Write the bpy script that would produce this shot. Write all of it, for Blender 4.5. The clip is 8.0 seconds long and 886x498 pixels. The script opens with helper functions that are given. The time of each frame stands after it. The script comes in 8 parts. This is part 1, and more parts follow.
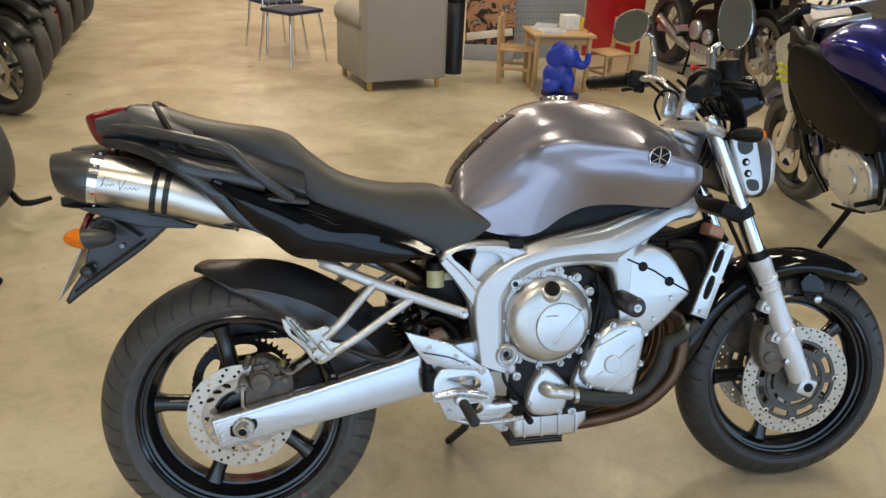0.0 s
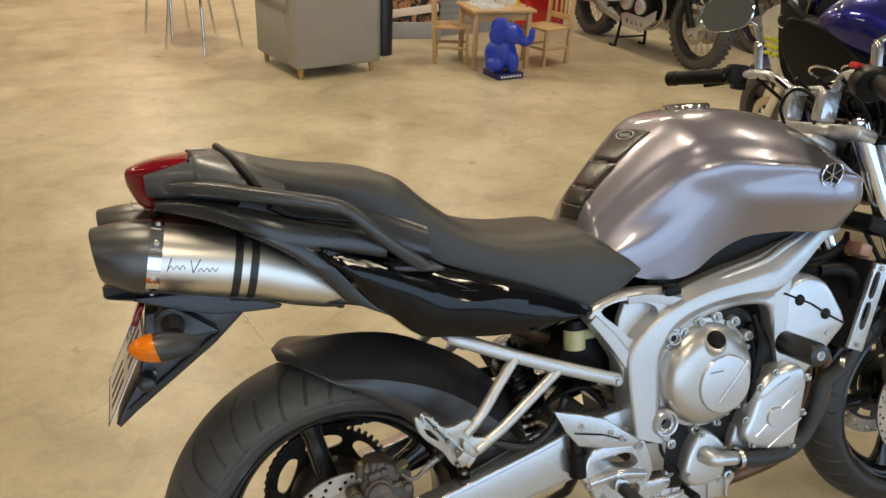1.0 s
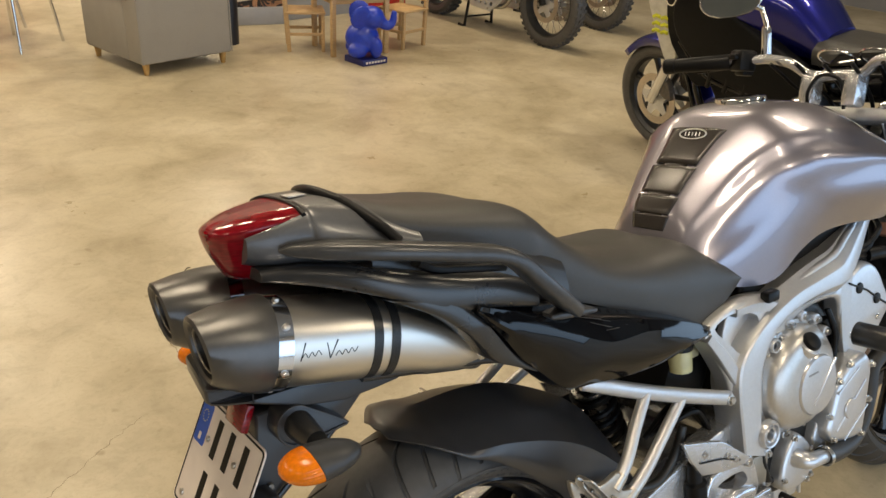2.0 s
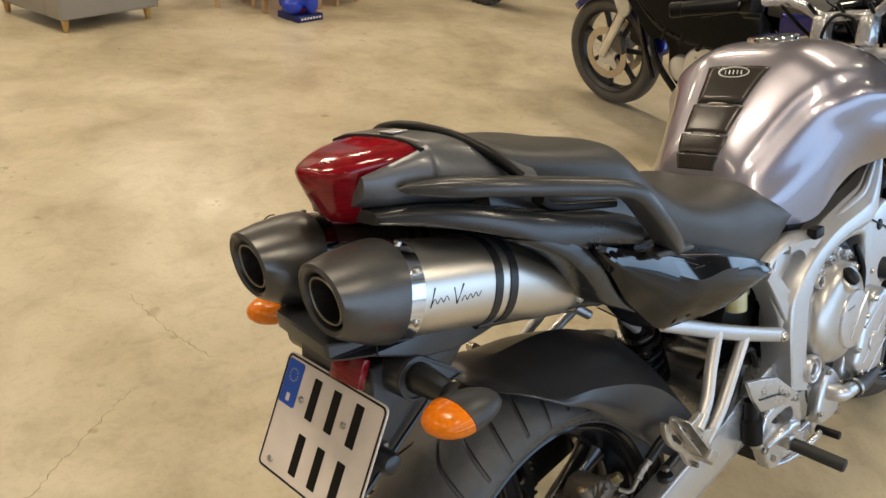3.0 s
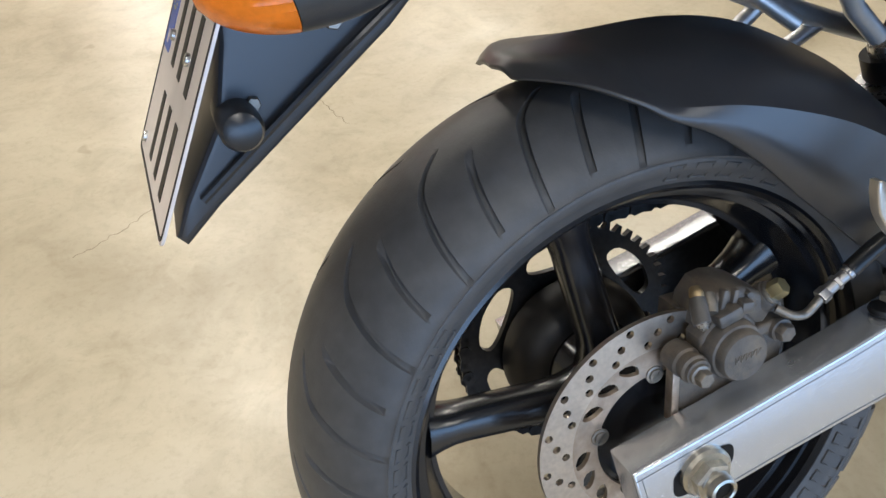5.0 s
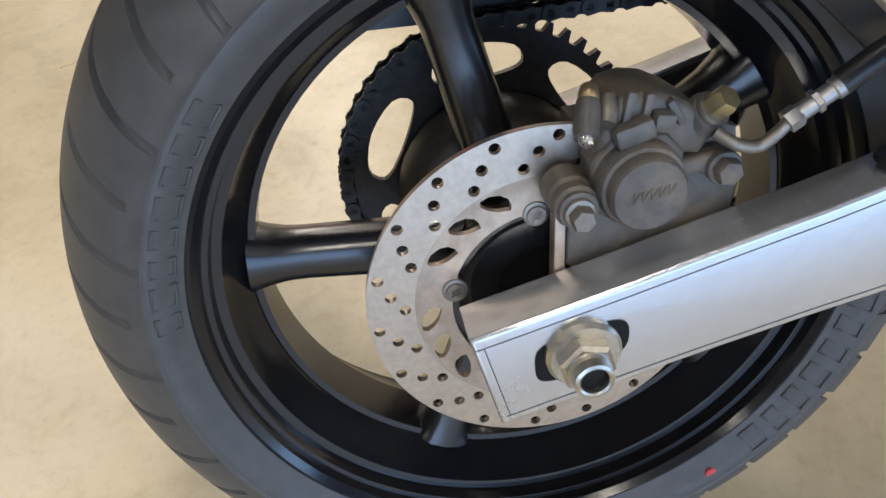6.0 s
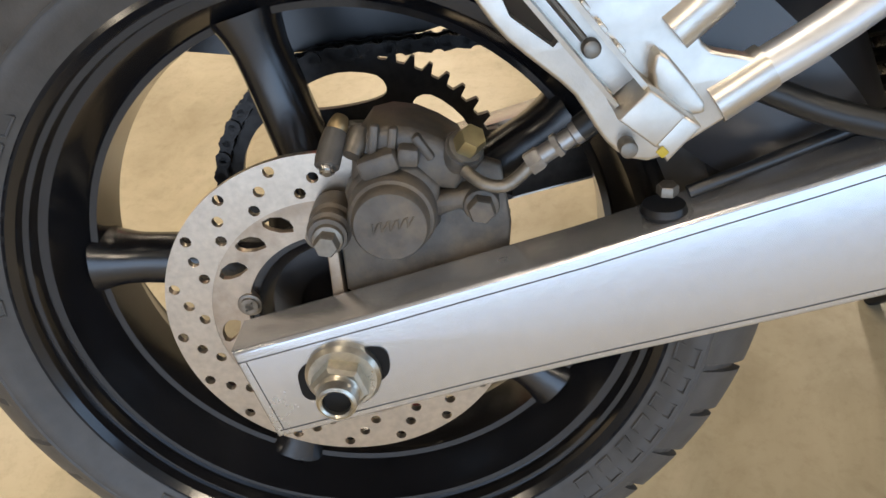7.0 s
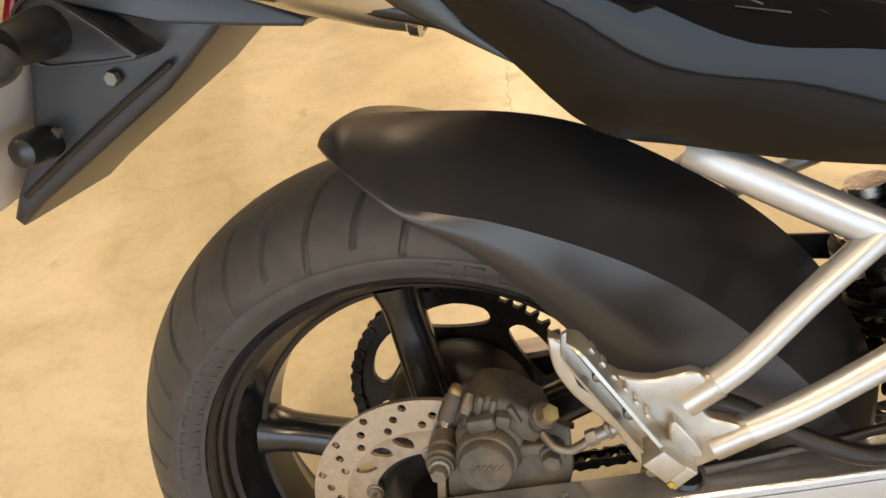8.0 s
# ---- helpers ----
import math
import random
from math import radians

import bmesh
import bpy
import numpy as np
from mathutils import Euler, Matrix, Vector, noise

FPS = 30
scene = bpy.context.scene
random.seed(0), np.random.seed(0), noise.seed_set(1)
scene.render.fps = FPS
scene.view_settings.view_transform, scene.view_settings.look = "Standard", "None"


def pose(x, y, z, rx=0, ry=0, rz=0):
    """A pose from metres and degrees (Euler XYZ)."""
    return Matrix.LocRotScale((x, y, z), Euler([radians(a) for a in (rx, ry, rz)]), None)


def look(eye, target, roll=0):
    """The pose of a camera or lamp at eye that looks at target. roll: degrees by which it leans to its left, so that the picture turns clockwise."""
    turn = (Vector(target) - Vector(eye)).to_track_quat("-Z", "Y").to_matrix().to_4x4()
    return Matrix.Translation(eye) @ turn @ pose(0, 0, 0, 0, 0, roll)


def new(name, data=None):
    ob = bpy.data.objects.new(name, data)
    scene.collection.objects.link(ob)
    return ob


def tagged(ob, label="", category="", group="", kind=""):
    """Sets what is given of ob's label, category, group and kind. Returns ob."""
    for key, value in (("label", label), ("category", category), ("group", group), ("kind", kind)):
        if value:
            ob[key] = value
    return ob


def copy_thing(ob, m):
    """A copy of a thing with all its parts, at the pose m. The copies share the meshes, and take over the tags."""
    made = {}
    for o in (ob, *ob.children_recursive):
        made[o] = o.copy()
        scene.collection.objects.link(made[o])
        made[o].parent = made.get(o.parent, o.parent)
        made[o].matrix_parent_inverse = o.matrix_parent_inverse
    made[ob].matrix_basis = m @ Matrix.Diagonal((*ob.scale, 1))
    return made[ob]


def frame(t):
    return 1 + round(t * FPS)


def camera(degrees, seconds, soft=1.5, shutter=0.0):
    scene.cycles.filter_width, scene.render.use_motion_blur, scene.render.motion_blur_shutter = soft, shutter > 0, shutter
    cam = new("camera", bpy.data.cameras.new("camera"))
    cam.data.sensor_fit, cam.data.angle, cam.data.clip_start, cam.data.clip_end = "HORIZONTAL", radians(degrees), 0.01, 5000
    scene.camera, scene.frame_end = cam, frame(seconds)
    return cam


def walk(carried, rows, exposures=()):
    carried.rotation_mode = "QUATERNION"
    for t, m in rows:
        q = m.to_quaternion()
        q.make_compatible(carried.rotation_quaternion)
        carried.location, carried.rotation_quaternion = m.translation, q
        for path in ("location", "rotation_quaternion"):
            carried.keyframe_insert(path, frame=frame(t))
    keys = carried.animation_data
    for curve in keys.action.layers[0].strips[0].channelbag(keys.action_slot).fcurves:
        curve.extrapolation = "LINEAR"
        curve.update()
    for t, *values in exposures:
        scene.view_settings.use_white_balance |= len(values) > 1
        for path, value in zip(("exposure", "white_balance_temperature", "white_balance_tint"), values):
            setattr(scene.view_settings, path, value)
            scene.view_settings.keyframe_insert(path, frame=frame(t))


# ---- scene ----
cam = camera(59.5, 8.0)
PATH = [
    (0, (0.142, -1.529, 1.478), (0.506, 0.248, 0.636), 2.5),
    (0.5, (-0.084, -1.315, 1.47), (0.411, 0.413, 0.593), 1.9),
    (1, (-0.237, -1.015, 1.457), (0.401, 0.655, 0.561), 2.3),
    (1.5, (-0.382, -0.793, 1.45), (0.45, 0.783, 0.542), 2.8),
    (1.7, (-0.461, -0.705, 1.442), (0.464, 0.815, 0.529), 3.0),
    (2.8, (-0.729, -0.442, 1.375), (0.479, 0.831, 0.415), 5.2),
    (3, (-0.737, -0.417, 1.354), (0.47, 0.839, 0.371), 5.4),
    (3.5, (-0.714, -0.373, 1.291), (0.437, 0.865, 0.221), 4.3),
    (4, (-0.631, -0.345, 1.198), (0.321, 0.966, 0.026), 1.0),
    (4.2, (-0.571, -0.342, 1.133), (0.262, 1.025, -0.066), -0.5),
    (5.3, (-0.261, -0.345, 0.878), (0.162, 1.083, -0.456), -1.8),
    (5.5, (-0.217, -0.332, 0.831), (0.143, 1.082, -0.537), -1.9),
    (6, (-0.111, -0.32, 0.759), (0.04, 1.022, -0.716), -4.8),
    (6.5, (0.012, -0.34, 0.729), (-0.012, 1.015, -0.742), -7.9),
    (7, (0.102, -0.352, 0.753), (-0.023, 1.064, -0.654), -8.3),
    (7.5, (0.148, -0.353, 0.852), (-0.091, 1.097, -0.504), -8.5),
    (8, (0.114, -0.389, 0.996), (-0.216, 1.115, -0.281), -7.7),
]
walk(cam, [(t, look(eye, target, roll)) for t, eye, target, roll in PATH], [(0, -1.22, 6300, 10), (1.5, -1.14, 6850, 12), (3, -1.0, 6550, 13), (4, -0.92, 6350, 13), (5.3, -0.56, 5300, 13), (6.5, -0.68, 6000, 16), (7.2, -0.76, 6700, 15), (8, -0.62, 8000, 17)])

# ---- world and lamps ----
world = bpy.data.worlds.new("sky")
scene.world = world
world.use_nodes = True
sky = world.node_tree.nodes.new("ShaderNodeTexSky")
sky.sky_type, sky.sun_disc = "NISHITA", False
sky.sun_elevation, sky.sun_rotation = radians(35), radians(200)
world.node_tree.links.new(sky.outputs[0], world.node_tree.nodes["Background"].inputs[0])
world.node_tree.nodes["Background"].inputs[1].default_value = 0.1
scene.view_settings.exposure = -0.9


def panel_lamp(name, m, w, h, power, col):
    d = bpy.data.lights.new(name, "AREA")
    d.shape, d.size, d.size_y, d.energy, d.color = "RECTANGLE", w, h, power, col
    ob = new(name, d)
    ob.matrix_basis = m
    return ob


CEIL = 4.2
WARM = (1.0, 0.87, 0.64)
LAMP_ROWS = [(x, y) for x in (-4.2, -0.4, 3.4) for y in (-3.2, 0.6, 4.4, 8.2, 11.4)]
for lx, ly in LAMP_ROWS:
    panel_lamp("ceiling_lamp_light", pose(lx, ly, CEIL - 0.16, 0, 0, 90), 1.5, 0.3, (105 if ly < 2 else 160) * (0.45 if lx < -4 else 1.0), WARM)
# daylight in the shop window behind the camera
DAY = (0.46, 0.7, 1.0)
panel_lamp("shop_window_light", pose(2.25, -5.85, 1.54, 90, 0, 0), 12.4, 2.75, 510, DAY)
panel_lamp("side_window_light", pose(8.85, -3.1, 1.01, 90, 0, 90), 5.0, 1.72, 190, DAY)

# ---- geometry helpers ----
from mathutils.geometry import tessellate_polygon

PI = math.pi


def catmull(pts, n=6, closed=False):
    """Points along a smooth curve through pts, n steps a span."""
    P = [Vector(p) for p in pts]
    m = len(P)
    out = []
    for i in range(m if closed else m - 1):
        if closed:
            a, b, c, d = P[i - 1], P[i], P[(i + 1) % m], P[(i + 2) % m]
        else:
            a, b, c, d = P[max(i - 1, 0)], P[i], P[i + 1], P[min(i + 2, m - 1)]
        for k in range(n):
            t = k / n
            out.append(0.5 * ((2 * b) + (c - a) * t + (2 * a - 5 * b + 4 * c - d) * t * t + (3 * b - a - 3 * c + d) * t ** 3))
    if not closed:
        out.append(P[-1].copy())
    return out


def grid(bm, rings, closed=True, cap=True, loop=False):
    """Skin rings of points, all with the same count."""
    rows = [[bm.verts.new(p) for p in ring] for ring in rings]
    n = len(rows[0])
    pairs = list(zip(rows, rows[1:])) + ([(rows[-1], rows[0])] if loop else [])
    for r, s in pairs:
        for k in range(n if closed else n - 1):
            q = (k + 1) % n
            bm.faces.new((r[k], r[q], s[q], s[k]))
    if cap and closed and not loop:
        bm.faces.new(list(reversed(rows[0])))
        bm.faces.new(rows[-1])
    return bm


def tube(bm, pts, r=0.01, n=12, smooth=0, cap=True):
    """A round bar along points; r is one radius or one for each point."""
    if smooth:
        rr = r if isinstance(r, (list, tuple)) else [r] * len(pts)
        line = catmull(pts, smooth)
        rad = [rr[min(i // smooth, len(rr) - 1)] + (rr[min(i // smooth + 1, len(rr) - 1)] - rr[min(i // smooth, len(rr) - 1)]) * ((i % smooth) / smooth) for i in range(len(line))]
    else:
        line = [Vector(p) for p in pts]
        rad = r if isinstance(r, (list, tuple)) else [r] * len(line)
    rings = []
    up = None
    for i, p in enumerate(line):
        d = (line[min(i + 1, len(line) - 1)] - line[max(i - 1, 0)]).normalized()
        if up is None:
            up = d.orthogonal().normalized()
        up = (up - d * up.dot(d)).normalized()
        side = d.cross(up)
        rings.append([p + rad[i] * (math.cos(2 * PI * k / n) * up + math.sin(2 * PI * k / n) * side) for k in range(n)])
    return grid(bm, rings, True, cap)


def cyl(bm, a, b, r, n=20, r2=None):
    return tube(bm, [a, b], [r, r if r2 is None else r2], n)


def rod(bm, a, axis, h, r, n=20, bev=0.0):
    """A cylinder from a along axis, with its far rim rounded by bev."""
    a, d = Vector(a), Vector(axis).normalized()
    if bev:
        return tube(bm, [a, a + d * (h - bev), a + d * (h - bev * 0.3), a + d * h], [r, r, r - bev * 0.3, r - bev], n)
    return tube(bm, [a, a + d * h], r, n)


def hexa(bm, a, axis, h, r):
    """A hexagon bolt head with a rounded top."""
    a, d = Vector(a), Vector(axis).normalized()
    return tube(bm, [a, a + d * h * 0.8, a + d * h], [r, r, r * 0.86], 6)


def lathe(bm, prof, c=(0, 0, 0), n=64, closed=False):
    """Turn (radius, y) pairs round the y axis through c."""
    c = Vector(c)
    rings = []
    for k in range(n):
        a = 2 * PI * k / n
        rings.append([c + Vector((r * math.cos(a), y, r * math.sin(a))) for r, y in prof])
    return grid(bm, rings, closed, False, True)


def box(bm, c, s, bev=0.003, rot=None, seg=2):
    """A bevelled box with centre c and size s, turned by the Euler degrees rot."""
    tmp = bmesh.new()
    bmesh.ops.create_cube(tmp, size=1)
    bmesh.ops.scale(tmp, vec=s, verts=tmp.verts)
    if bev:
        bmesh.ops.bevel(tmp, geom=list(tmp.edges), offset=min(bev, 0.45 * min(s)), segments=seg, profile=0.5, affect="EDGES")
    m = pose(*c, *(rot or (0, 0, 0)))
    return merge(bm, tmp, m)


def merge(bm, other, m=None):
    """Copy another bmesh into bm, by the matrix m, and free it."""
    back = [bm.verts.new(m @ v.co if m else v.co) for v in other.verts]
    other.verts.index_update()
    for f in other.faces:
        bm.faces.new([back[v.index] for v in f.verts])
    other.free()
    return bm


def mirror_y(bm):
    """Add the mirror image across the plane y = 0."""
    vs, fs = list(bm.verts), list(bm.faces)
    twin = {v: bm.verts.new((v.co.x, -v.co.y, v.co.z)) for v in vs}
    for f in fs:
        bm.faces.new([twin[v] for v in reversed(f.verts)])
    return bm


def inset2(pts, d):
    """Move a closed outline of (x, z) inwards by d."""
    m = len(pts)
    area = sum(pts[i][0] * pts[(i + 1) % m][1] - pts[(i + 1) % m][0] * pts[i][1] for i in range(m))
    sg = 1 if area > 0 else -1
    out = []
    for i in range(m):
        a, b, c = Vector(pts[i - 1]), Vector(pts[i]), Vector(pts[(i + 1) % m])
        e, f = (b - a), (c - b)
        if e.length < 1e-9 or f.length < 1e-9:
            out.append(tuple(b)); continue
        ne, nf = Vector((-e.y, e.x)).normalized() * sg, Vector((-f.y, f.x)).normalized() * sg
        nn = ne + nf
        if nn.length < 1e-6:
            nn = ne.copy()
        nn.normalize()
        out.append(tuple(b + nn * min(d / max(nn.dot(ne), 0.35), 2.5 * d)))
    return out


def slab(bm, outline, y0, y1, r=0.0, holes=(), steps=3, warp=None):
    """A plate in the xz plane from y0 (its outer, rounded face) to y1, with rounded outer rim r and through holes."""
    s = 1 if y1 > y0 else -1
    loops = []
    if r:
        for k in range(steps + 1):
            a = 0.5 * PI * k / steps
            ins = inset2(outline, r * (1 - math.sin(a))) if k < steps else list(outline)
            loops.append([(x, y0 + s * r * (1 - math.cos(a)), z) for x, z in ins])
    else:
        loops.append([(x, y0, z) for x, z in outline])
    loops.append([(x, y1, z) for x, z in outline])
    w = warp or (lambda p: p)
    rows = [[bm.verts.new(w(Vector(p))) for p in loop] for loop in loops]
    n = len(outline)
    for a, b in zip(rows, rows[1:]):
        for k in range(n):
            bm.faces.new((a[k], a[(k + 1) % n], b[(k + 1) % n], b[k]))
    for row, y, flip in ((rows[0], y0, False), (rows[-1], y1, True)):
        hv = [[bm.verts.new(w(Vector((x, y, z)))) for x, z in h] for h in holes]
        flat = list(row) + [v for h in hv for v in h]
        src = loops[0] if not flip else loops[-1]
        polys = [[Vector((p[0], p[2], 0)) for p in src]] + [[Vector((x, z, 0)) for x, z in h] for h in holes]
        for t in tessellate_polygon(polys):
            try:
                bm.faces.new([flat[i] for i in (t if not flip else reversed(t))])
            except ValueError:
                pass
        if not flip:
            first = hv
        else:
            for ha, hb in zip(first, hv):
                m = len(ha)
                for k in range(m):
                    bm.faces.new((ha[k], ha[(k + 1) % m], hb[(k + 1) % m], hb[k]))
    return bm


def ring2(cx, cz, r, n=16, a0=0.0):
    return [(cx + r * math.cos(a0 + 2 * PI * k / n), cz + r * math.sin(a0 + 2 * PI * k / n)) for k in range(n)]


def soft2(pts, n=4):
    return [(p.x, p.y) for p in catmull([(x, z, 0) for x, z in pts], n, True)]


def part(name, bm, material, parent=None, label="", sharp=38, solid=0.0):
    """Link a bmesh as one mesh object under a thing or a part."""
    bmesh.ops.remove_doubles(bm, verts=bm.verts, dist=1e-6)
    bmesh.ops.recalc_face_normals(bm, faces=bm.faces)
    me = bpy.data.meshes.new(name)
    bm.to_mesh(me)
    bm.free()
    me.shade_smooth()
    me.set_sharp_from_angle(angle=radians(sharp))
    me.materials.append(material)
    ob = new(name, me)
    if parent:
        ob.parent = parent
    if solid:
        mod = ob.modifiers.new("thickness", "SOLIDIFY")
        mod.thickness, mod.offset = solid, 0
    if label:
        tagged(ob, label)
    return ob


def thing(name, m, label, category, group="", kind=""):
    """An empty at a thing's base, which parents its parts."""
    ob = new(name)
    ob.matrix_basis = m
    ob.empty_display_size = 0.1
    return tagged(ob, label, category, group, kind)


def B():
    return bmesh.new()


# ---- materials ----
def nodes(name):
    m = bpy.data.materials.new(name)
    m.use_nodes = True
    t = m.node_tree
    return m, t, t.nodes["Principled BSDF"], t.links


def surface(name, col, rough=0.5, metal=0.0, var=0.12, scale=30.0, bump=0.0, bscale=200.0, coat=0.0, rvar=0.1, spec=0.5, dirt=None, dscale=6.0, damt=0.35, stretch=None):
    """A procedural surface: colour with blotches at two scales, uneven gloss and fine relief."""
    m, t, b, L = nodes(name)
    tc = t.nodes.new("ShaderNodeTexCoord")
    src = tc.outputs["Object"]
    if stretch:
        mp = t.nodes.new("ShaderNodeMapping")
        mp.inputs["Scale"].default_value = stretch
        L.new(src, mp.inputs[0]); src = mp.outputs[0]
    n1 = t.nodes.new("ShaderNodeTexNoise"); n1.inputs["Scale"].default_value = scale; n1.inputs["Detail"].default_value = 5
    n2 = t.nodes.new("ShaderNodeTexNoise"); n2.inputs["Scale"].default_value = dscale; n2.inputs["Detail"].default_value = 6; n2.inputs["Roughness"].default_value = 0.65
    L.new(src, n1.inputs["Vector"]); L.new(src, n2.inputs["Vector"])
    r1 = t.nodes.new("ShaderNodeValToRGB")
    r1.color_ramp.elements[0].position, r1.color_ramp.elements[1].position = 0.3, 0.7
    r1.color_ramp.elements[0].color = (*[c * (1 - var) for c in col], 1)
    r1.color_ramp.elements[1].color = (*[min(1, c * (1 + var)) for c in col], 1)
    L.new(n1.outputs[0], r1.inputs[0])
    out = r1.outputs[0]
    if dirt:
        mx = t.nodes.new("ShaderNodeMix"); mx.data_type = "RGBA"
        rm = t.nodes.new("ShaderNodeMapRange"); rm.inputs[1].default_value, rm.inputs[2].default_value, rm.inputs[4].default_value = 0.45, 0.75, damt
        L.new(n2.outputs[0], rm.inputs[0]); L.new(rm.outputs[0], mx.inputs[0])
        L.new(out, mx.inputs[6]); mx.inputs[7].default_value = (*dirt, 1)
        out = mx.outputs[2]
    L.new(out, b.inputs["Base Color"])
    rr = t.nodes.new("ShaderNodeMapRange")
    rr.inputs[1].default_value, rr.inputs[2].default_value = 0.3, 0.7
    rr.inputs[3].default_value, rr.inputs[4].default_value = max(0.02, rough - rvar * rough), min(1, rough + rvar * rough)
    L.new(n2.outputs[0], rr.inputs[0]); L.new(rr.outputs[0], b.inputs["Roughness"])
    b.inputs["Metallic"].default_value = metal
    b.inputs["Specular IOR Level"].default_value = spec
    b.inputs["Coat Weight"].default_value = coat
    b.inputs["Coat Roughness"].default_value = 0.04
    if bump:
        n3 = t.nodes.new("ShaderNodeTexNoise"); n3.inputs["Scale"].default_value = bscale; n3.inputs["Detail"].default_value = 3
        L.new(src, n3.inputs["Vector"])
        bp = t.nodes.new("ShaderNodeBump"); bp.inputs["Strength"].default_value = bump; bp.inputs["Distance"].default_value = 0.001
        L.new(n3.outputs[0], bp.inputs["Height"]); L.new(bp.outputs[0], b.inputs["Normal"])
    return m


def glow(name, col, power):
    m, t, b, L = nodes(name)
    b.inputs["Base Color"].default_value = (*col, 1)
    b.inputs["Emission Color"].default_value = (*col, 1)
    b.inputs["Emission Strength"].default_value = power
    return m

RUBBER = surface("tyre_rubber", (0.068, 0.066, 0.065), 0.5, 0, 0.15, 60, 0.18, 500, dirt=(0.075, 0.066, 0.056), dscale=9, damt=0.45)
BLACK = surface("satin_black_paint", (0.009, 0.009, 0.0105), 0.15, 0, 0.2, 40, 0.03, 400, spec=0.6, dirt=(0.025, 0.023, 0.02), damt=0.25)
SATIN = surface("satin_black_wheel", (0.008, 0.008, 0.0095), 0.25, 0, 0.2, 60, 0.06, 300, spec=0.75, dirt=(0.05, 0.042, 0.03), dscale=18, damt=0.2)
GLOSSY = surface("gloss_black_paint", (0.003, 0.003, 0.0036), 0.07, 0, 0.1, 20, 0, 100, spec=0.36, rvar=0.3)
PANEL = surface("satin_black_panel", (0.022, 0.022, 0.0225), 0.28, 0, 0.06, 60, 0.0, 700, dirt=(0.028, 0.028, 0.027), dscale=6, damt=0.15, spec=0.7)
PLASTIC = surface("black_plastic", (0.0115, 0.012, 0.0135), 0.31, 0, 0.12, 60, 0.06, 700, spec=0.65, dirt=(0.04, 0.04, 0.038), dscale=14, damt=0.25)
GREYPLASTIC = surface("dark_grey_plastic", (0.042, 0.042, 0.043), 0.42, 0.1, 0.1, 60, 0.1, 700)
SILVER = surface("silver_paint", (0.62, 0.625, 0.635), 0.4, 0.75, 0.03, 160, 0.0, 900, coat=0.2, dirt=(0.45, 0.43, 0.4), damt=0.06)
CAST = surface("cast_aluminium", (0.64, 0.65, 0.67), 0.3, 0.75, 0.035, 140, 0.08, 900, dirt=(0.4, 0.37, 0.33), dscale=16, damt=0.16)
ALLOY = surface("anodised_alloy", (0.6, 0.61, 0.63), 0.26, 0.76, 0.03, 120, 0.0, 900, dirt=(0.5, 0.48, 0.44), dscale=7, damt=0.1)
CHROME = surface("chrome", (0.75, 0.75, 0.76), 0.1, 1.0, 0.05, 40, 0)
STEEL = surface("brushed_steel", (0.56, 0.55, 0.53), 0.28, 1.0, 0.08, 90, 0.05, 300, stretch=(3, 40, 40))
DISC = surface("brake_disc_steel", (0.53, 0.465, 0.39), 0.32, 0.9, 0.1, 200, 0.08, 800, dirt=(0.36, 0.3, 0.24), dscale=30, damt=0.3)
CARRIER = surface("tarnished_steel", (0.46, 0.38, 0.3), 0.42, 0.85, 0.15, 90, 0.1, 500, dirt=(0.2, 0.12, 0.06), dscale=35, damt=0.5)
ZINC = surface("zinc_plated_steel", (0.5, 0.47, 0.4), 0.3, 0.95, 0.15, 150, 0.05, 600, dirt=(0.25, 0.2, 0.12), dscale=60, damt=0.4)
CALIPER = surface("dusty_grey_caliper", (0.105, 0.094, 0.082), 0.48, 0.2, 0.25, 70, 0.25, 500, dirt=(0.25, 0.19, 0.125), dscale=34, damt=0.65)
FRUBBER = surface("front_tyre_rubber", (0.022, 0.0215, 0.0215), 0.44, 0, 0.15, 60, 0.15, 500, dirt=(0.045, 0.04, 0.034), dscale=9, damt=0.4)
DUSTY = surface("dusty_steel", (0.26, 0.235, 0.2), 0.42, 0.75, 0.15, 150, 0.08, 600, dirt=(0.14, 0.11, 0.075), dscale=50, damt=0.6)
RESTM = surface("silver_casting", (0.56, 0.53, 0.48), 0.34, 0.85, 0.08, 90, 0.08, 700, dirt=(0.36, 0.32, 0.26), dscale=22, damt=0.35)
CHAINM = surface("oily_chain", (0.025, 0.023, 0.022), 0.35, 0.6, 0.3, 120, 0.2, 500)
HEADER = surface("heat_tinted_steel", (0.15, 0.09, 0.055), 0.42, 0.85, 0.25, 25, 0.05, 300, dirt=(0.07, 0.05, 0.04), dscale=10, damt=0.7)
TITAN = surface("brushed_muffler_sleeve", (0.7, 0.665, 0.61), 0.34, 1.0, 0.02, 300, 0.0, 400, stretch=(10, 3, 3), rvar=0.03)
SEATM = surface("black_vinyl", (0.045, 0.0435, 0.041), 0.42, 0, 0.1, 300, 0.25, 1300, spec=0.5)
CARBON = surface("satin_end_cap", (0.105, 0.102, 0.1), 0.33, 0.7, 0.06, 90, 0.05, 600)
STRAP = surface("woven_black_band", (0.016, 0.016, 0.017), 0.3, 0.1, 0.4, 400, 0.3, 500)
RED = surface("red_lens", (0.2, 0.003, 0.008), 0.1, 0, 0.35, 120, 0.04, 160, spec=0.5, stretch=(0.4, 0.4, 3))
AMBER = surface("amber_lens", (0.78, 0.19, 0.004), 0.22, 0, 0.12, 200, 0, 100, spec=0.4)
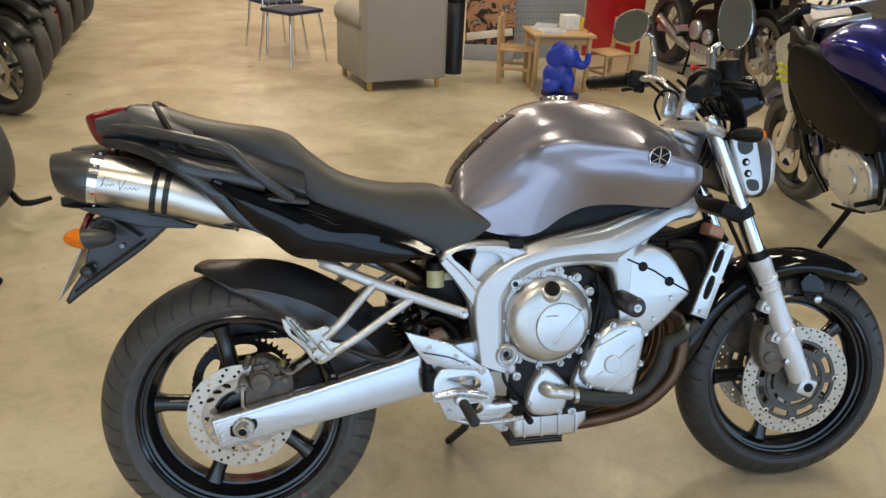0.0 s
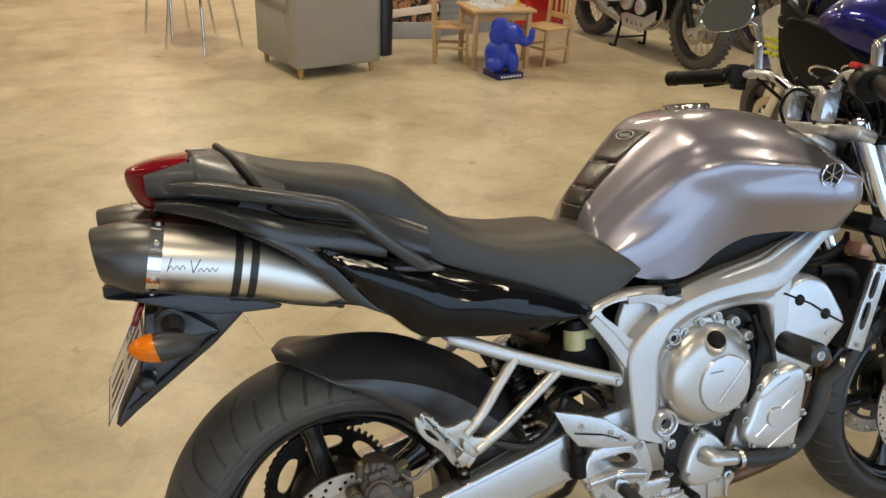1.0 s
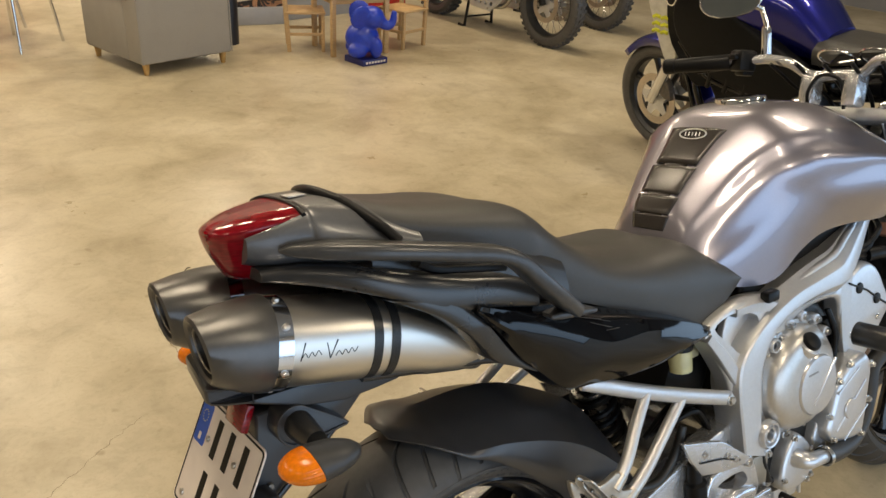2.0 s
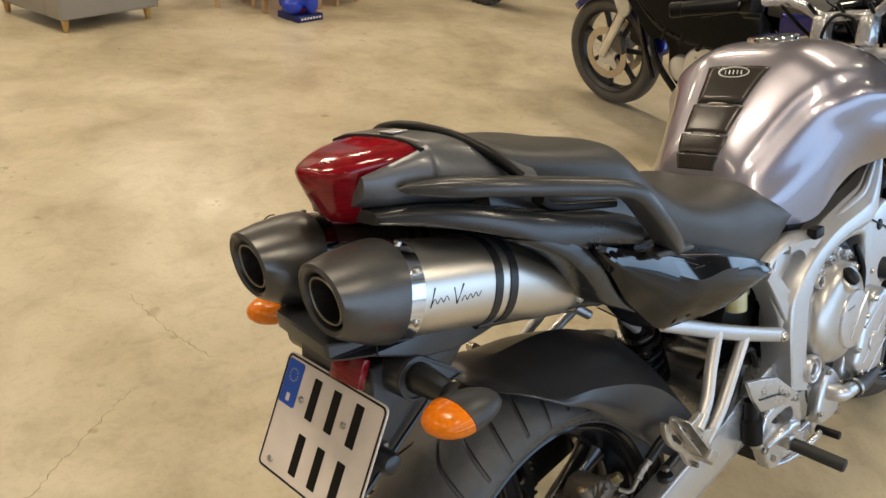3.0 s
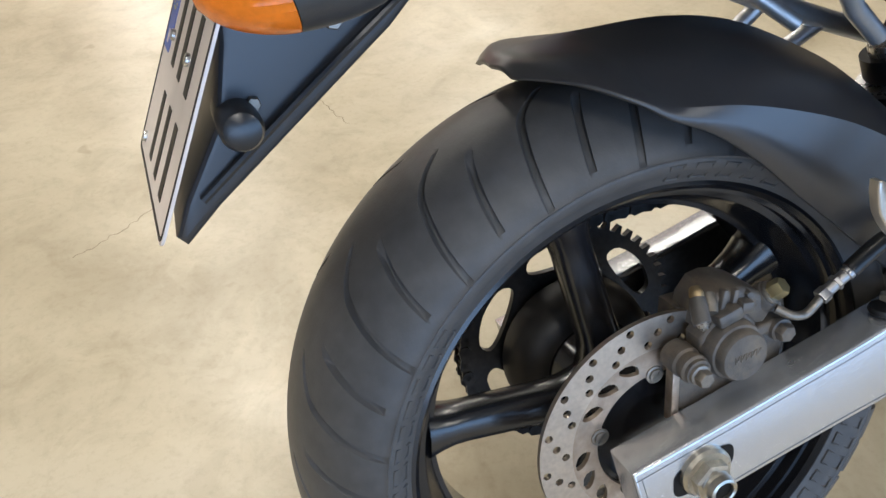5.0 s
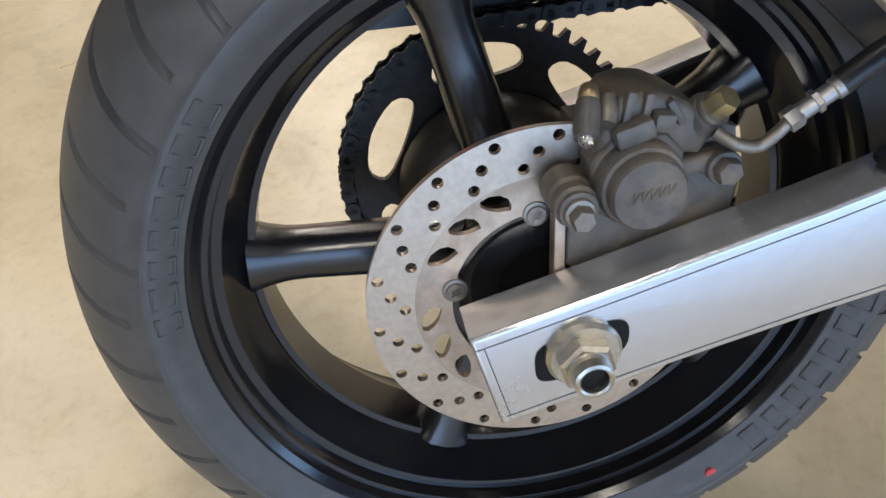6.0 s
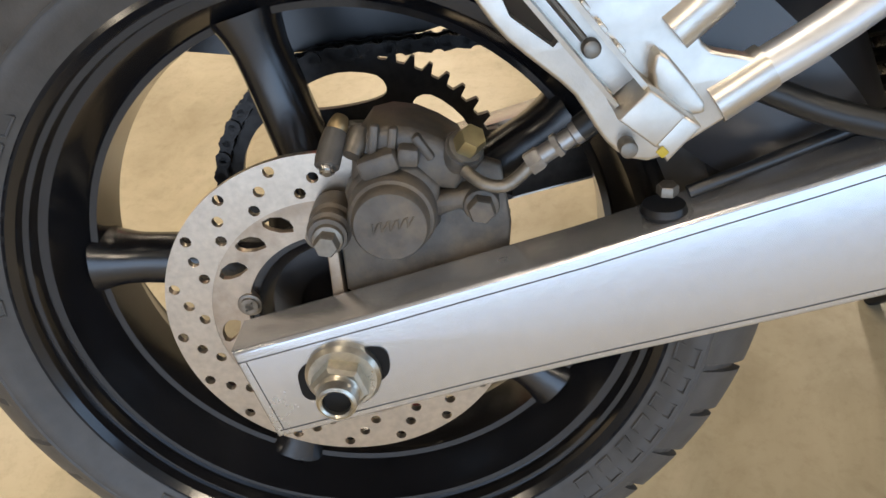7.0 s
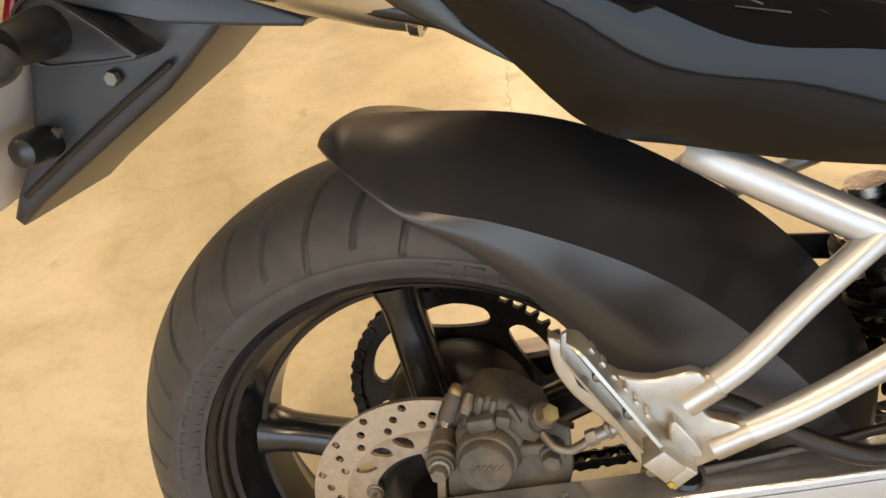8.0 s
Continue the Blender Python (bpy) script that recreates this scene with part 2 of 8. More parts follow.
WHITE = surface("plate_white", (0.74, 0.66, 0.6), 0.35, 0, 0.05, 30, 0, 100, dirt=(0.5, 0.42, 0.35), damt=0.2)
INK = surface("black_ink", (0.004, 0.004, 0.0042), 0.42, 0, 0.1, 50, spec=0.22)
BLUEB = surface("blue_band", (0.015, 0.09, 0.5), 0.35, 0, 0.05, 50)
CLEAR = surface("clear_lens", (0.75, 0.76, 0.76), 0.05, 0.3, 0.05, 50, coat=1)


def tank_paint(name, a, b_, flake=0.5):
    """A metallic lacquer with fine flake under a clear coat."""
    m, t, b, L = nodes(name)
    tc = t.nodes.new("ShaderNodeTexCoord")
    v = t.nodes.new("ShaderNodeTexVoronoi"); v.inputs["Scale"].default_value = 1800
    L.new(tc.outputs["Object"], v.inputs["Vector"])
    mx = t.nodes.new("ShaderNodeMix"); mx.data_type = "RGBA"
    mx.inputs[6].default_value, mx.inputs[7].default_value = (*a, 1), (*b_, 1)
    L.new(v.outputs["Color"], mx.inputs[0])
    L.new(mx.outputs[2], b.inputs["Base Color"])
    b.inputs["Metallic"].default_value = 0.85
    b.inputs["Roughness"].default_value = 0.34
    b.inputs["Coat Weight"].default_value = 1.0
    b.inputs["Coat Roughness"].default_value = 0.02
    return m


TANK = tank_paint("silver_violet_metallic", (0.255, 0.24, 0.285), (0.35, 0.332, 0.385))

# ---- the hall ----
def concrete():
    m, t, b, L = nodes("polished_concrete")
    tc = t.nodes.new("ShaderNodeTexCoord")
    def nz(scale, detail, rough=0.6, dist=0.0):
        n = t.nodes.new("ShaderNodeTexNoise")
        n.inputs["Scale"].default_value, n.inputs["Detail"].default_value, n.inputs["Roughness"].default_value, n.inputs["Distortion"].default_value = scale, detail, rough, dist
        L.new(tc.outputs["Object"], n.inputs["Vector"])
        return n.outputs[0]
    def ramp(src, *stops):
        r = t.nodes.new("ShaderNodeValToRGB")
        e = r.color_ramp.elements
        while len(e) < len(stops):
            e.new(0.5)
        for k, (p, c) in enumerate(stops):
            e[k].position, e[k].color = p, (*c, 1)
        L.new(src, r.inputs[0])
        return r.outputs[0]
    def mul(a, c, f=1.0):
        x = t.nodes.new("ShaderNodeMix"); x.data_type, x.blend_type = "RGBA", "MULTIPLY"
        x.inputs[0].default_value = f
        L.new(a, x.inputs[6]); L.new(c, x.inputs[7])
        return x.outputs[2]
    base = ramp(nz(0.8, 8, 0.62, 0.6), (0.3, (0.38, 0.32, 0.21)), (0.5, (0.51, 0.44, 0.305)), (0.7, (0.6, 0.53, 0.4)))
    mid = ramp(nz(2.6, 6, 0.6, 0.8), (0.32, (0.72, 0.69, 0.64)), (0.58, (1, 1, 1)))
    fine = ramp(nz(60, 6, 0.7), (0.25, (0.86, 0.85, 0.83)), (0.5, (1, 1, 1)))
    spots = ramp(nz(13, 2, 0.4), (0.24, (0.74, 0.7, 0.64)), (0.3, (1, 1, 1)))
    blotch = ramp(nz(8.5, 9, 0.68, 1.2), (0.36, (0.78, 0.76, 0.72)), (0.52, (1, 1, 1)))
    col = mul(mul(mul(mul(base, mid, 0.8), fine), spots, 0.8), blotch, 0.5)
    L.new(col, b.inputs["Base Color"])
    rr = t.nodes.new("ShaderNodeMapRange")
    rr.inputs[1].default_value, rr.inputs[2].default_value, rr.inputs[3].default_value, rr.inputs[4].default_value = 0.3, 0.75, 0.26, 0.5
    L.new(nz(3.2, 7, 0.7), rr.inputs[0]); L.new(rr.outputs[0], b.inputs["Roughness"])
    bp = t.nodes.new("ShaderNodeBump"); bp.inputs["Strength"].default_value, bp.inputs["Distance"].default_value = 0.12, 0.002
    L.new(nz(25, 6, 0.65), bp.inputs["Height"]); L.new(bp.outputs[0], b.inputs["Normal"])
    b.inputs["Specular IOR Level"].default_value = 0.5
    return m


FLOOR = concrete()
WALLM = surface("painted_wall", (0.5, 0.49, 0.47), 0.7, 0, 0.05, 3, 0.1, 60)
# for the unseen east wall, kept dark so gloss panels mirror nothing pale
REFLWALL = surface("wall_darkened_for_reflections", (0.16, 0.16, 0.165), 0.7, 0, 0.08, 3, 0.1, 60)
CEILM = surface("dark_ceiling", (0.28, 0.27, 0.26), 0.8, 0, 0.1, 3)
X0, X1, Y0, Y1 = -8.0, 9.0, -6.0, 13.0


def room():
    bm = B(); box(bm, ((X0 + X1) / 2, (Y0 + Y1) / 2, -0.1), (X1 - X0, Y1 - Y0, 0.2), 0)
    f = part("floor", bm, FLOOR); tagged(f, "polished tan concrete floor with stains and cracks", "floor", kind="structure")
    bm = B(); box(bm, ((X0 + X1) / 2, (Y0 + Y1) / 2, CEIL + 0.1), (X1 - X0, Y1 - Y0, 0.2), 0)
    tagged(part("ceiling", bm, CEILM), "high painted hall ceiling", "ceiling", kind="structure")
    walls = (("wall_north", (X0, Y1), (X1, Y1 + 0.2)), ("wall_west", (X0 - 0.2, Y0), (X0, Y1)))
    for n, a, b in walls:
        bm = B(); box(bm, ((a[0] + b[0]) / 2, (a[1] + b[1]) / 2, CEIL / 2), (b[0] - a[0], b[1] - a[1], CEIL), 0)
        tagged(part(n, bm, WALLM), "plain painted showroom wall", "wall", kind="structure")
    # the south wall has the wide shop window behind the camera
    bm = B()
    box(bm, ((X0 + X1) / 2, Y0 - 0.1, 0.06), (X1 - X0, 0.2, 0.12), 0)
    box(bm, ((X0 + X1) / 2, Y0 - 0.1, (CEIL + 2.95) / 2), (X1 - X0, 0.2, CEIL - 2.95), 0)
    box(bm, ((X0 - 4.0) / 2, Y0 - 0.1, 1.535), (-4.0 - X0, 0.2, 2.83), 0)
    box(bm, ((X1 + 8.5) / 2, Y0 - 0.1, 1.535), (X1 - 8.5, 0.2, 2.83), 0)
    tagged(part("wall_south", bm, WALLM), "painted wall with a wide shop window", "wall", kind="structure")
    # the east wall has a second one near the corner
    bm = B()
    box(bm, (X1 + 0.1, (Y0 + Y1) / 2, 0.06), (0.2, Y1 - Y0, 0.12), 0)
    box(bm, (X1 + 0.1, (Y0 + Y1) / 2, (CEIL + 1.9) / 2), (0.2, Y1 - Y0, CEIL - 1.9), 0)
    box(bm, (X1 + 0.1, (Y0 - 5.65) / 2, 1.01), (0.2, -5.65 - Y0, 1.78), 0)
    box(bm, (X1 + 0.1, (Y1 - 0.55) / 2, 1.01), (0.2, Y1 + 0.55, 1.78), 0)
    tagged(part("wall_east", bm, REFLWALL), "unseen wall darkened for reflections, with a shop window near the corner", "wall", kind="structure")


room()


def crack(pts):
    """A hairline crack in the slab, as a thin dark ribbon that wanders."""
    line = catmull([(x, y, 0.0006) for x, y in pts], 14)
    rings = []
    for k, p in enumerate(line):
        d = (line[min(k + 1, len(line) - 1)] - line[max(k - 1, 0)]).normalized()
        n = Vector((-d.y, d.x, 0))
        w = 0.0005 + 0.0006 * random.random()
        q = p + n * (random.random() - 0.5) * 0.011
        rings.append([q - n * w, q + n * w])
    return grid(B(), rings, False, False)


random.seed(5)
CRACKM = surface("crack_dirt", (0.2, 0.16, 0.11), 0.9)
for pts in (((-0.62, 0.945), (-0.5, 1.02), (-0.35, 1.13), (-0.23, 1.2)), ((-0.07, 1.625), (-0.05, 1.38), (-0.01, 1.21))):
    tagged(part("floor_crack", crack(pts), CRACKM), "hairline crack in the concrete floor", "crack", kind="structure")
LAMPM = glow("lamp_diffuser", (1.0, 0.86, 0.66), 9.0)
LAMPB = surface("lamp_housing", (0.6, 0.6, 0.6), 0.5)
def ceiling_lamp():
    t = thing("ceiling_lamp", pose(*LAMP_ROWS[0], CEIL), "long white linear ceiling lamp", "ceiling lamp", "ceiling lamps in rows")
    bm = B(); box(bm, (0, 0, -0.05), (0.34, 1.6, 0.1), 0.01); part("housing", bm, LAMPB, t)
    bm = B(); box(bm, (0, 0, -0.115), (0.28, 1.5, 0.03), 0.006); part("diffuser", bm, LAMPM, t)
    return t
lamp0 = ceiling_lamp()
for lx, ly in LAMP_ROWS[1:]:
    copy_thing(lamp0, pose(lx, ly, CEIL))

# ---- the silver motorcycle on its side stand ----
LEAN = 16.0
moto = thing("motorcycle", pose(0, 0, 0.0005, -LEAN, 0, 0), "silver-violet naked motorcycle leaning on its side stand", "motorcycle")
AXLE = Vector((0, 0, 0.323))
WAX = Vector((-0.007, 0, 0.331))
RR, FR = 0.323, 0.303
FAXLE = Vector((1.448, 0, 0.305))


def tyre(c, R, half, bead, grooves, seed=0):
    """A tyre whose tread wraps far round, cut by slanting grooves with a hook at the crown."""
    edge = (R - bead) * 0.7
    deep_ = edge / (1 - math.cos(radians(75)))
    prof = []
    for k in range(-24, 25):
        s = k / 24
        f = radians(75) * s
        prof.append((R - deep_ * (1 - math.cos(f)), half * 0.985 * math.sin(f) / math.sin(radians(75)), s))
    r1 = R - edge
    side = [(r1 - 0.0012, half * 0.996, 2), (r1 - 0.003, half * 0.986, 2), (r1 - 0.005, half * 0.99, 2), (r1 - 0.014, half * 0.955, 2), (bead + 0.007, half * 0.885, 2), (bead + 0.003, half * 0.868, 2), (bead - 0.004, half * 0.82, 2)]
    full = [(r, -y, 2) for r, y, _ in reversed(side)] + prof + side
    cols = [(0.0, 0), (0.014, 0.9), (0.03, 1), (0.135, 1), (0.152, 0.9), (0.168, 0), (0.3, 0), (0.46, 0), (0.62, 0), (0.78, 0), (0.9, 0)]
    bm = B()
    rings = []
    for g in range(grooves):
        for cx, deep in cols:
            ring = []
            for r, y, s in full:
                sh = 0.0
                d = 0.0
                if abs(s) <= 1:
                    a = abs(s)
                    hook = 0.75 * max(0.0, (0.36 - a) / 0.36) ** 1.6
                    sh = 1.75 * a - 0.75 * a * a - hook + (0 if s < 0 else 0.5)
                    if a < 0.12:
                        h0 = 0.75 * (0.24 / 0.36) ** 1.6
                        e0, e1 = 1.75 * 0.12 - 0.75 * 0.0144 - h0, 0.5 + 1.75 * 0.12 - 0.75 * 0.0144 - h0
                        sh = e0 + (e1 - e0) * (s + 0.12) / 0.24
                    lo, hi = (0.14, 0.985) if g % 2 == 0 else (0.36, 0.9)
                    w = min(1, max(0, (a - lo) / 0.04)) * min(1, max(0, (hi - a) / 0.04))
                    d = 0.0072 * deep * w * (1.0 if a < 0.8 else 0.75)
                else:
                    sh = 1.0 if y < 0 else 1.5
                ang = -2 * PI * (g + cx - sh) / grooves - radians(seed)
                ring.append(c + Vector(((r - d) * math.cos(ang), y, (r - d) * math.sin(ang))))
            rings.append(ring)
    return grid(bm, rings, False, False, True)


def rim(c, lip, half, floor_r, n=96):
    prof = [(lip - 0.004, -half + 0.008), (lip, -half + 0.002), (lip + 0.001, -half - 0.003), (lip - 0.004, -half - 0.005), (lip - 0.0085, -half), (lip - 0.0095, -half + 0.008), (lip - 0.0135, -half + 0.0088), (lip - 0.0145, -half + 0.02),
            (lip - 0.021, -half + 0.0215), (lip - 0.026, -half + 0.036), (floor_r + 0.004, -half + 0.05), (floor_r + 0.002, -half + 0.056), (floor_r - 0.003, -half + 0.057), (floor_r - 0.004, 0.0)]
    prof = prof + [(r, -y) for r, y in reversed(prof[:-1])]
    back = [(lip - 0.01, half - 0.02), (floor_r + 0.012, half - 0.05), (floor_r + 0.01, 0), (floor_r + 0.012, -half + 0.05), (lip - 0.01, -half + 0.02)]
    return lathe(B(), prof + back, c, n, True)


def spoke(c, ang, r0, r1, w0, w1, y0, y1, d):
    """One rounded cast spoke that flares into hub and rim."""
    rings = []
    for k in range(13):
        t = k / 12
        fl = 1 + 0.45 * max(0, (t - 0.8) / 0.2) ** 2 + 0.55 * max(0, (0.2 - t) / 0.2) ** 2
        w = (w0 + (w1 - w0) * t) * fl / 2
        r = r0 + (r1 - r0) * t
        y = y0 + (y1 - y0) * t
        h = d / 2 * (1 + 0.35 * max(0, (t - 0.78) / 0.22))
        ring = []
        for q in range(16):
            a = 2 * PI * q / 16
            cs, sn = math.cos(a), math.sin(a)
            u = w * math.copysign(abs(cs) ** 0.75, cs)
            v = h * math.copysign(abs(sn) ** 0.75, sn)
            ring.append(c + Vector((r * math.cos(ang) - u * math.sin(ang), y + v, r * math.sin(ang) + u * math.cos(ang))))
        rings.append(ring)
    return grid(B(), rings)


def brake_disc(c, y, ro, ri, rows, holes_n, th, parent, mat):
    """A drilled brake disc: each sector is cut out with its holes."""
    bm = B()
    for s in range(holes_n):
        a0, a1 = 2 * PI * s / holes_n, 2 * PI * (s + 1) / holes_n
        out = [(c.x + ro * math.cos(a0 + (a1 - a0) * k / 6), c.z + ro * math.sin(a0 + (a1 - a0) * k / 6)) for k in range(7)]
        out += [(c.x + ri * math.cos(a1 + (a0 - a1) * k / 6), c.z + ri * math.sin(a1 + (a0 - a1) * k / 6)) for k in range(7)]
        hs = []
        for fr, fa, hr in rows:
            r, a = ri + (ro - ri) * fr, a0 + (a1 - a0) * fa
            hs.append(ring2(c.x + r * math.cos(a), c.z + r * math.sin(a), hr, 10))
        slab(bm, out, y, y + th, 0, hs)
    return part("brake_disc", bm, mat, parent, "drilled steel brake disc")


def rear_wheel():
    w = part("rear_wheel", rim(WAX, 0.238, 0.080, 0.2), BLACK, moto, "satin black five-spoke cast wheel", 30)
    part("tyre", tyre(WAX, RR + 0.0035, 0.0975, 0.236, 40, 5.2), RUBBER, w, "worn black road tyre with slanting grooves")
    for k in range(5):
        part("spoke", spoke(WAX, radians(102.8 + 72 * k), 0.04, 0.203, 0.042, 0.036, -0.012, -0.008, 0.04), SATIN, w)
    bm = lathe(B(), [(0.0, -0.075), (0.03, -0.075), (0.034, -0.07), (0.046, -0.062), (0.05, -0.04), (0.052, 0.03), (0.06, 0.045), (0.062, 0.06), (0.0, 0.06)], WAX, 40)
    part("hub", bm, BLACK, w)
    bm = lathe(B(), [(0.0, 0.028), (0.06, 0.028), (0.072, 0.034), (0.08, 0.044), (0.0835, 0.06), (0.0835, 0.078), (0.0, 0.08)], WAX, 40)
    part("cush_drive", bm, surface("dusty_black_hub", (0.02, 0.018, 0.016), 0.5, 0, 0.2, 60, 0.15, 300, dirt=(0.06, 0.045, 0.03), dscale=20, damt=0.5), w)
    brake_disc(WAX, -0.094, 0.1225, 0.09, [(0.8, 0.2, 0.004), (0.5, 0.52, 0.004), (0.2, 0.82, 0.004)], 18, 0.005, w, DISC)
    # the carrier has slanting almond-shaped windows between its five bolts
    bm = B()
    n_ = 20
    for s in range(n_):
        a0 = 2 * PI * s / n_ + radians(166 - 9)
        da = 2 * PI / n_
        ro, ri = 0.0905, 0.0645
        out = [(WAX.x + ro * math.cos(a0 + da * k / 4), WAX.z + ro * math.sin(a0 + da * k / 4)) for k in range(5)]
        inn = [ri - (0.008 * math.cos(0.5 * PI * (k / 4 - 0.5) * 2) if s % 4 == 0 else 0.0) for k in range(5)]
        out += [(WAX.x + inn[k] * math.cos(a0 + da - da * k / 4), WAX.z + inn[k] * math.sin(a0 + da - da * k / 4)) for k in range(5)]
        win = []
        if s % 4:
            for r, aa in ((0.0715, 0.20), (0.075, 0.13), (0.08, 0.15), (0.0845, 0.3), (0.0875, 0.55), (0.0875, 0.78), (0.0845, 0.84), (0.0795, 0.76), (0.0745, 0.55)):
                win.append((WAX.x + r * math.cos(a0 + da * aa), WAX.z + r * math.sin(a0 + da * aa)))
        slab(bm, out, -0.0935, -0.0885, 0, [win] if win else [])
    carrier = part("disc_carrier", bm, CARRIER, w, "tarnished slotted disc carrier")
    part("hub_face", lathe(B(), [(0.03, -0.08), (0.05, -0.0795), (0.0575, -0.0855), (0.059, -0.0885), (0.066, -0.0885), (0.066, -0.07), (0.05, -0.06)], WAX, 40), SATIN, w)
    for k in range(5):
        a = radians(166 + 72 * k)
        p = WAX + Vector((0.0635 * math.cos(a), -0.0935, 0.0635 * math.sin(a)))
        bm = B(); rod(bm, p, (0, -1, 0), 0.0016, 0.0088, 20, 0.0006); tube(bm, [p, p + Vector((0, -0.0034, 0)), p + Vector((0, -0.0034, 0)), p + Vector((0, -0.001, 0))], [0.0066, 0.0062, 0.0032, 0.003], 16)
        part("disc_bolt", bm, DUSTY, w)
    # raised maker's marks on the sidewall, as plain outlined bars
    for start, count, step in ((140, 8, 4.9), (313, 7, 5.6), (62, 5, 6.0), (225, 6, 5.2)):
        for q in range(count):
            a = radians(start + step * q)
            e, t_ = Vector((math.cos(a), 0, math.sin(a))), Vector((-math.sin(a), 0, math.cos(a)))
            lo, hi = e * 0.2425 + Vector((0, -0.0866, 0)), e * 0.2565 + Vector((0, -0.0961, 0))
            w_ = 0.0062 if q % 3 else 0.0078
            loop_ = [lo - t_ * w_, hi - t_ * w_, hi + t_ * w_, lo + t_ * w_, lo - t_ * w_]
            part("sidewall_bar", tube(B(), [WAX + p for p in loop_], 0.0013, 6), RUBBER, w)
            if q % 2:
                part("sidewall_bar", tube(B(), [WAX + lo.lerp(hi, 0.5) - t_ * w_, WAX + lo.lerp(hi, 0.5) + t_ * 0.2 * w_], 0.0012, 6), RUBBER, w)
    e = Vector((0.127, 0, -0.2)).normalized()
    part("paint_dot", rod(B(), WAX + e * 0.252 + Vector((0, -0.0925, 0)), (0, -1, 0), 0.0022, 0.0048, 16, 0.0008), surface("red_paint_dot", (0.5, 0.06, 0.06), 0.6), w, "small red paint dot")
    # sprocket and chain on the far side
    n = 50
    hubc = WAX + Vector((0.002, 0, 0.012))
    out = []
    for k in range(n):
        a = 2 * PI * k / n
        for da, r in ((-0.42, 0.1215), (-0.28, 0.122), (-0.1, 0.1305), (0.1, 0.1305), (0.28, 0.122)):
            out.append((hubc.x + r * math.cos(a + da * 2 * PI / n), hubc.z + r * math.sin(a + da * 2 * PI / n)))
    wins = []
    for k in range(6):
        a0 = 2 * PI * k / 6 + 0.2
        wins.append(soft2([(hubc.x + r * math.cos(a0 + a), hubc.z + r * math.sin(a0 + a)) for r, a in ((0.108, 0.1), (0.111, 0.4), (0.108, 0.7), (0.095, 0.8), (0.084, 0.62), (0.084, 0.18), (0.095, 0.0))], 3))
    bm = slab(B(), out, 0.0845, 0.0915, 0, wins)
    part("sprocket", bm, CHAINM, w, "oily black rear sprocket")
    return w


rear_wheel()


def chain():
    """Drive chain round the rear sprocket and forward along both runs."""
    f = Vector((0.62, 0, 0.428))
    r0, r1, y = 0.1275, 0.046, 0.088
    hubc = WAX + Vector((0.002, 0, 0.012))
    d = f - hubc
    D = math.hypot(d.x, d.z)
    base = math.atan2(d.z, d.x)
    off = math.acos((r0 - r1) / D)
    path = []
    top0 = base + off
    bot0 = base - off
    pa = hubc + r0 * Vector((math.cos(top0), 0, math.sin(top0)))
    pb = f + r1 * Vector((math.cos(top0), 0, math.sin(top0)))
    qa = hubc + r0 * Vector((math.cos(bot0), 0, math.sin(bot0)))
    qb = f + r1 * Vector((math.cos(bot0), 0, math.sin(bot0)))
    path += [pb.lerp(pa, k / 40) for k in range(40)]
    for k in range(61):
        a = top0 + (2 * PI - (top0 - bot0)) * k / 60
        path.append(hubc + r0 * Vector((math.cos(a), 0, math.sin(a))))
    path += [qa.lerp(qb, k / 40) for k in range(1, 41)]
    ln = [0]
    for a, b in zip(path, path[1:]):
        ln.append(ln[-1] + (b - a).length)
    pts = []
    s = 0
    while s < ln[-1]:
        i = next(j for j in range(1, len(ln)) if ln[j] >= s)
        t = (s - ln[i - 1]) / (ln[i] - ln[i - 1])
        pts.append(path[i - 1].lerp(path[i], t))
        s += 0.015875
    bm = B()
    for k, (a, b) in enumerate(zip(pts, pts[1:])):
        u = (b - a).normalized()
        v = Vector((-u.z, 0, u.x))
        out = []
        for c, sg in ((a, -1), (b, 1)):
            for q in (-1.2, -0.6, 0, 0.6, 1.2):
                p = c + 0.0072 * (math.cos(q) * sg * u + math.sin(q) * sg * v)
                out.append((p.x, p.z))
        m = (a + b) / 2
        out.insert(5, (m.x - 0.0048 * v.x, m.z - 0.0048 * v.z))
        out.append((m.x + 0.0048 * v.x, m.z + 0.0048 * v.z))
        out = [o for o in out]
        w = 0.0085 if k % 2 else 0.0063
        for sg in (-1, 1):
            slab(bm, out, y + sg * w, y + sg * (w + 0.002), 0)
        cyl(bm, a + Vector((0, y - 0.0105, 0)), a + Vector((0, y + 0.0105, 0)), 0.0036, 8)
    part("drive_chain", bm, CHAINM, moto, "oily black drive chain")


chain()

SWING_T = [(-0.069, 0.345), (-0.037, 0.352), (0.026, 0.366), (0.089, 0.381), (0.154, 0.396), (0.218, 0.413), (0.284, 0.430), (0.35, 0.448), (0.403, 0.464), (0.5, 0.487), (0.6, 0.497)]
SWING_B = [(-0.053, 0.272), (0.023, 0.289), (0.087, 0.303), (0.151, 0.316), (0.216, 0.328), (0.282, 0.340), (0.348, 0.353), (0.429, 0.370), (0.52, 0.395), (0.6, 0.42)]


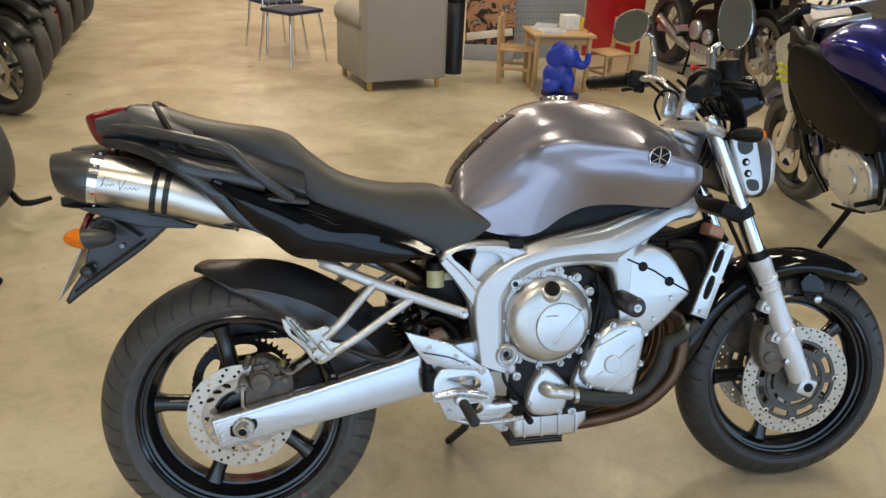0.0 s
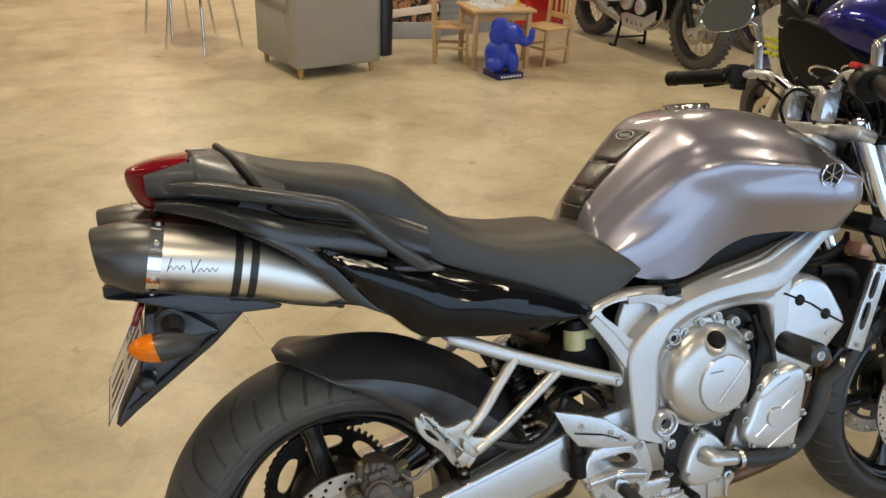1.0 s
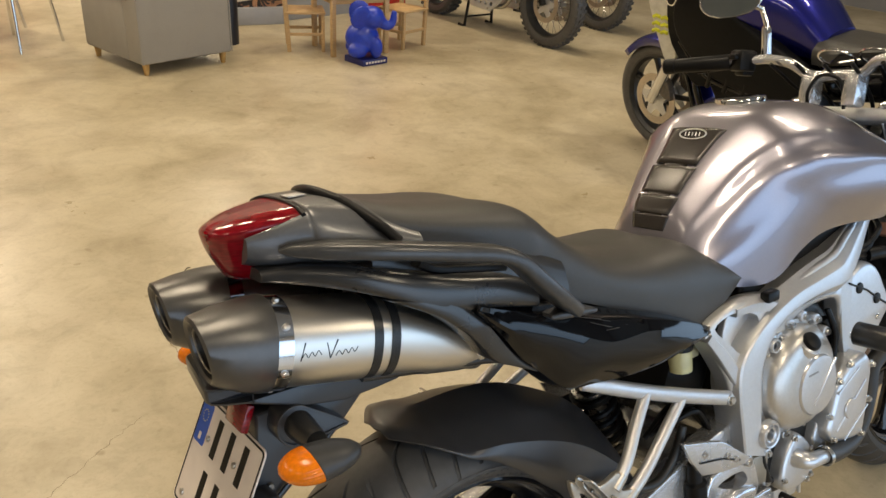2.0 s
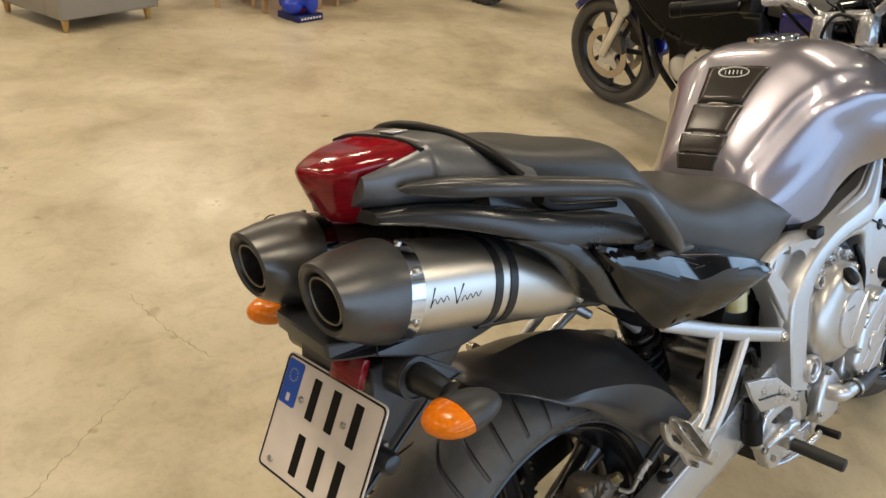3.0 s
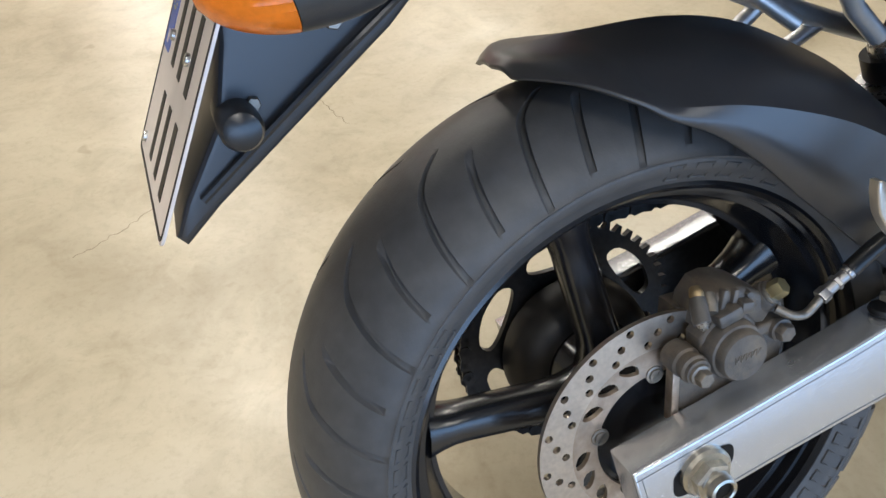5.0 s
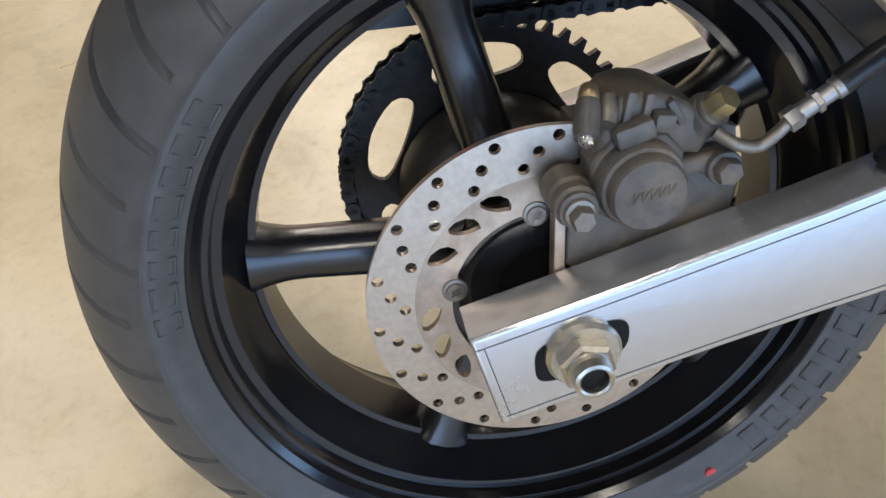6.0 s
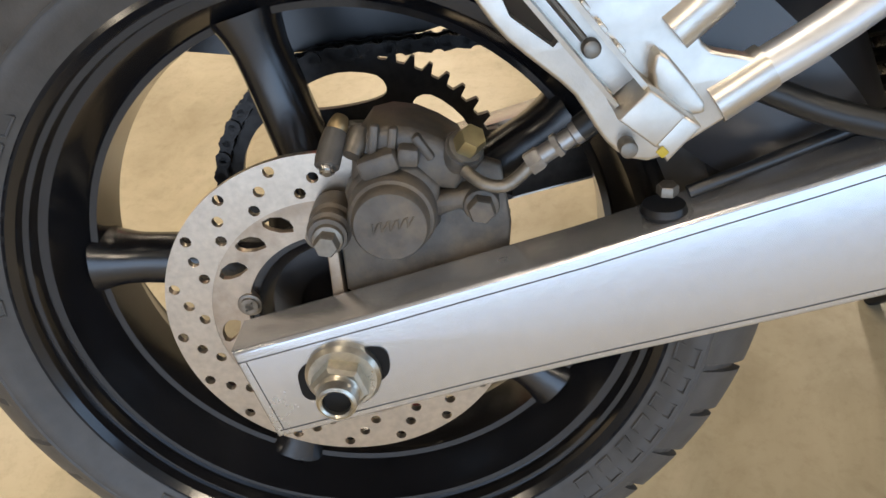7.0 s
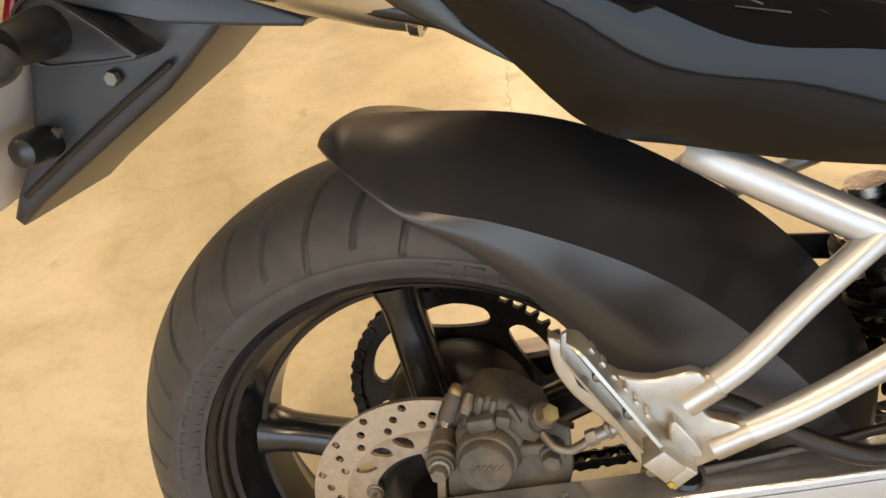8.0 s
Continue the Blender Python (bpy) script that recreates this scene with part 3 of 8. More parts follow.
def swingarm():
    out = SWING_T + list(reversed(SWING_B))
    bm = slab(B(), out, -0.149, -0.112, 0.0032, steps=3)
    arm = part("swingarm", bm, ALLOY, moto, "pale silver alloy swingarm")
    bm = slab(B(), [(x, z) for x, z in out], 0.149, 0.114, 0.0025, steps=2)
    part("far_arm", bm, ALLOY, arm)
    # added plate that makes the far arm's inner side black
    inner_face = inset2(out, 0.004)
    part("inner_plate", slab(B(), inner_face, 0.1085, 0.1136, 0.001), CHAINM, arm, "black plate added inside the far arm")
    bm = B()
    cyl(bm, (0.6, -0.15, 0.458), (0.6, 0.15, 0.458), 0.034, 28)
    box(bm, (0.47, 0, 0.43), (0.09, 0.25, 0.07), 0.012, (0, -12, 0))
    part("cross_member", bm, ALLOY, arm)
    # pressed lines beside the edges
    for line, dz in ((SWING_T[:9], -0.0082), (SWING_B[:8], 0.0068)):
        part("edge_line", tube(B(), [(x + 0.003, -0.1489, z + dz) for x, z in line], 0.0005, 6), GREYPLASTIC, arm)
    part("edge_line", tube(B(), [(-0.0605, -0.1489, 0.338), (-0.0475, -0.1489, 0.28)], 0.0004, 6), GREYPLASTIC, arm)
    # slot, washer, nut and hollow axle end
    out = soft2([(-0.0295, 0.317), (-0.025, 0.331), (0.0, 0.34), (0.026, 0.342), (0.0315, 0.331), (0.026, 0.317), (0.0, 0.306), (-0.025, 0.304)], 4)
    # no slot is cut: a flat black plate gives its shade
    part("slot_shade", slab(B(), out, -0.1498, -0.147, 0), INK, arm, "black plate painted as the shaded adjuster slot")
    nut = part("axle_washer", lathe(B(), [(0.0, -0.149), (0.0245, -0.149), (0.0245, -0.154), (0.022, -0.157), (0.0, -0.157)], AXLE + Vector((0.001, 0, 0.001)), 36), ZINC, arm, "zinc-plated axle washer")
    bm = B(); hexa(bm, AXLE + Vector((0, -0.157, 0)), (0, -1, 0), 0.011, 0.0185); part("axle_nut", bm, ZINC, arm)
    # black disc near the mouth stands for the shade inside the axle
    part("axle_shade_disc", rod(B(), AXLE + Vector((0, -0.1745, 0)), (0, -1, 0), 0.0015, 0.0093, 24, 0.0004), INK, arm, "black disc painted as the shade in the hollow axle")
    bm = lathe(B(), [(0.0135, -0.157), (0.0135, -0.168), (0.012, -0.169), (0.0135, -0.170), (0.012, -0.172), (0.0135, -0.173), (0.0125, -0.179), (0.0105, -0.180), (0.009, -0.179), (0.009, -0.15), (0, -0.15)], AXLE, 28)
    part("axle_end", bm, ZINC, arm)
    return arm


swing = swingarm()


def half_loft(bm, stations, n_along=5, n_round=5, closed_back=True):
    """Loft mirrored half sections; each station is x and (y, z) pairs from the crest down."""
    K = len(stations[0][1])
    rows = []
    for k in range(K):
        rows.append(catmull([(x, *yz[k]) for x, yz in stations], n_along))
    S = len(rows[0])
    rings = []
    for s in range(S):
        half = catmull([rows[k][s] for k in range(K)], n_round)
        half = [Vector((p.x, min(p.y, 0.0) if i == 0 else p.y, p.z)) for i, p in enumerate(half)]
        full = [Vector((p.x, -p.y, p.z)) for p in reversed(half)] + half[1:]
        rings.append(full)
    grid(bm, rings, False, False)
    for ring in (rings[0], rings[-1]):
        vs = [bm.verts.new(p) for p in ring]
        bm.faces.new(vs)
    return bm


def tank():
    st = [
        (0.505, [(0, 0.845), (0.04, 0.842), (0.07, 0.83), (0.09, 0.81), (0.105, 0.79), (0.105, 0.77)]),
        (0.522, [(0, 0.887), (0.046, 0.884), (0.076, 0.865), (0.1, 0.83), (0.122, 0.79), (0.122, 0.765)]),
        (0.557, [(0, 0.927), (0.05, 0.923), (0.086, 0.9), (0.114, 0.855), (0.134, 0.8), (0.132, 0.755)]),
        (0.6, [(0, 0.967), (0.056, 0.963), (0.1, 0.938), (0.13, 0.885), (0.146, 0.81), (0.142, 0.742)]),
        (0.656, [(0, 1.014), (0.068, 1.009), (0.121, 0.98), (0.152, 0.925), (0.158, 0.83), (0.15, 0.736)]),
        (0.70, [(0, 1.041), (0.085, 1.036), (0.145, 1.002), (0.178, 0.945), (0.17, 0.845), (0.155, 0.746)]),
        (0.75, [(0, 1.053), (0.09, 1.047), (0.155, 1.01), (0.196, 0.955), (0.182, 0.865), (0.16, 0.779)]),
        (0.81, [(0, 1.054), (0.092, 1.047), (0.162, 1.01), (0.21, 0.95), (0.2, 0.875), (0.168, 0.803)]),
        (0.89, [(0, 1.043), (0.092, 1.036), (0.166, 0.995), (0.221, 0.94), (0.217, 0.875), (0.177, 0.806)]),
        (0.955, [(0, 1.023), (0.088, 1.016), (0.166, 0.975), (0.226, 0.925), (0.222, 0.862), (0.182, 0.8)]),
        (1.03, [(0, 0.987), (0.08, 0.981), (0.152, 0.95), (0.217, 0.908), (0.21, 0.852), (0.172, 0.796)]),
        (1.085, [(0, 0.948), (0.07, 0.943), (0.125, 0.925), (0.182, 0.89), (0.18, 0.852), (0.152, 0.818)]),
        (1.118, [(0, 0.925), (0.055, 0.92), (0.095, 0.906), (0.13, 0.882), (0.13, 0.862), (0.118, 0.842)]),
        (1.137, [(0, 0.908), (0.035, 0.905), (0.06, 0.897), (0.082, 0.88), (0.082, 0.866), (0.076, 0.855)]),
        (1.143, [(0, 0.895), (0.02, 0.894), (0.035, 0.89), (0.048, 0.879), (0.048, 0.872), (0.045, 0.866)]),
    ]
    fine = []
    for x, p in st:
        k = 0.26 + 0.22 * max(0.0, min(1.0, (0.92 - x) / 0.14))
        V2 = [Vector(q) for q in p]
        fine.append((x, p[:3] + [tuple(V2[3].lerp(V2[2], k)), p[3], tuple(V2[3].lerp(V2[4], k))] + p[4:]))
    bm = half_loft(B(), fine, 8, 5)
    # knee hollow behind a slanting crease on each flank
    a, d = Vector((0.66, 0.968)), Vector((0.286, -0.145)).normalized()
    for v in bm.verts:
        q = Vector((v.co.x, v.co.z)) - a
        side = -(q.y * d.x - q.x * d.y)
        along = q.dot(d)
        w = min(1.0, max(0.0, side / 0.045))
        w = w * w * (3 - 2 * w) * min(1.0, max(0.0, 1.25 - abs(along - 0.13) / 0.2))
        fl = min(1.0, max(0.0, (abs(v.co.y) - 0.1) / 0.04))
        v.co.y -= math.copysign(0.0045 * w * fl, v.co.y)
    t = part("fuel_tank", bm, TANK, moto, "glossy silver-violet metallic fuel tank", 50)
    return t


fuel_tank = tank()


def seat():
    prof = [(-0.157, 1.04, 0.075, 1.006), (-0.12, 1.035, 0.125, 0.988), (-0.07, 1.02, 0.14, 0.972), (0.0, 1.006, 0.147, 0.955), (0.06, 0.998, 0.15, 0.932), (0.105, 0.988, 0.15, 0.905),
            (0.138, 0.972, 0.144, 0.87), (0.175, 0.937, 0.148, 0.835), (0.239, 0.89, 0.152, 0.806), (0.305, 0.866, 0.155, 0.778), (0.373, 0.855, 0.152, 0.742),
            (0.43, 0.853, 0.15, 0.716), (0.484, 0.848, 0.148, 0.708), (0.525, 0.823, 0.148, 0.726), (0.561, 0.797, 0.148, 0.748), (0.58, 0.772, 0.148, 0.762)]
    st = []
    for x, top, w, lo in prof:
        h = top - lo
        st.append((x, [(0, top - 0.002), (0.45 * w, top), (0.74 * w, top - 0.06 * h), (0.92 * w, top - 0.22 * h), (w, top - 0.5 * h), (w * 0.985, lo)]))
    return part("seat", half_loft(B(), st, 5, 4), SEATM, moto, "black vinyl dual seat", 50)


seat()


def muffler(side):
    """One of the two high silencers; side -1 is the near one."""
    d = Vector((1, 0, -0.215)).normalized()
    up = Vector((0.215, 0, 1)).normalized()
    c0 = Vector((-0.372, -0.1 if side < 0 else 0.06, 0.911 if side < 0 else 0.92))
    def ring(s, w, h, n=40, p=0.88):
        out = []
        w, h = 1.03 * w, 1.07 * h
        for k in range(n):
            a = 2 * PI * k / n
            cs, sn = math.cos(a), math.sin(a)
            v = h * math.copysign(abs(sn) ** p, sn)
            drop = 0.018 * max(0.0, (s - 0.255) / 0.11)
            cut = 0.34 * max(0.0, min(1.0, (0.075 - s) / 0.055)) * v
            drop += 0.07 * max(0.0, 0.08 - s)
            out.append(c0 + d * (s - cut) - up * drop + Vector((0, 1, 0)) * w * math.copysign(abs(cs) ** p, cs) + up * v)
        return out
    bm = grid(B(), [ring(s, w, h) for s, w, h in ((0.088, 0.055, 0.051), (0.12, 0.0565, 0.0515), (0.2, 0.0565, 0.0515), (0.255, 0.0558, 0.051), (0.32, 0.051, 0.0465), (0.37, 0.044, 0.0395), (0.4, 0.037, 0.0335), (0.404, 0.034, 0.03))], True, True)
    m = part("muffler", bm, TITAN, moto, "brushed steel oval silencer")
    bm = grid(B(), [ring(s, w, h) for s, w, h in ((0.03, 0.03, 0.0275), (0.017, 0.0325, 0.0305), (0.014, 0.037, 0.0345), (0.017, 0.0415, 0.0385), (0.042, 0.0505, 0.0465), (0.066, 0.056, 0.0525), (0.084, 0.0585, 0.0548), (0.089, 0.0585, 0.0548), (0.089, 0.05, 0.046))], True, False)
    cap = part("end_cap", bm, CARBON, m, "matt dark end cap")
    bm = grid(B(), [ring(0.03, 0.03, 0.0275), ring(0.05, 0.029, 0.0265)], True, False)
    grid(bm, [ring(0.06, 0.0268, 0.0245), ring(0.022, 0.0268, 0.0245), ring(0.0215, 0.0255, 0.023), ring(0.03, 0.0245, 0.022), ring(0.09, 0.0245, 0.022)], True, True)
    part("outlet", bm, surface("sooty_outlet", (0.09, 0.08, 0.07), 0.35, 0.8, dirt=(0.01, 0.01, 0.01), dscale=40, damt=0.8), m)
    bm = tube(B(), ring(0.0205, 0.0262, 0.0238, 40) + ring(0.0205, 0.0262, 0.0238, 40)[:1], 0.0014, 6)
    part("outlet_ring", bm, DUSTY, m)
    bm = tube(B(), [p + up * 0.0004 for p in ring(0.06, 0.0567, 0.0531)[5:10]], 0.0009, 6)
    part("cap_slit", bm, INK, m)
    bm = grid(B(), [ring(0.089, 0.0565, 0.053), ring(0.089, 0.0575, 0.0538), ring(0.108, 0.0575, 0.0538), ring(0.108, 0.0565, 0.053)], True, False)
    band = part("clamp_band", bm, CHROME, m, "polished steel end band")
    for a in (-1.45, -0.35, 0.5, 1.35):
        cs, sn = math.cos(a), math.sin(a)
        p = c0 + d * 0.099 + Vector((0, side, 0)) * 0.0592 * abs(cs) ** 0.8 + up * 0.0572 * math.copysign(abs(sn) ** 0.8, sn)
        nrm = Vector((0, side * cs, 0)) + up * sn
        bm = B(); rod(bm, p - nrm * 0.001, nrm, 0.004, 0.0045, 14, 0.0015); part("rivet", bm, STEEL, m)
    for s in (0.215, 0.24):
        bm = grid(B(), [ring(s, 0.0564, 0.0514), ring(s, 0.0572, 0.0522), ring(s + 0.0125, 0.0570, 0.052), ring(s + 0.0125, 0.056, 0.051)], True, False)
        part("strap", bm, STRAP, m, "black woven band")
    bm = tube(B(), [c0 + d * s for s in (0.38, 0.42, 0.46)] + [Vector((0.17, 0.05 * side, 0.765)), Vector((0.3, 0.045 * side, 0.7)), Vector((0.44, 0.04 * side, 0.62))], 0.02, 14, 5)
    part("link_pipe", bm, HEADER, m)
    part("end_collar", grid(B(), [ring(q, w, h) for q, w, h in ((0.395, 0.038, 0.0345), (0.397, 0.0395, 0.036), (0.404, 0.0385, 0.035), (0.405, 0.034, 0.03))], True, False), STEEL, m)
    part("hanger_bar", tube(B(), [(-0.17, 0.125 * side, 0.818), (-0.08, 0.13 * side, 0.803), (0.01, 0.13 * side, 0.786), (0.06, 0.128 * side, 0.772)], 0.0075, 12, 4), PLASTIC, m, "black bar below the silencer")
    # maker's script on the outer face, as plain dark strokes
    if side < 0:
        u = Vector((0.0, -1, 0))
        s0 = 0.118
        def on(q, z):
            return c0 + d * q + u * 0.0578 + up * z
        for q0, z0, q1, z1 in ((0.117, -0.01, 0.122, 0.012), (0.15, 0.01, 0.155, -0.009), (0.155, -0.009, 0.164, 0.013)):
            part("script_stroke", tube(B(), [on(q0, z0), on(q1, z1)], [0.0007, 0.0009], 6), INK, m)
        for q0, n_ in ((0.118, 7), (0.162, 8)):
            part("script_stroke", tube(B(), [on(q0 + 0.0042 * k, -0.007 + 0.0005 * k + (0.0058 if k % 2 else 0.0)) for k in range(n_)], 0.0007, 6, 4), INK, m)
    return m


muf_near = muffler(-1)
muf_far = muffler(1)


def main_frame():
    out = [(0.456, 0.697), (0.505, 0.723), (0.56, 0.73), (0.61, 0.716), (0.66, 0.705), (0.714, 0.722), (0.78, 0.738), (0.854, 0.752), (0.915, 0.772), (0.97, 0.783), (1.05, 0.803), (1.091, 0.818), (1.13, 0.795),
           (1.142, 0.775), (1.12, 0.759), (1.036, 0.747), (0.985, 0.715), (0.946, 0.64), (0.936, 0.57), (0.914, 0.52), (0.9, 0.526), (0.888, 0.592), (0.874, 0.648), (0.819, 0.662), (0.759, 0.66), (0.711, 0.648), (0.675, 0.63), (0.648, 0.608),
           (0.628, 0.57), (0.626, 0.512), (0.631, 0.46), (0.638, 0.41), (0.6, 0.408), (0.556, 0.43), (0.544, 0.48), (0.532, 0.54), (0.52, 0.59), (0.487, 0.645)]
    hole = soft2([(0.482, 0.701), (0.521, 0.715), (0.56, 0.71), (0.6, 0.694), (0.606, 0.668), (0.582, 0.641), (0.552, 0.634), (0.52, 0.664)], 3)
    def warp(p):
        k = max(0, p.x - 0.85) / 0.3
        f = 1 - 0.55 * min(1, k) ** 1.3
        return Vector((p.x, p.y * f, p.z))
    bm = slab(B(), soft2(out, 3), -0.165, -0.13, 0.01, [hole], 4, warp)
    fr = part("main_frame", bm, SILVER, moto, "cast silver aluminium frame", 45)
    bm = slab(B(), soft2(out, 3), 0.165, 0.13, 0.01, [hole], 4, warp)
    part("far_spar", bm, SILVER, fr, "", 45)
    # rounded spars over the plate: crest line, half height
    spar = [((1.125, 0.813), (1.125, 0.792), (1.125, 0.767), (1.122, 0.756)), ((1.05, 0.806), (1.05, 0.785), (1.05, 0.757), (1.045, 0.748)), ((0.97, 0.788), (0.98, 0.765), (0.982, 0.724), (0.976, 0.712)), ((0.915, 0.774), (0.93, 0.75), (0.932, 0.702), (0.925, 0.69)),
            ((0.854, 0.757), (0.876, 0.732), (0.883, 0.69), (0.877, 0.655)), ((0.78, 0.743), (0.794, 0.72), (0.793, 0.691), (0.819, 0.663)), ((0.714, 0.728), (0.721, 0.712), (0.72, 0.685), (0.759, 0.661)), ((0.661, 0.711), (0.664, 0.698), (0.67, 0.673), (0.711, 0.649)),
            ((0.606, 0.682), (0.612, 0.677), (0.635, 0.655), (0.675, 0.631)), ((0.557, 0.645), (0.57, 0.65), (0.613, 0.628), (0.648, 0.61)), ((0.527, 0.594), (0.539, 0.612), (0.595, 0.591), (0.626, 0.573)), ((0.531, 0.54), (0.535, 0.555), (0.593, 0.532), (0.625, 0.512)),
            ((0.541, 0.48), (0.541, 0.495), (0.593, 0.478), (0.63, 0.462)), ((0.553, 0.426), (0.547, 0.44), (0.603, 0.418), (0.639, 0.407))]
    leg = [(0.925, 0.725, 0.036), (0.922, 0.68, 0.034), (0.917, 0.63, 0.029), (0.912, 0.58, 0.023), (0.907, 0.525, 0.009)]
    lug = [(0.466, 0.693, 0.013), (0.5, 0.656, 0.017), (0.532, 0.614, 0.019), (0.556, 0.575, 0.019)]
    lug2 = [(0.54, 0.718, 0.012), (0.59, 0.716, 0.013), (0.64, 0.705, 0.016), (0.68, 0.69, 0.018)]
    for sd in (-1, 1):
        rails = [catmull([(st[k][0], d_, st[k][1]) for st in spar], 5) for k, d_ in ((0, 0.15), (1, 0.178), (2, 0.181), (3, 0.15))]
        rings = []
        for o, k_, i_, n0 in zip(*rails):
            ring = []
            for p in (o + Vector((0, -0.03, 0)), o, o.lerp(k_, 0.9), k_.lerp(i_, 0.06), k_.lerp(i_, 0.5) + Vector((0, 0.0015, 0)), k_.lerp(i_, 0.93), i_.lerp(n0, 0.1), n0, n0 + Vector((0, -0.03, 0))):
                f = 1 - 0.55 * min(1, max(0, p.x - 0.85) / 0.3) ** 1.3
                ring.append(Vector((p.x, sd * f * p.y, p.z)))
            rings.append(ring)
        part("upper_spar", grid(B(), rings), SILVER, fr, "", 20)
        for n_, line, y0, th in (("engine_hanger", leg, 0.152, 0.02), ("seat_lug", lug, 0.152, 0.018), ("seat_lug", lug2, 0.15, 0.018)):
            cs = catmull([(x, h, z) for x, z, h in line], 5)
            rings = []
            for i in range(len(cs)):
                a, b = cs[max(i - 1, 0)], cs[min(i + 1, len(cs) - 1)]
                t_ = Vector((b.x - a.x, 0, b.z - a.z)).normalized()
                nn = Vector((-t_.z, 0, t_.x))
                p, h = cs[i], cs[i].y
                f = 1 - 0.55 * min(1, max(0, p.x - 0.85) / 0.3) ** 1.3
                ring = []
                for u_, k_ in ((-1, -1), (-1, 0.45), (-0.97, 0.8), (-0.89, 0.97), (-0.3, 1.02), (0.2, 1.03), (0.25, 1.0), (0.56, 0.62), (0.9, 0.2), (0.99, 0.0), (1, -1)):
                    v = Vector((p.x, 0, p.z)) + nn * h * (-u_ if n_ == "upper_spar" else u_)
                    ring.append(Vector((v.x, sd * f * (y0 + th * k_), v.z)))
                rings.append(ring)
            part(n_, grid(B(), rings), SILVER, fr, "", 19)
    bm = cyl(B(), (1.1, 0, 0.79), (1.14, 0, 0.96), 0.045, 28)
    part("steering_head", bm, SILVER, fr)
    for sd in (-1, 1):
        part("lug_recess", slab(B(), soft2([(0.53, 0.655), (0.556, 0.716), (0.6, 0.71), (0.625, 0.675), (0.59, 0.63), (0.55, 0.625)], 3), sd * 0.143, sd * 0.13, 0.004), SILVER, fr)
    bm = cyl(B(), (0.62, -0.13, 0.6), (0.62, 0.13, 0.6), 0.03, 20)
    part("cross_tube", bm, SILVER, fr)
    for sd in (-1, 1):
        bs = part("frame_boss", lathe(B(), [(0.006, -0.178), (0.0095, -0.178), (0.0105, -0.185), (0.0125, -0.185), (0.0135, -0.178)], (0.631, 0, 0.629), 24), SILVER, fr)
        for q in bs.data.vertices:
            q.co.y = -sd * q.co.y
        part("boss_bolt", hexa(B(), (0.631, sd * 0.176, 0.629), (0, sd, 0), 0.005, 0.007), INK, fr)
    return fr


mframe = main_frame()

HUGM = surface("dark_grey_moulding", (0.034, 0.034, 0.037), 0.35, 0, 0.06, 40, 0.0, 700, spec=0.75, dirt=(0.05, 0.048, 0.045), dscale=5, damt=0.2)
MOULD = surface("satin_grey_moulding", (0.024, 0.0255, 0.03), 0.34, 0, 0.06, 40, 0.0, 700, spec=0.65, dirt=(0.04, 0.04, 0.04), dscale=6, damt=0.2)
HUG = [((-0.102, 0.671), (-0.1, 0.669, 0.03), (-0.099, 0.667, 0.036)), ((-0.088, 0.68), (-0.07, 0.668, 0.08), (-0.069, 0.665, 0.086)), ((-0.05, 0.684), (-0.035, 0.6535, 0.109), (-0.036, 0.65, 0.113)),
       ((-0.014, 0.685), (-0.004, 0.64, 0.114), (-0.011, 0.634, 0.119)), ((0.06, 0.683), (0.052, 0.631, 0.1155), (0.028, 0.614, 0.1195)), ((0.13, 0.668), (0.11, 0.614, 0.1155), (0.07, 0.582, 0.1195)),
       ((0.202, 0.634), (0.165, 0.592, 0.1155), (0.108, 0.546, 0.1195)), ((0.264, 0.596), (0.215, 0.563, 0.1155), (0.15, 0.508, 0.12)), ((0.32, 0.545), (0.265, 0.522, 0.1135), (0.2, 0.462, 0.118)),
       ((0.365, 0.48), (0.315, 0.47, 0.109), (0.245, 0.425, 0.115)), ((0.39, 0.42), (0.35, 0.42, 0.1), (0.3, 0.405, 0.112))]


def hugger():
    cs = catmull([(c[0], 0, c[1]) for c, k, e in HUG], 5)
    ks = catmull([(k[0], -k[2], k[1]) for c, k, e in HUG], 5)
    es = catmull([(e[0], -e[2], e[1]) for c, k, e in HUG], 5)
    rings = []
    for c, k, e in zip(cs, ks, es):
        m = c.lerp(k, 0.55) + Vector((0, 0, 0.3 * abs(k.y) * 0.25))
        half = catmull([c, m, k], 4) + [k.lerp(e, 0.5) + Vector((0, -0.0008, 0)), e]
        rings.append([Vector((p.x, -p.y, p.z)) for p in reversed(half)] + half[1:])
    bm = grid(B(), rings, False, False)
    return part("rear_hugger", bm, HUGM, moto, "black plastic rear hugger mudguard", 20, 0.004)


hugger()


# ---- tail, side panels and rear lights ----
DGREY = surface("charcoal_satin_paint", (0.12, 0.121, 0.125), 0.36, 0.5, 0.04, 200, 0.03, 900, coat=0.15)


def oval(bm, pts, w, h, n=16, smooth=5, side=Vector((0, 1, 0)), taper=0):
    """A flattened bar along points: w across, h high; taper squares it and thins its start over that many steps."""
    e = 0.55 if taper else 0.8
    line = catmull(pts, smooth)
    rings = []
    for i, p in enumerate(line):
        d = (line[min(i + 1, len(line) - 1)] - line[max(i - 1, 0)]).normalized()
        a = (side - d * side.dot(d)).normalized()
        b = d.cross(a)
        f = min(1.0, 0.18 + 0.82 * (i / taper) ** 0.6) if taper else 1.0
        rings.append([p + a * f * w / 2 * math.copysign(abs(math.cos(q)) ** e, math.cos(q)) + b * f * h / 2 * math.copysign(abs(math.sin(q)) ** e, math.sin(q)) for q in (2 * PI * k / n for k in range(n))])
    return grid(bm, rings)


MID = -0.02
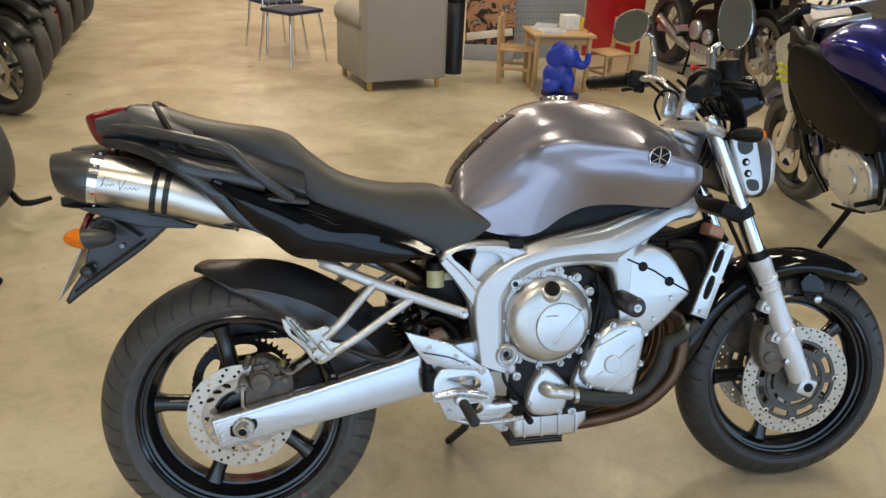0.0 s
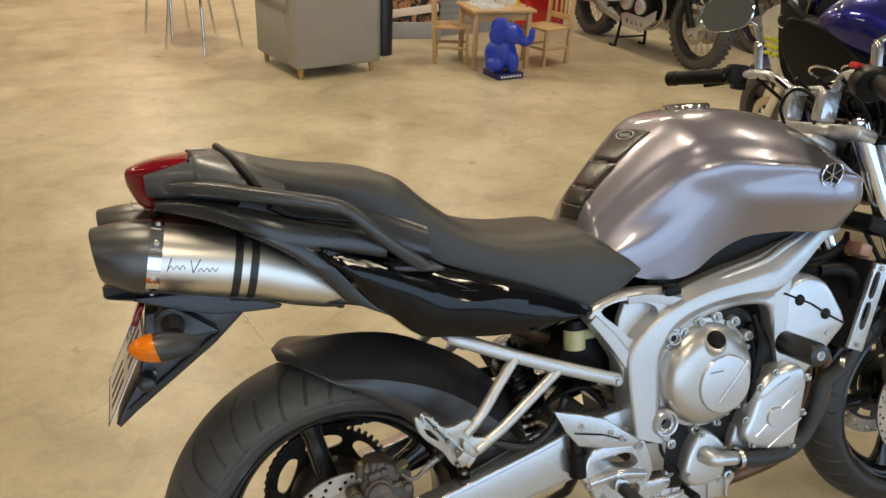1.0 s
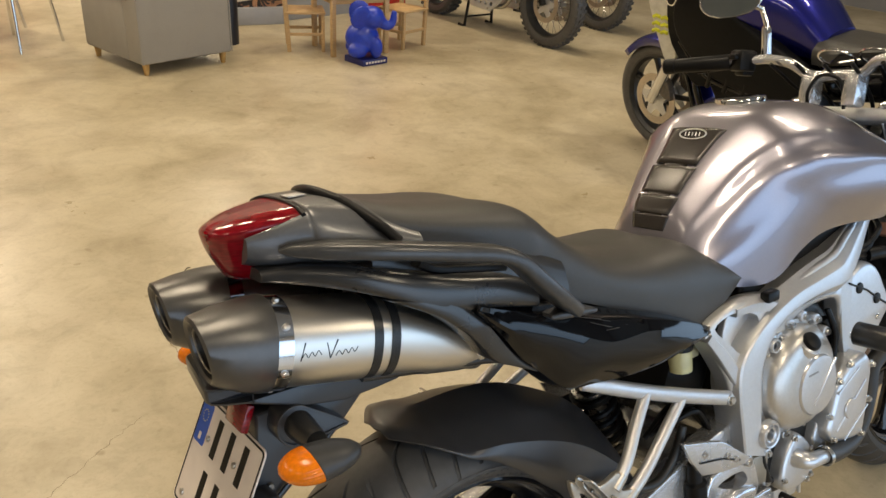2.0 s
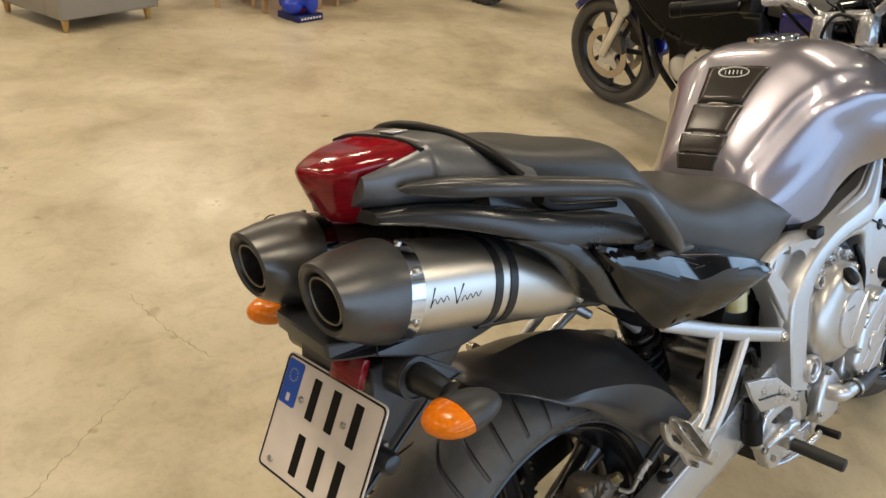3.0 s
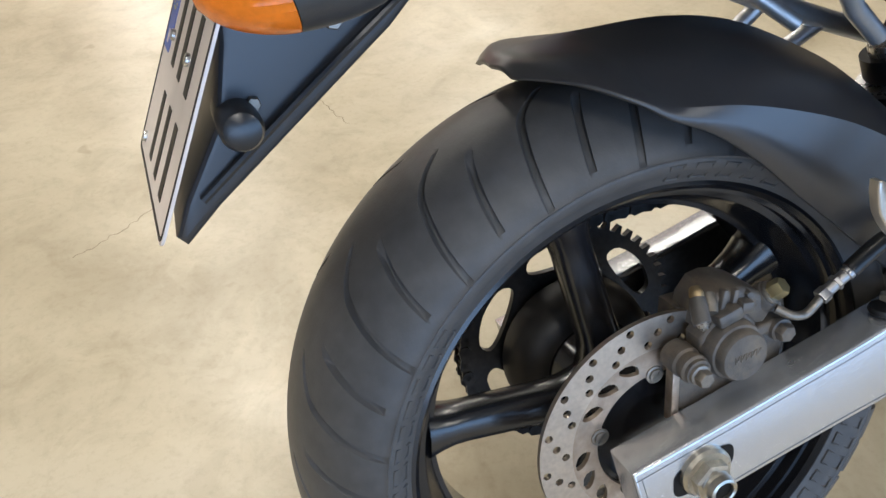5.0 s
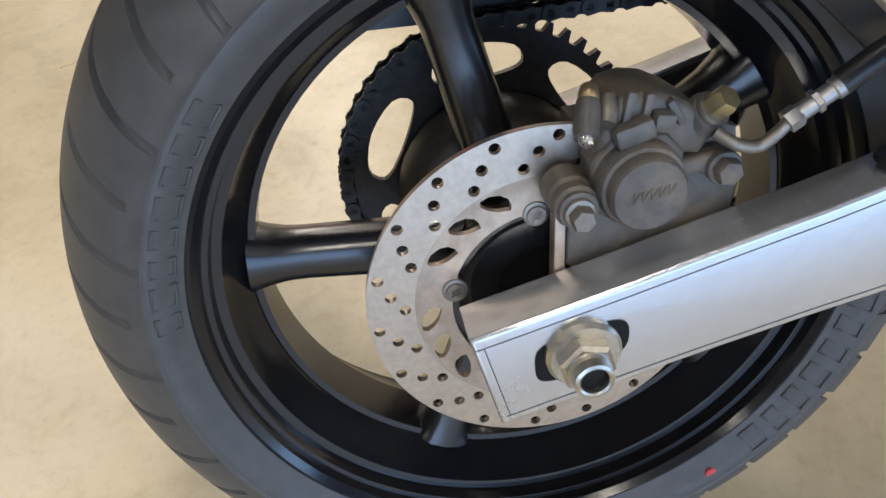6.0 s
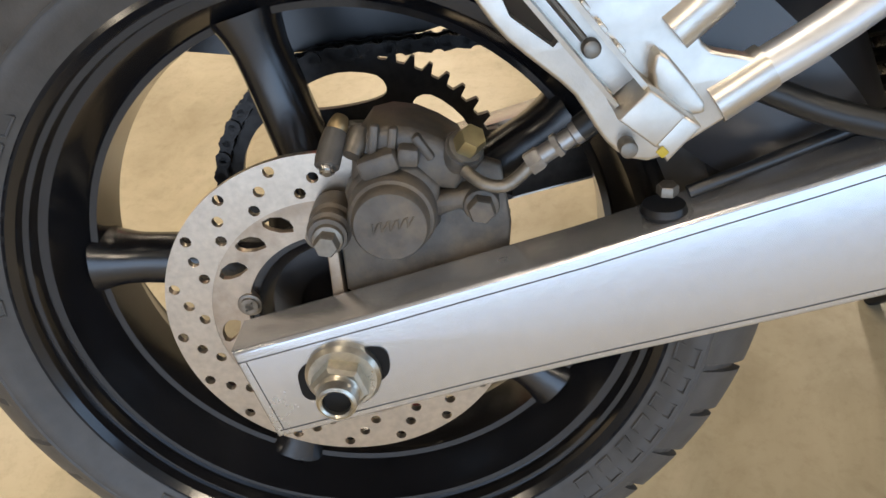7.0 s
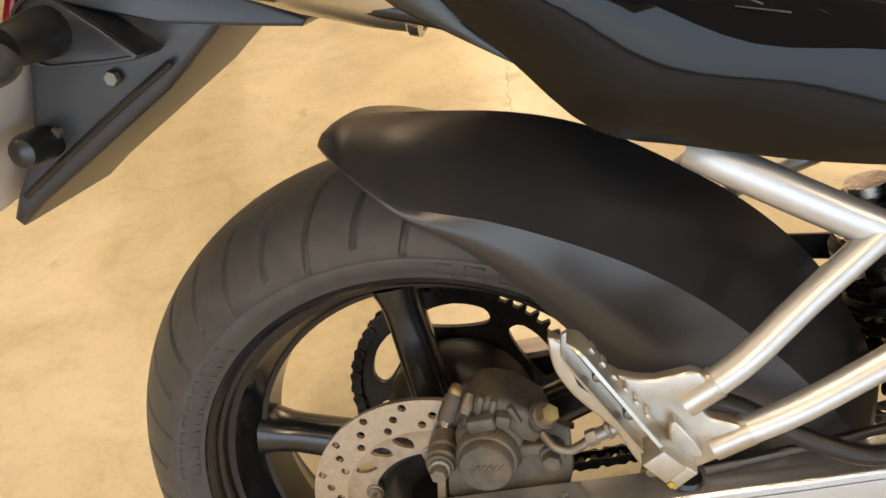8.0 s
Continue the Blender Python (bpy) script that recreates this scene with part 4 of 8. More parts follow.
RAILM = surface("charcoal_grey_paint", (0.06, 0.06, 0.061), 0.3, 0.3, 0.1, 120, 0.06, 800)


def tail():
    st = [(-0.2765, [(0, 0.985), (0.04, 0.99), (0.062, 1.0125), (0.0665, 1.004), (0.0585, 0.986), (0.035, 0.976)]),
          (-0.262, [(0, 0.985), (0.045, 0.992), (0.067, 1.0165), (0.0735, 1.004), (0.0655, 0.982), (0.035, 0.97)]),
          (-0.24, [(0, 0.99), (0.05, 0.998), (0.0755, 1.0225), (0.083, 1.003), (0.074, 0.977), (0.04, 0.964)]),
          (-0.209, [(0, 1.0), (0.06, 1.01), (0.0845, 1.0315), (0.096, 1.003), (0.085, 0.973), (0.05, 0.96)]),
          (-0.203, [(0, 1.037), (0.055, 1.036), (0.0865, 1.0325), (0.0985, 1.002), (0.088, 0.971), (0.05, 0.958)]),
          (-0.19, [(0, 1.043), (0.055, 1.041), (0.09, 1.033), (0.106, 1.0), (0.095, 0.969), (0.05, 0.955)]),
          (-0.13, [(0, 1.036), (0.06, 1.034), (0.104, 1.018), (0.124, 0.99), (0.112, 0.962), (0.05, 0.945)]),
          (-0.07, [(0, 1.0), (0.06, 0.999), (0.11, 0.99), (0.13, 0.974), (0.12, 0.95), (0.05, 0.93)])]
    t = part("tail_fairing", half_loft(B(), st, 5, 4), DGREY, moto, "dark grey tail fairing", 40)
    t.location = (0, MID, 0.005)
    bm = B(); box(bm, (-0.188, -0.012, 1.0445), (0.024, 0.028, 0.002), 0.0008, (0, 2, 0)); part("tail_badge", bm, SILVER, t)
    st = [(-0.14, [(0, 0.985), (0.095, 0.983), (0.116, 0.966), (0.11, 0.938), (0.06, 0.928)]),
          (-0.05, [(0, 0.97), (0.105, 0.968), (0.127, 0.94), (0.122, 0.898), (0.06, 0.885)]),
          (0.05, [(0, 0.95), (0.11, 0.948), (0.134, 0.915), (0.13, 0.868), (0.06, 0.86)]),
          (0.16, [(0, 0.9), (0.115, 0.897), (0.138, 0.868), (0.134, 0.83), (0.06, 0.82)])]
    part("under_seat_cowl", half_loft(B(), st, 4, 4), PANEL, t, "satin black under-seat cowl", 40)
    # rolled edge across the seat's rear
    half = [(-0.112, 0.143, 0.984), (-0.128, 0.122, 1.008), (-0.146, 0.08, 1.032), (-0.156, 0.038, 1.042), (-0.159, 0, 1.045)]
    pts = half + [(x, -y, z) for x, y, z in reversed(half[:-1])]
    part("seat_welt", tube(B(), pts, 0.0068, 12, 4), INK, t, "black rolled edge of the seat")
    half = [(-0.208, 0.088, 1.031), (-0.2055, 0.055, 1.0385), (-0.204, 0, 1.0405)]
    pts = half + [(x, -y, z) for x, y, z in reversed(half[:-1])]
    part("panel_seal", tube(B(), pts, 0.003, 8, 4), INK, t, "black seal above the tail light")
    # tail light: a wedge with a flat top, keel below and blunt tip
    st = [(-0.19, [(0, 1.0415), (0.05, 1.04), (0.08, 1.033), (0.08, 1.012), (0.066, 0.982), (0.03, 0.957), (0, 0.949)]),
          (-0.235, [(0, 1.038), (0.045, 1.0365), (0.071, 1.029), (0.070, 1.011), (0.056, 0.98), (0.028, 0.952), (0, 0.944)]),
          (-0.265, [(0, 1.034), (0.04, 1.032), (0.059, 1.0255), (0.059, 1.012), (0.046, 0.983), (0.024, 0.955), (0, 0.947)]),
          (-0.288, [(0, 1.028), (0.03, 1.026), (0.046, 1.021), (0.047, 1.012), (0.034, 0.988), (0.018, 0.966), (0, 0.958)]),
          (-0.302, [(0, 1.022), (0.02, 1.021), (0.031, 1.018), (0.032, 1.012), (0.024, 1.0), (0.012, 0.988), (0, 0.984)]),
          (-0.306, [(0, 1.016), (0.012, 1.0155), (0.02, 1.014), (0.02, 1.011), (0.015, 1.004), (0.008, 0.999), (0, 0.997)])]
    lamp = part("tail_light", half_loft(B(), st, 4, 4), RED, t, "dark red wedge-shaped tail light", 40)
    for k in range(7):
        z = 0.968 + 0.0075 * k
        h = 0.022 + 0.0058 * k
        part("lens_rib", tube(B(), [(-0.2685 - 0.0022 * k + 0.0165 * (q / h * h / 0.06) ** 2 * 4, q, z) for q in (-h, -h * 0.5, 0, h * 0.5, h)], 0.0011, 6, 3), RED, lamp)
    for s in (-1, 1):
        def at(x, y, z, s=s):
            return Vector((x, MID + s * (y + MID), z))
        pts = [(-0.246, 0.108, 1.0), (-0.186, 0.152, 0.994), (-0.135, 0.182, 0.986), (-0.068, 0.206, 0.973), (-0.012, 0.22, 0.96), (0.017, 0.225, 0.945), (0.052, 0.224, 0.91), (0.09, 0.215, 0.876), (0.128, 0.198, 0.846)]
        r = part("grab_rail", oval(B(), [at(*p) for p in pts], 0.04, 0.022, 20, 5, taper=4), RAILM, moto, "dark grey moulded grab rail")
        bm = B(); slab(bm, soft2([(0.082, 0.85), (0.12, 0.846), (0.16, 0.84), (0.164, 0.832), (0.12, 0.836), (0.085, 0.842)], 2), s * 0.212, s * 0.14, 0.003)
        part("rail_foot", bm, RAILM, r)
        bm = B(); oval(bm, [at(-0.1, 0.175, 0.962), at(-0.07, 0.165, 0.945), at(-0.03, 0.172, 0.937), at(0.03, 0.182, 0.927)], 0.016, 0.012, 12, 4)
        part("rail_brace", bm, INK, r)
        # broad panel that sweeps over the silencer down to the side panel
        def flank(x, z):
            w = 0.085 + 0.11 * math.sin(0.5 * PI * min(1, max(0, (x + 0.27) / 0.2)))
            return w - 0.2 * max(0.0, 0.86 - z)
        def band(edge_a, edge_b, lean_in):
            rings = []
            for p, q in zip(catmull([(x, 0, z) for x, z in edge_a], 6), catmull([(x, 0, z) for x, z in edge_b], 6)):
                ring = []
                for f, d in ((0.0, 0.045), (0.0, 0.006 + lean_in), (0.06, 0.002 + lean_in * 0.8), (0.2, lean_in * 0.45), (0.45, 0.0), (0.75, 0.0005), (0.93, 0.002), (1.0, 0.006), (1.0, 0.045)):
                    m_ = p.lerp(q, f)
                    ring.append(at(m_.x, flank(m_.x, m_.z) - d, m_.z))
                rings.append(ring)
            return grid(B(), rings)
        top = [(-0.266, 0.976), (-0.222, 0.977), (-0.177, 0.97), (-0.146, 0.961), (-0.105, 0.949), (-0.04, 0.93), (0.03, 0.914), (0.075, 0.896)]
        low = [(-0.266, 0.96), (-0.235, 0.955), (-0.185, 0.942), (-0.14, 0.924), (-0.098, 0.9), (-0.05, 0.886), (0.01, 0.876), (0.075, 0.86)]
        pn = part("tail_arm", band(top, low, 0.005), PANEL, moto, "satin black tail panel over the silencer", 50)
        rear = [(-0.15, 0.926), (-0.09, 0.893), (-0.05, 0.86), (-0.019, 0.825), (0.004, 0.798), (0.036, 0.78), (0.078, 0.758)]
        fore = [(-0.05, 0.9), (-0.034, 0.886), (-0.016, 0.866), (0.008, 0.836), (0.03, 0.808), (0.055, 0.782), (0.081, 0.762)]
        part("arm_leg", band(rear, fore, 0.0), PANEL, pn, "", 50)
        T = [(-0.031, 0.197, 0.89), (0.026, 0.188, 0.87), (0.09, 0.179, 0.854), (0.15, 0.169, 0.838), (0.21, 0.165, 0.816), (0.285, 0.165, 0.79), (0.35, 0.165, 0.766), (0.41, 0.165, 0.739), (0.462, 0.165, 0.713)]
        C = [(-0.034, 0.2, 0.886), (0.012, 0.199, 0.864), (0.086, 0.198, 0.828), (0.148, 0.197, 0.796), (0.211, 0.196, 0.769), (0.284, 0.192, 0.762), (0.345, 0.186, 0.746), (0.4, 0.178, 0.73), (0.46, 0.17, 0.708)]
        U = [(-0.031, 0.198, 0.883), (0.01, 0.191, 0.838), (0.046, 0.184, 0.792), (0.076, 0.179, 0.764), (0.127, 0.178, 0.719), (0.183, 0.179, 0.708), (0.264, 0.18, 0.697), (0.354, 0.178, 0.694), (0.45, 0.166, 0.701)]
        Lw = [(-0.027, 0.17, 0.88), (0.012, 0.15, 0.834), (0.05, 0.14, 0.786), (0.08, 0.134, 0.756), (0.129, 0.132, 0.711), (0.185, 0.132, 0.7), (0.265, 0.132, 0.689), (0.36, 0.132, 0.686), (0.448, 0.135, 0.696)]
        rows = [catmull([(x, s * y, z) for x, y, z in L_], 4) for L_ in (T, C, U, Lw)]
        rings, gap_strip = [], []
        for k in range(len(rows[0])):
            a, c, u, l = (r_[k] for r_ in rows)
            gap_strip.append([a + Vector((0, -s * 0.09, -0.006)), a + Vector((0, -s * 0.001, -0.002))])
            rings.append([a, a.lerp(c, 0.5) + Vector((0, s * 0.003, 0.003)), c, c.lerp(u, 0.25) + Vector((0, s * 0.0055, 0)), c.lerp(u, 0.5) + Vector((0, s * 0.008, 0)), c.lerp(u, 0.75) + Vector((0, s * 0.0065, 0)), u, l, l + Vector((0, -s * 0.05, 0.01))])
        sp = part("side_panel", grid(B(), rings, False, False), GLOSSY, moto, "gloss black side panel", 24, 0.003)
        # black strip gives the gap above the panel its shade, without glints
        part("gap_shade_strip", grid(B(), gap_strip, False, False), INK, sp, "", 24, 0.003)
        # model script on the upper face, as plain strokes
        def on(x_, f):
            k = min(range(len(rows[0])), key=lambda i: abs(rows[0][i].x - x_))
            return rows[0][k].lerp(rows[1][k], f) + Vector((x_ - rows[0][k].x, s * 0.0032, 0.0036 - 0.4 * (x_ - rows[0][k].x)))
        for x, dx, f0, f1 in ((0.14, 0.06, 0.45, 0.4), (0.165, 0.05, 0.55, 0.62), (0.19, 0.045, 0.42, 0.5), (0.2, 0.03, 0.72, 0.66), (0.225, 0.028, 0.5, 0.62)):
            part("decal_stroke", tube(B(), [on(x, f0), on(x + dx, f1)], [0.0004, 0.0007], 6), GREYPLASTIC, sp)
    return t


tail_f = tail()


def plate_and_guard():
    out = [(-0.348, 0.853), (-0.35, 0.85), (-0.35, 0.835), (-0.346, 0.832), (-0.336, 0.831), (-0.316, 0.829), (-0.25, 0.803), (-0.185, 0.783), (-0.13, 0.776), (-0.088, 0.772), (-0.084, 0.777), (-0.12, 0.794), (-0.173, 0.814), (-0.219, 0.83), (-0.3, 0.85), (-0.336, 0.853)]
    def taper(p):
        k = min(1, max(0, (p.x + 0.352) / 0.04))
        f = 0.62 + 0.38 * math.sqrt(k) - 0.5 * max(0, (p.x + 0.24) / 0.155)
        y = MID + (p.y - MID) * f
        return Vector((p.x + 0.13 * (y - MID) * (1 - k), y, p.z))
    bm = slab(B(), out, MID - 0.1, MID, 0.003, warp=taper)
    bm = slab(bm, out, MID + 0.085, MID, 0.003, warp=taper)
    g = part("rear_mudguard", bm, MOULD, moto, "black plastic rear mudguard", 25)
    part("guard_seam", tube(B(), [(-0.311, MID - 0.1005, 0.829), (-0.311, MID - 0.1005, 0.846)], 0.0012, 6), INK, g)
    out = [(-0.303, 0.8), (-0.2, 0.803), (-0.152, 0.795), (-0.144, 0.783), (-0.152, 0.773), (-0.2, 0.73), (-0.27, 0.681), (-0.335, 0.636), (-0.362, 0.614), (-0.368, 0.622), (-0.356, 0.645), (-0.326, 0.69), (-0.312, 0.74)]
    def wedge(p):
        k = max(0.0, (p.x - 0.9 * (p.z - 0.7) + 0.335) / 0.09)
        return Vector((p.x, p.y * (1 - 0.12 * min(1, k)), p.z))
    bm = slab(B(), out, -0.092, 0.062, 0.006, warp=wedge)
    part("plate_holder", bm, MOULD, g, "black plate bracket", 30)
    # plate in its own frame: u to the right, v up
    c = Vector((-0.3455, -0.02, 0.705))
    u = Vector((0.04, -1, -0.09)).normalized()
    v = Vector((0.455, -0.08, 0.883))
    v = (v - u * v.dot(u)).normalized()
    n = u.cross(v)
    m = Matrix.Identity(4)
    for i, a in enumerate((u, v, n)):
        for j in range(3):
            m[j][i] = a[j]
    m.translation = c
    W, H = 0.1, 0.077
    def rounded(w, h, r):
        o = []
        for cx, cy, a0 in ((w - r, h - r, 0), (-w + r, h - r, 90), (-w + r, -h + r, 180), (w - r, -h + r, 270)):
            o += [(cx + r * math.cos(radians(a0 + k * 22.5)), cy + r * math.sin(radians(a0 + k * 22.5))) for k in range(5)]
        return o
    def lay(w, h, r, d0, d1, at=(0, 0)):
        bm = slab(B(), rounded(w, h, r), -d1, -d0)
        for q in bm.verts:
            q.co = m @ Vector((q.co.x + at[0], q.co.z + at[1], -q.co.y))
        return bm
    pl = part("number_plate", lay(W, H, 0.009, -0.001, 0.001), WHITE, moto, "white number plate with black border")
    o, i_ = rounded(W - 0.002, H - 0.002, 0.008), rounded(W - 0.0045, H - 0.0045, 0.006)
    bm = slab(B(), o, -0.0016, -0.0008, 0, [i_])
    for q in bm.verts:
        q.co = m @ Vector((q.co.x, q.co.z, -q.co.y))
    part("plate_border", bm, INK, pl)
    part("country_band", lay(0.017, 0.029, 0.004, 0.0006, 0.0014, (-0.0775, 0.0405)), BLUEB, pl, "blue band with a ring of stars")
    bm = B()
    for k in range(12):
        a = 2 * PI * k / 12
        merge(bm, lay(0.0008, 0.0008, 0.0003, 0.0012, 0.0018, (-0.0775 + 0.008 * math.cos(a), 0.051 + 0.008 * math.sin(a))))
    part("star_ring", bm, surface("pale_yellow_ink", (0.6, 0.55, 0.2), 0.5), pl)
    part("country_bar", lay(0.0035, 0.005, 0.001, 0.0012, 0.0018, (-0.0775, 0.022)), WHITE, pl)
    for at in ((-0.028, 0.036), (0.012, 0.036), (0.055, 0.036), (-0.028, -0.036), (0.012, -0.036), (0.052, -0.036)):
        part("plate_bar", lay(0.0075, 0.026, 0.001, 0.0006, 0.0014, at), INK, pl)
    for at in ((-0.05, 0.028), (0.037, 0.03), (-0.075, -0.06)):
        p = m @ Vector((at[0], at[1], 0.001))
        part("plate_screw", rod(B(), p, n, 0.003, 0.0045, 14, 0.001), STEEL, pl)
    bm = B(); box(bm, (-0.313, -0.06, 0.797), (0.01, 0.06, 0.036), 0.002, (0, 25, 0)); part("reflector", bm, RED, g, "red rear reflector")
    bm = rod(B(), (-0.312, -0.05, 0.692), (0, -1, 0), 0.075, 0.014, 18, 0.008); part("plate_lamp", bm, PLASTIC, g)
    for x, z, r_ in ((-0.24, 0.742, 0.0065), (-0.3, 0.7, 0.005)):
        part("holder_bolt", hexa(B(), (x, -0.088, z), (0, -1, 0), 0.006, r_), DUSTY, g)
    part("holder_rib", tube(B(), [(-0.19, -0.0885, 0.752), (-0.26, -0.0905, 0.705), (-0.345, -0.0905, 0.645)], 0.003, 8, 4), PLASTIC, g)
    for s in (-1, 1):
        bm = tube(B(), [(-0.262, s * 0.1, 0.784), (-0.262, s * 0.13, 0.783), (-0.262, s * 0.165 + 0.5 * MID, 0.78 if s < 0 else 0.803)], [0.02, 0.0185, 0.014], 16)
        part("indicator_stalk", bm, PLASTIC, g)
        # teardrop housing that carries the stalk
        drop = [(-0.264 + 0.027 * math.cos(radians(a)), 0.783 + 0.027 * math.sin(radians(a))) for a in range(70, 286, 18)] + [(-0.225, 0.758), (-0.199, 0.7605), (-0.195, 0.764), (-0.222, 0.785)]
        part("stalk_housing", slab(B(), drop, s * 0.122, s * 0.085, 0.004), MOULD, g, "black teardrop housing", 30)
        part("housing_rim", slab(B(), drop, s * 0.1245, s * 0.1215, 0.001, [inset2(drop, 0.003)]), MOULD, g)
        c0 = Vector((-0.285, s * 0.192 + MID - (0.0 if s < 0 else 0.012), 0.777 if s < 0 else 0.81))
        def egg(x0, x1, flat):
            rings = []
            for k in range(11):
                t = k / 10
                x = x0 + (x1 - x0) * t
                r = math.sqrt(max(0.0, 1 - ((x - 0.0) / (0.06 if x > 0 else 0.04)) ** 2))
                r = max(r, 0.03)
                n_ = 64 if flat else 32
                rings.append([c0 + Vector((x - 0.25 * 0.021 * r * math.sin(2 * PI * q / n_), 0, 0)) + Vector((0, 0.031 * r * (1 - flat * (q % 2)) * math.cos(2 * PI * q / n_), 0.021 * r * (1 - flat * (q % 2)) * math.sin(2 * PI * q / n_))) for q in range(n_)])
            return grid(B(), rings)
        ind = part("indicator", egg(0.0, 0.0595, 0), GREYPLASTIC, moto, "grey indicator body")
        part("indicator_lens", egg(-0.0393, -0.0005, 0.022), AMBER, ind, "amber ribbed indicator lens")
    return g


plate_and_guard()


# ---- engine, rests and running gear ----
def bolt(p, axis=(0, -1, 0), r=0.006, h=0.006, parent=None, mat=None, name="bolt"):
    bm = B()
    d = Vector(axis).normalized()
    rod(bm, Vector(p) - d * 0.002, axis, 0.0035, r * 1.35, 16, 0.0008)
    hexa(bm, Vector(p), axis, h, r)
    return part(name, bm, mat or STEEL, parent or moto)


def socket_bolt(p, axis=(0, -1, 0), r=0.006, h=0.006, parent=None, mat=None):
    """A cap-head bolt with a hollow."""
    a, d = Vector(p), Vector(axis).normalized()
    bm = tube(B(), [a - d * 0.002, a + d * h * 0.8, a + d * h, a + d * h, a + d * h * 0.35], [r, r, r * 0.88, r * 0.5, r * 0.48], 14)
    return part("cap_bolt", bm, mat or STEEL, parent or moto)


def engine():
    out = [(0.60, 0.6), (0.66, 0.66), (0.8, 0.67), (0.88, 0.6), (0.95, 0.5), (0.975, 0.42), (0.95, 0.34), (0.84, 0.29), (0.64, 0.29), (0.612, 0.36), (0.6, 0.46)]
    e = part("engine_case", slab(slab(B(), soft2(out, 3), -0.15, 0, 0.02), soft2(out, 3), 0.15, 0, 0.02), surface("black_engine_case", (0.007, 0.007, 0.007), 0.45, 0.1, 0.2, 40, 0.3, 300, spec=0.3, dirt=(0.025, 0.023, 0.02)), moto, "black engine casing")
    # round clutch cover, turned in steps
    C = Vector((0.712, 0, 0.54))
    pr = [(0.0, -0.203), (0.05, -0.2025), (0.068, -0.2005), (0.082, -0.195), (0.09, -0.186), (0.094, -0.176), (0.0955, -0.165), (0.103, -0.164), (0.104, -0.158), (0.104, -0.14)]
    pr = [(1.09 * r_, y_) for r_, y_ in pr]
    # cast aluminium with the cover's brownish reflection put into its colour
    cover = surface("casting_with_brown_reflection", (0.57, 0.555, 0.53), 0.33, 0.78, 0.04, 140, 0.06, 900, dirt=(0.32, 0.29, 0.25), dscale=16, damt=0.2)
    cc = part("clutch_cover", lathe(B(), pr, C, 64), cover, moto, "round cast clutch cover", 30)
    D = C + Vector((0.02, 0, -0.014))
    part("cover_disc", lathe(B(), [(0.0, -0.2085), (0.052, -0.2085), (0.0575, -0.2075), (0.0595, -0.205), (0.0605, -0.199)], D, 56), CAST, cc, "pale flat disc", 30)
    bm = B(); box(bm, D + Vector((0.018, -0.2085, 0.002)), (0.105, 0.004, 0.007), 0.0015, (0, -48, 0)); part("cover_rib", bm, CAST, cc)
    bm = B(); box(bm, D + Vector((-0.022, -0.209, 0.03)), (0.03, 0.002, 0.003), 0.0005); part("cover_mark", bm, surface("worn_letters", (0.35, 0.35, 0.35), 0.4, 0.6), cc)
    for k in range(9):
        a = radians(20 + 40 * k)
        socket_bolt(C + Vector((0.11 * math.cos(a), -0.163, 0.11 * math.sin(a))), r=0.006, h=0.007, parent=cc)
    bm = rod(B(), C + Vector((0.0, -0.178, 0.058)), (0, -0.75, 0.66), 0.03, 0.026, 24, 0.006); part("filler_neck", bm, CAST, cc)
    bm = rod(B(), C + Vector((0.0, -0.197, 0.075)), (0, -0.75, 0.66), 0.014, 0.0185, 24, 0.005); part("filler_cap", bm, INK, cc, "black oil filler cap")
    for x, z in ((0.665, 0.632), (0.7, 0.648), (0.742, 0.652), (0.785, 0.635), (0.818, 0.6)):
        bm = rod(B(), (x, -0.15, z), (0, -1, 0), 0.02, 0.011, 16, 0.003); part("case_boss", bm, CAST, e)
        socket_bolt((x, -0.17, z), r=0.0065, h=0.006, parent=e)
    for k in range(4):
        part("wiring", tube(B(), [(0.65 + 0.02 * k, -0.13, 0.665), (0.74, -0.14 + 0.012 * k, 0.672 - 0.006 * k), (0.82, -0.13, 0.64 - 0.01 * k), (0.845, -0.12, 0.56)], 0.006, 8, 4), INK, e)
    part("spark_cable", tube(B(), [(0.83, -0.155, 0.62), (0.85, -0.165, 0.57), (0.84, -0.16, 0.5)], 0.009, 10, 4), INK, e)
    for k in range(6):
        a = radians(-150 + 26 * k)
        part("case_boss", rod(B(), C + Vector((0.121 * math.cos(a), -0.148, 0.121 * math.sin(a))), (0, -1, 0), 0.014, 0.009, 14, 0.003), CAST, e)
        socket_bolt(C + Vector((0.121 * math.cos(a), -0.162, 0.121 * math.sin(a))), r=0.0052, h=0.006, parent=e)
    part("breather_hose", tube(B(), [(0.61, -0.15, 0.5), (0.6, -0.17, 0.42), (0.625, -0.165, 0.36), (0.66, -0.15, 0.33)], 0.009, 12, 5), INK, e)
    part("clutch_cable", tube(B(), [(0.835, -0.16, 0.64), (0.84, -0.175, 0.59), (0.825, -0.178, 0.53), (0.82, -0.17, 0.45), (0.8, -0.16, 0.38)], 0.006, 10, 5), INK, e)
    for x, z in ((0.64, 0.4), (0.635, 0.34), (0.78, 0.3), (0.8, 0.33)):
        part("case_boss", rod(B(), (x, -0.146, z), (0, -1, 0), 0.016, 0.011, 14, 0.003), CAST, e)
        socket_bolt((x, -0.161, z), r=0.006, h=0.006, parent=e)
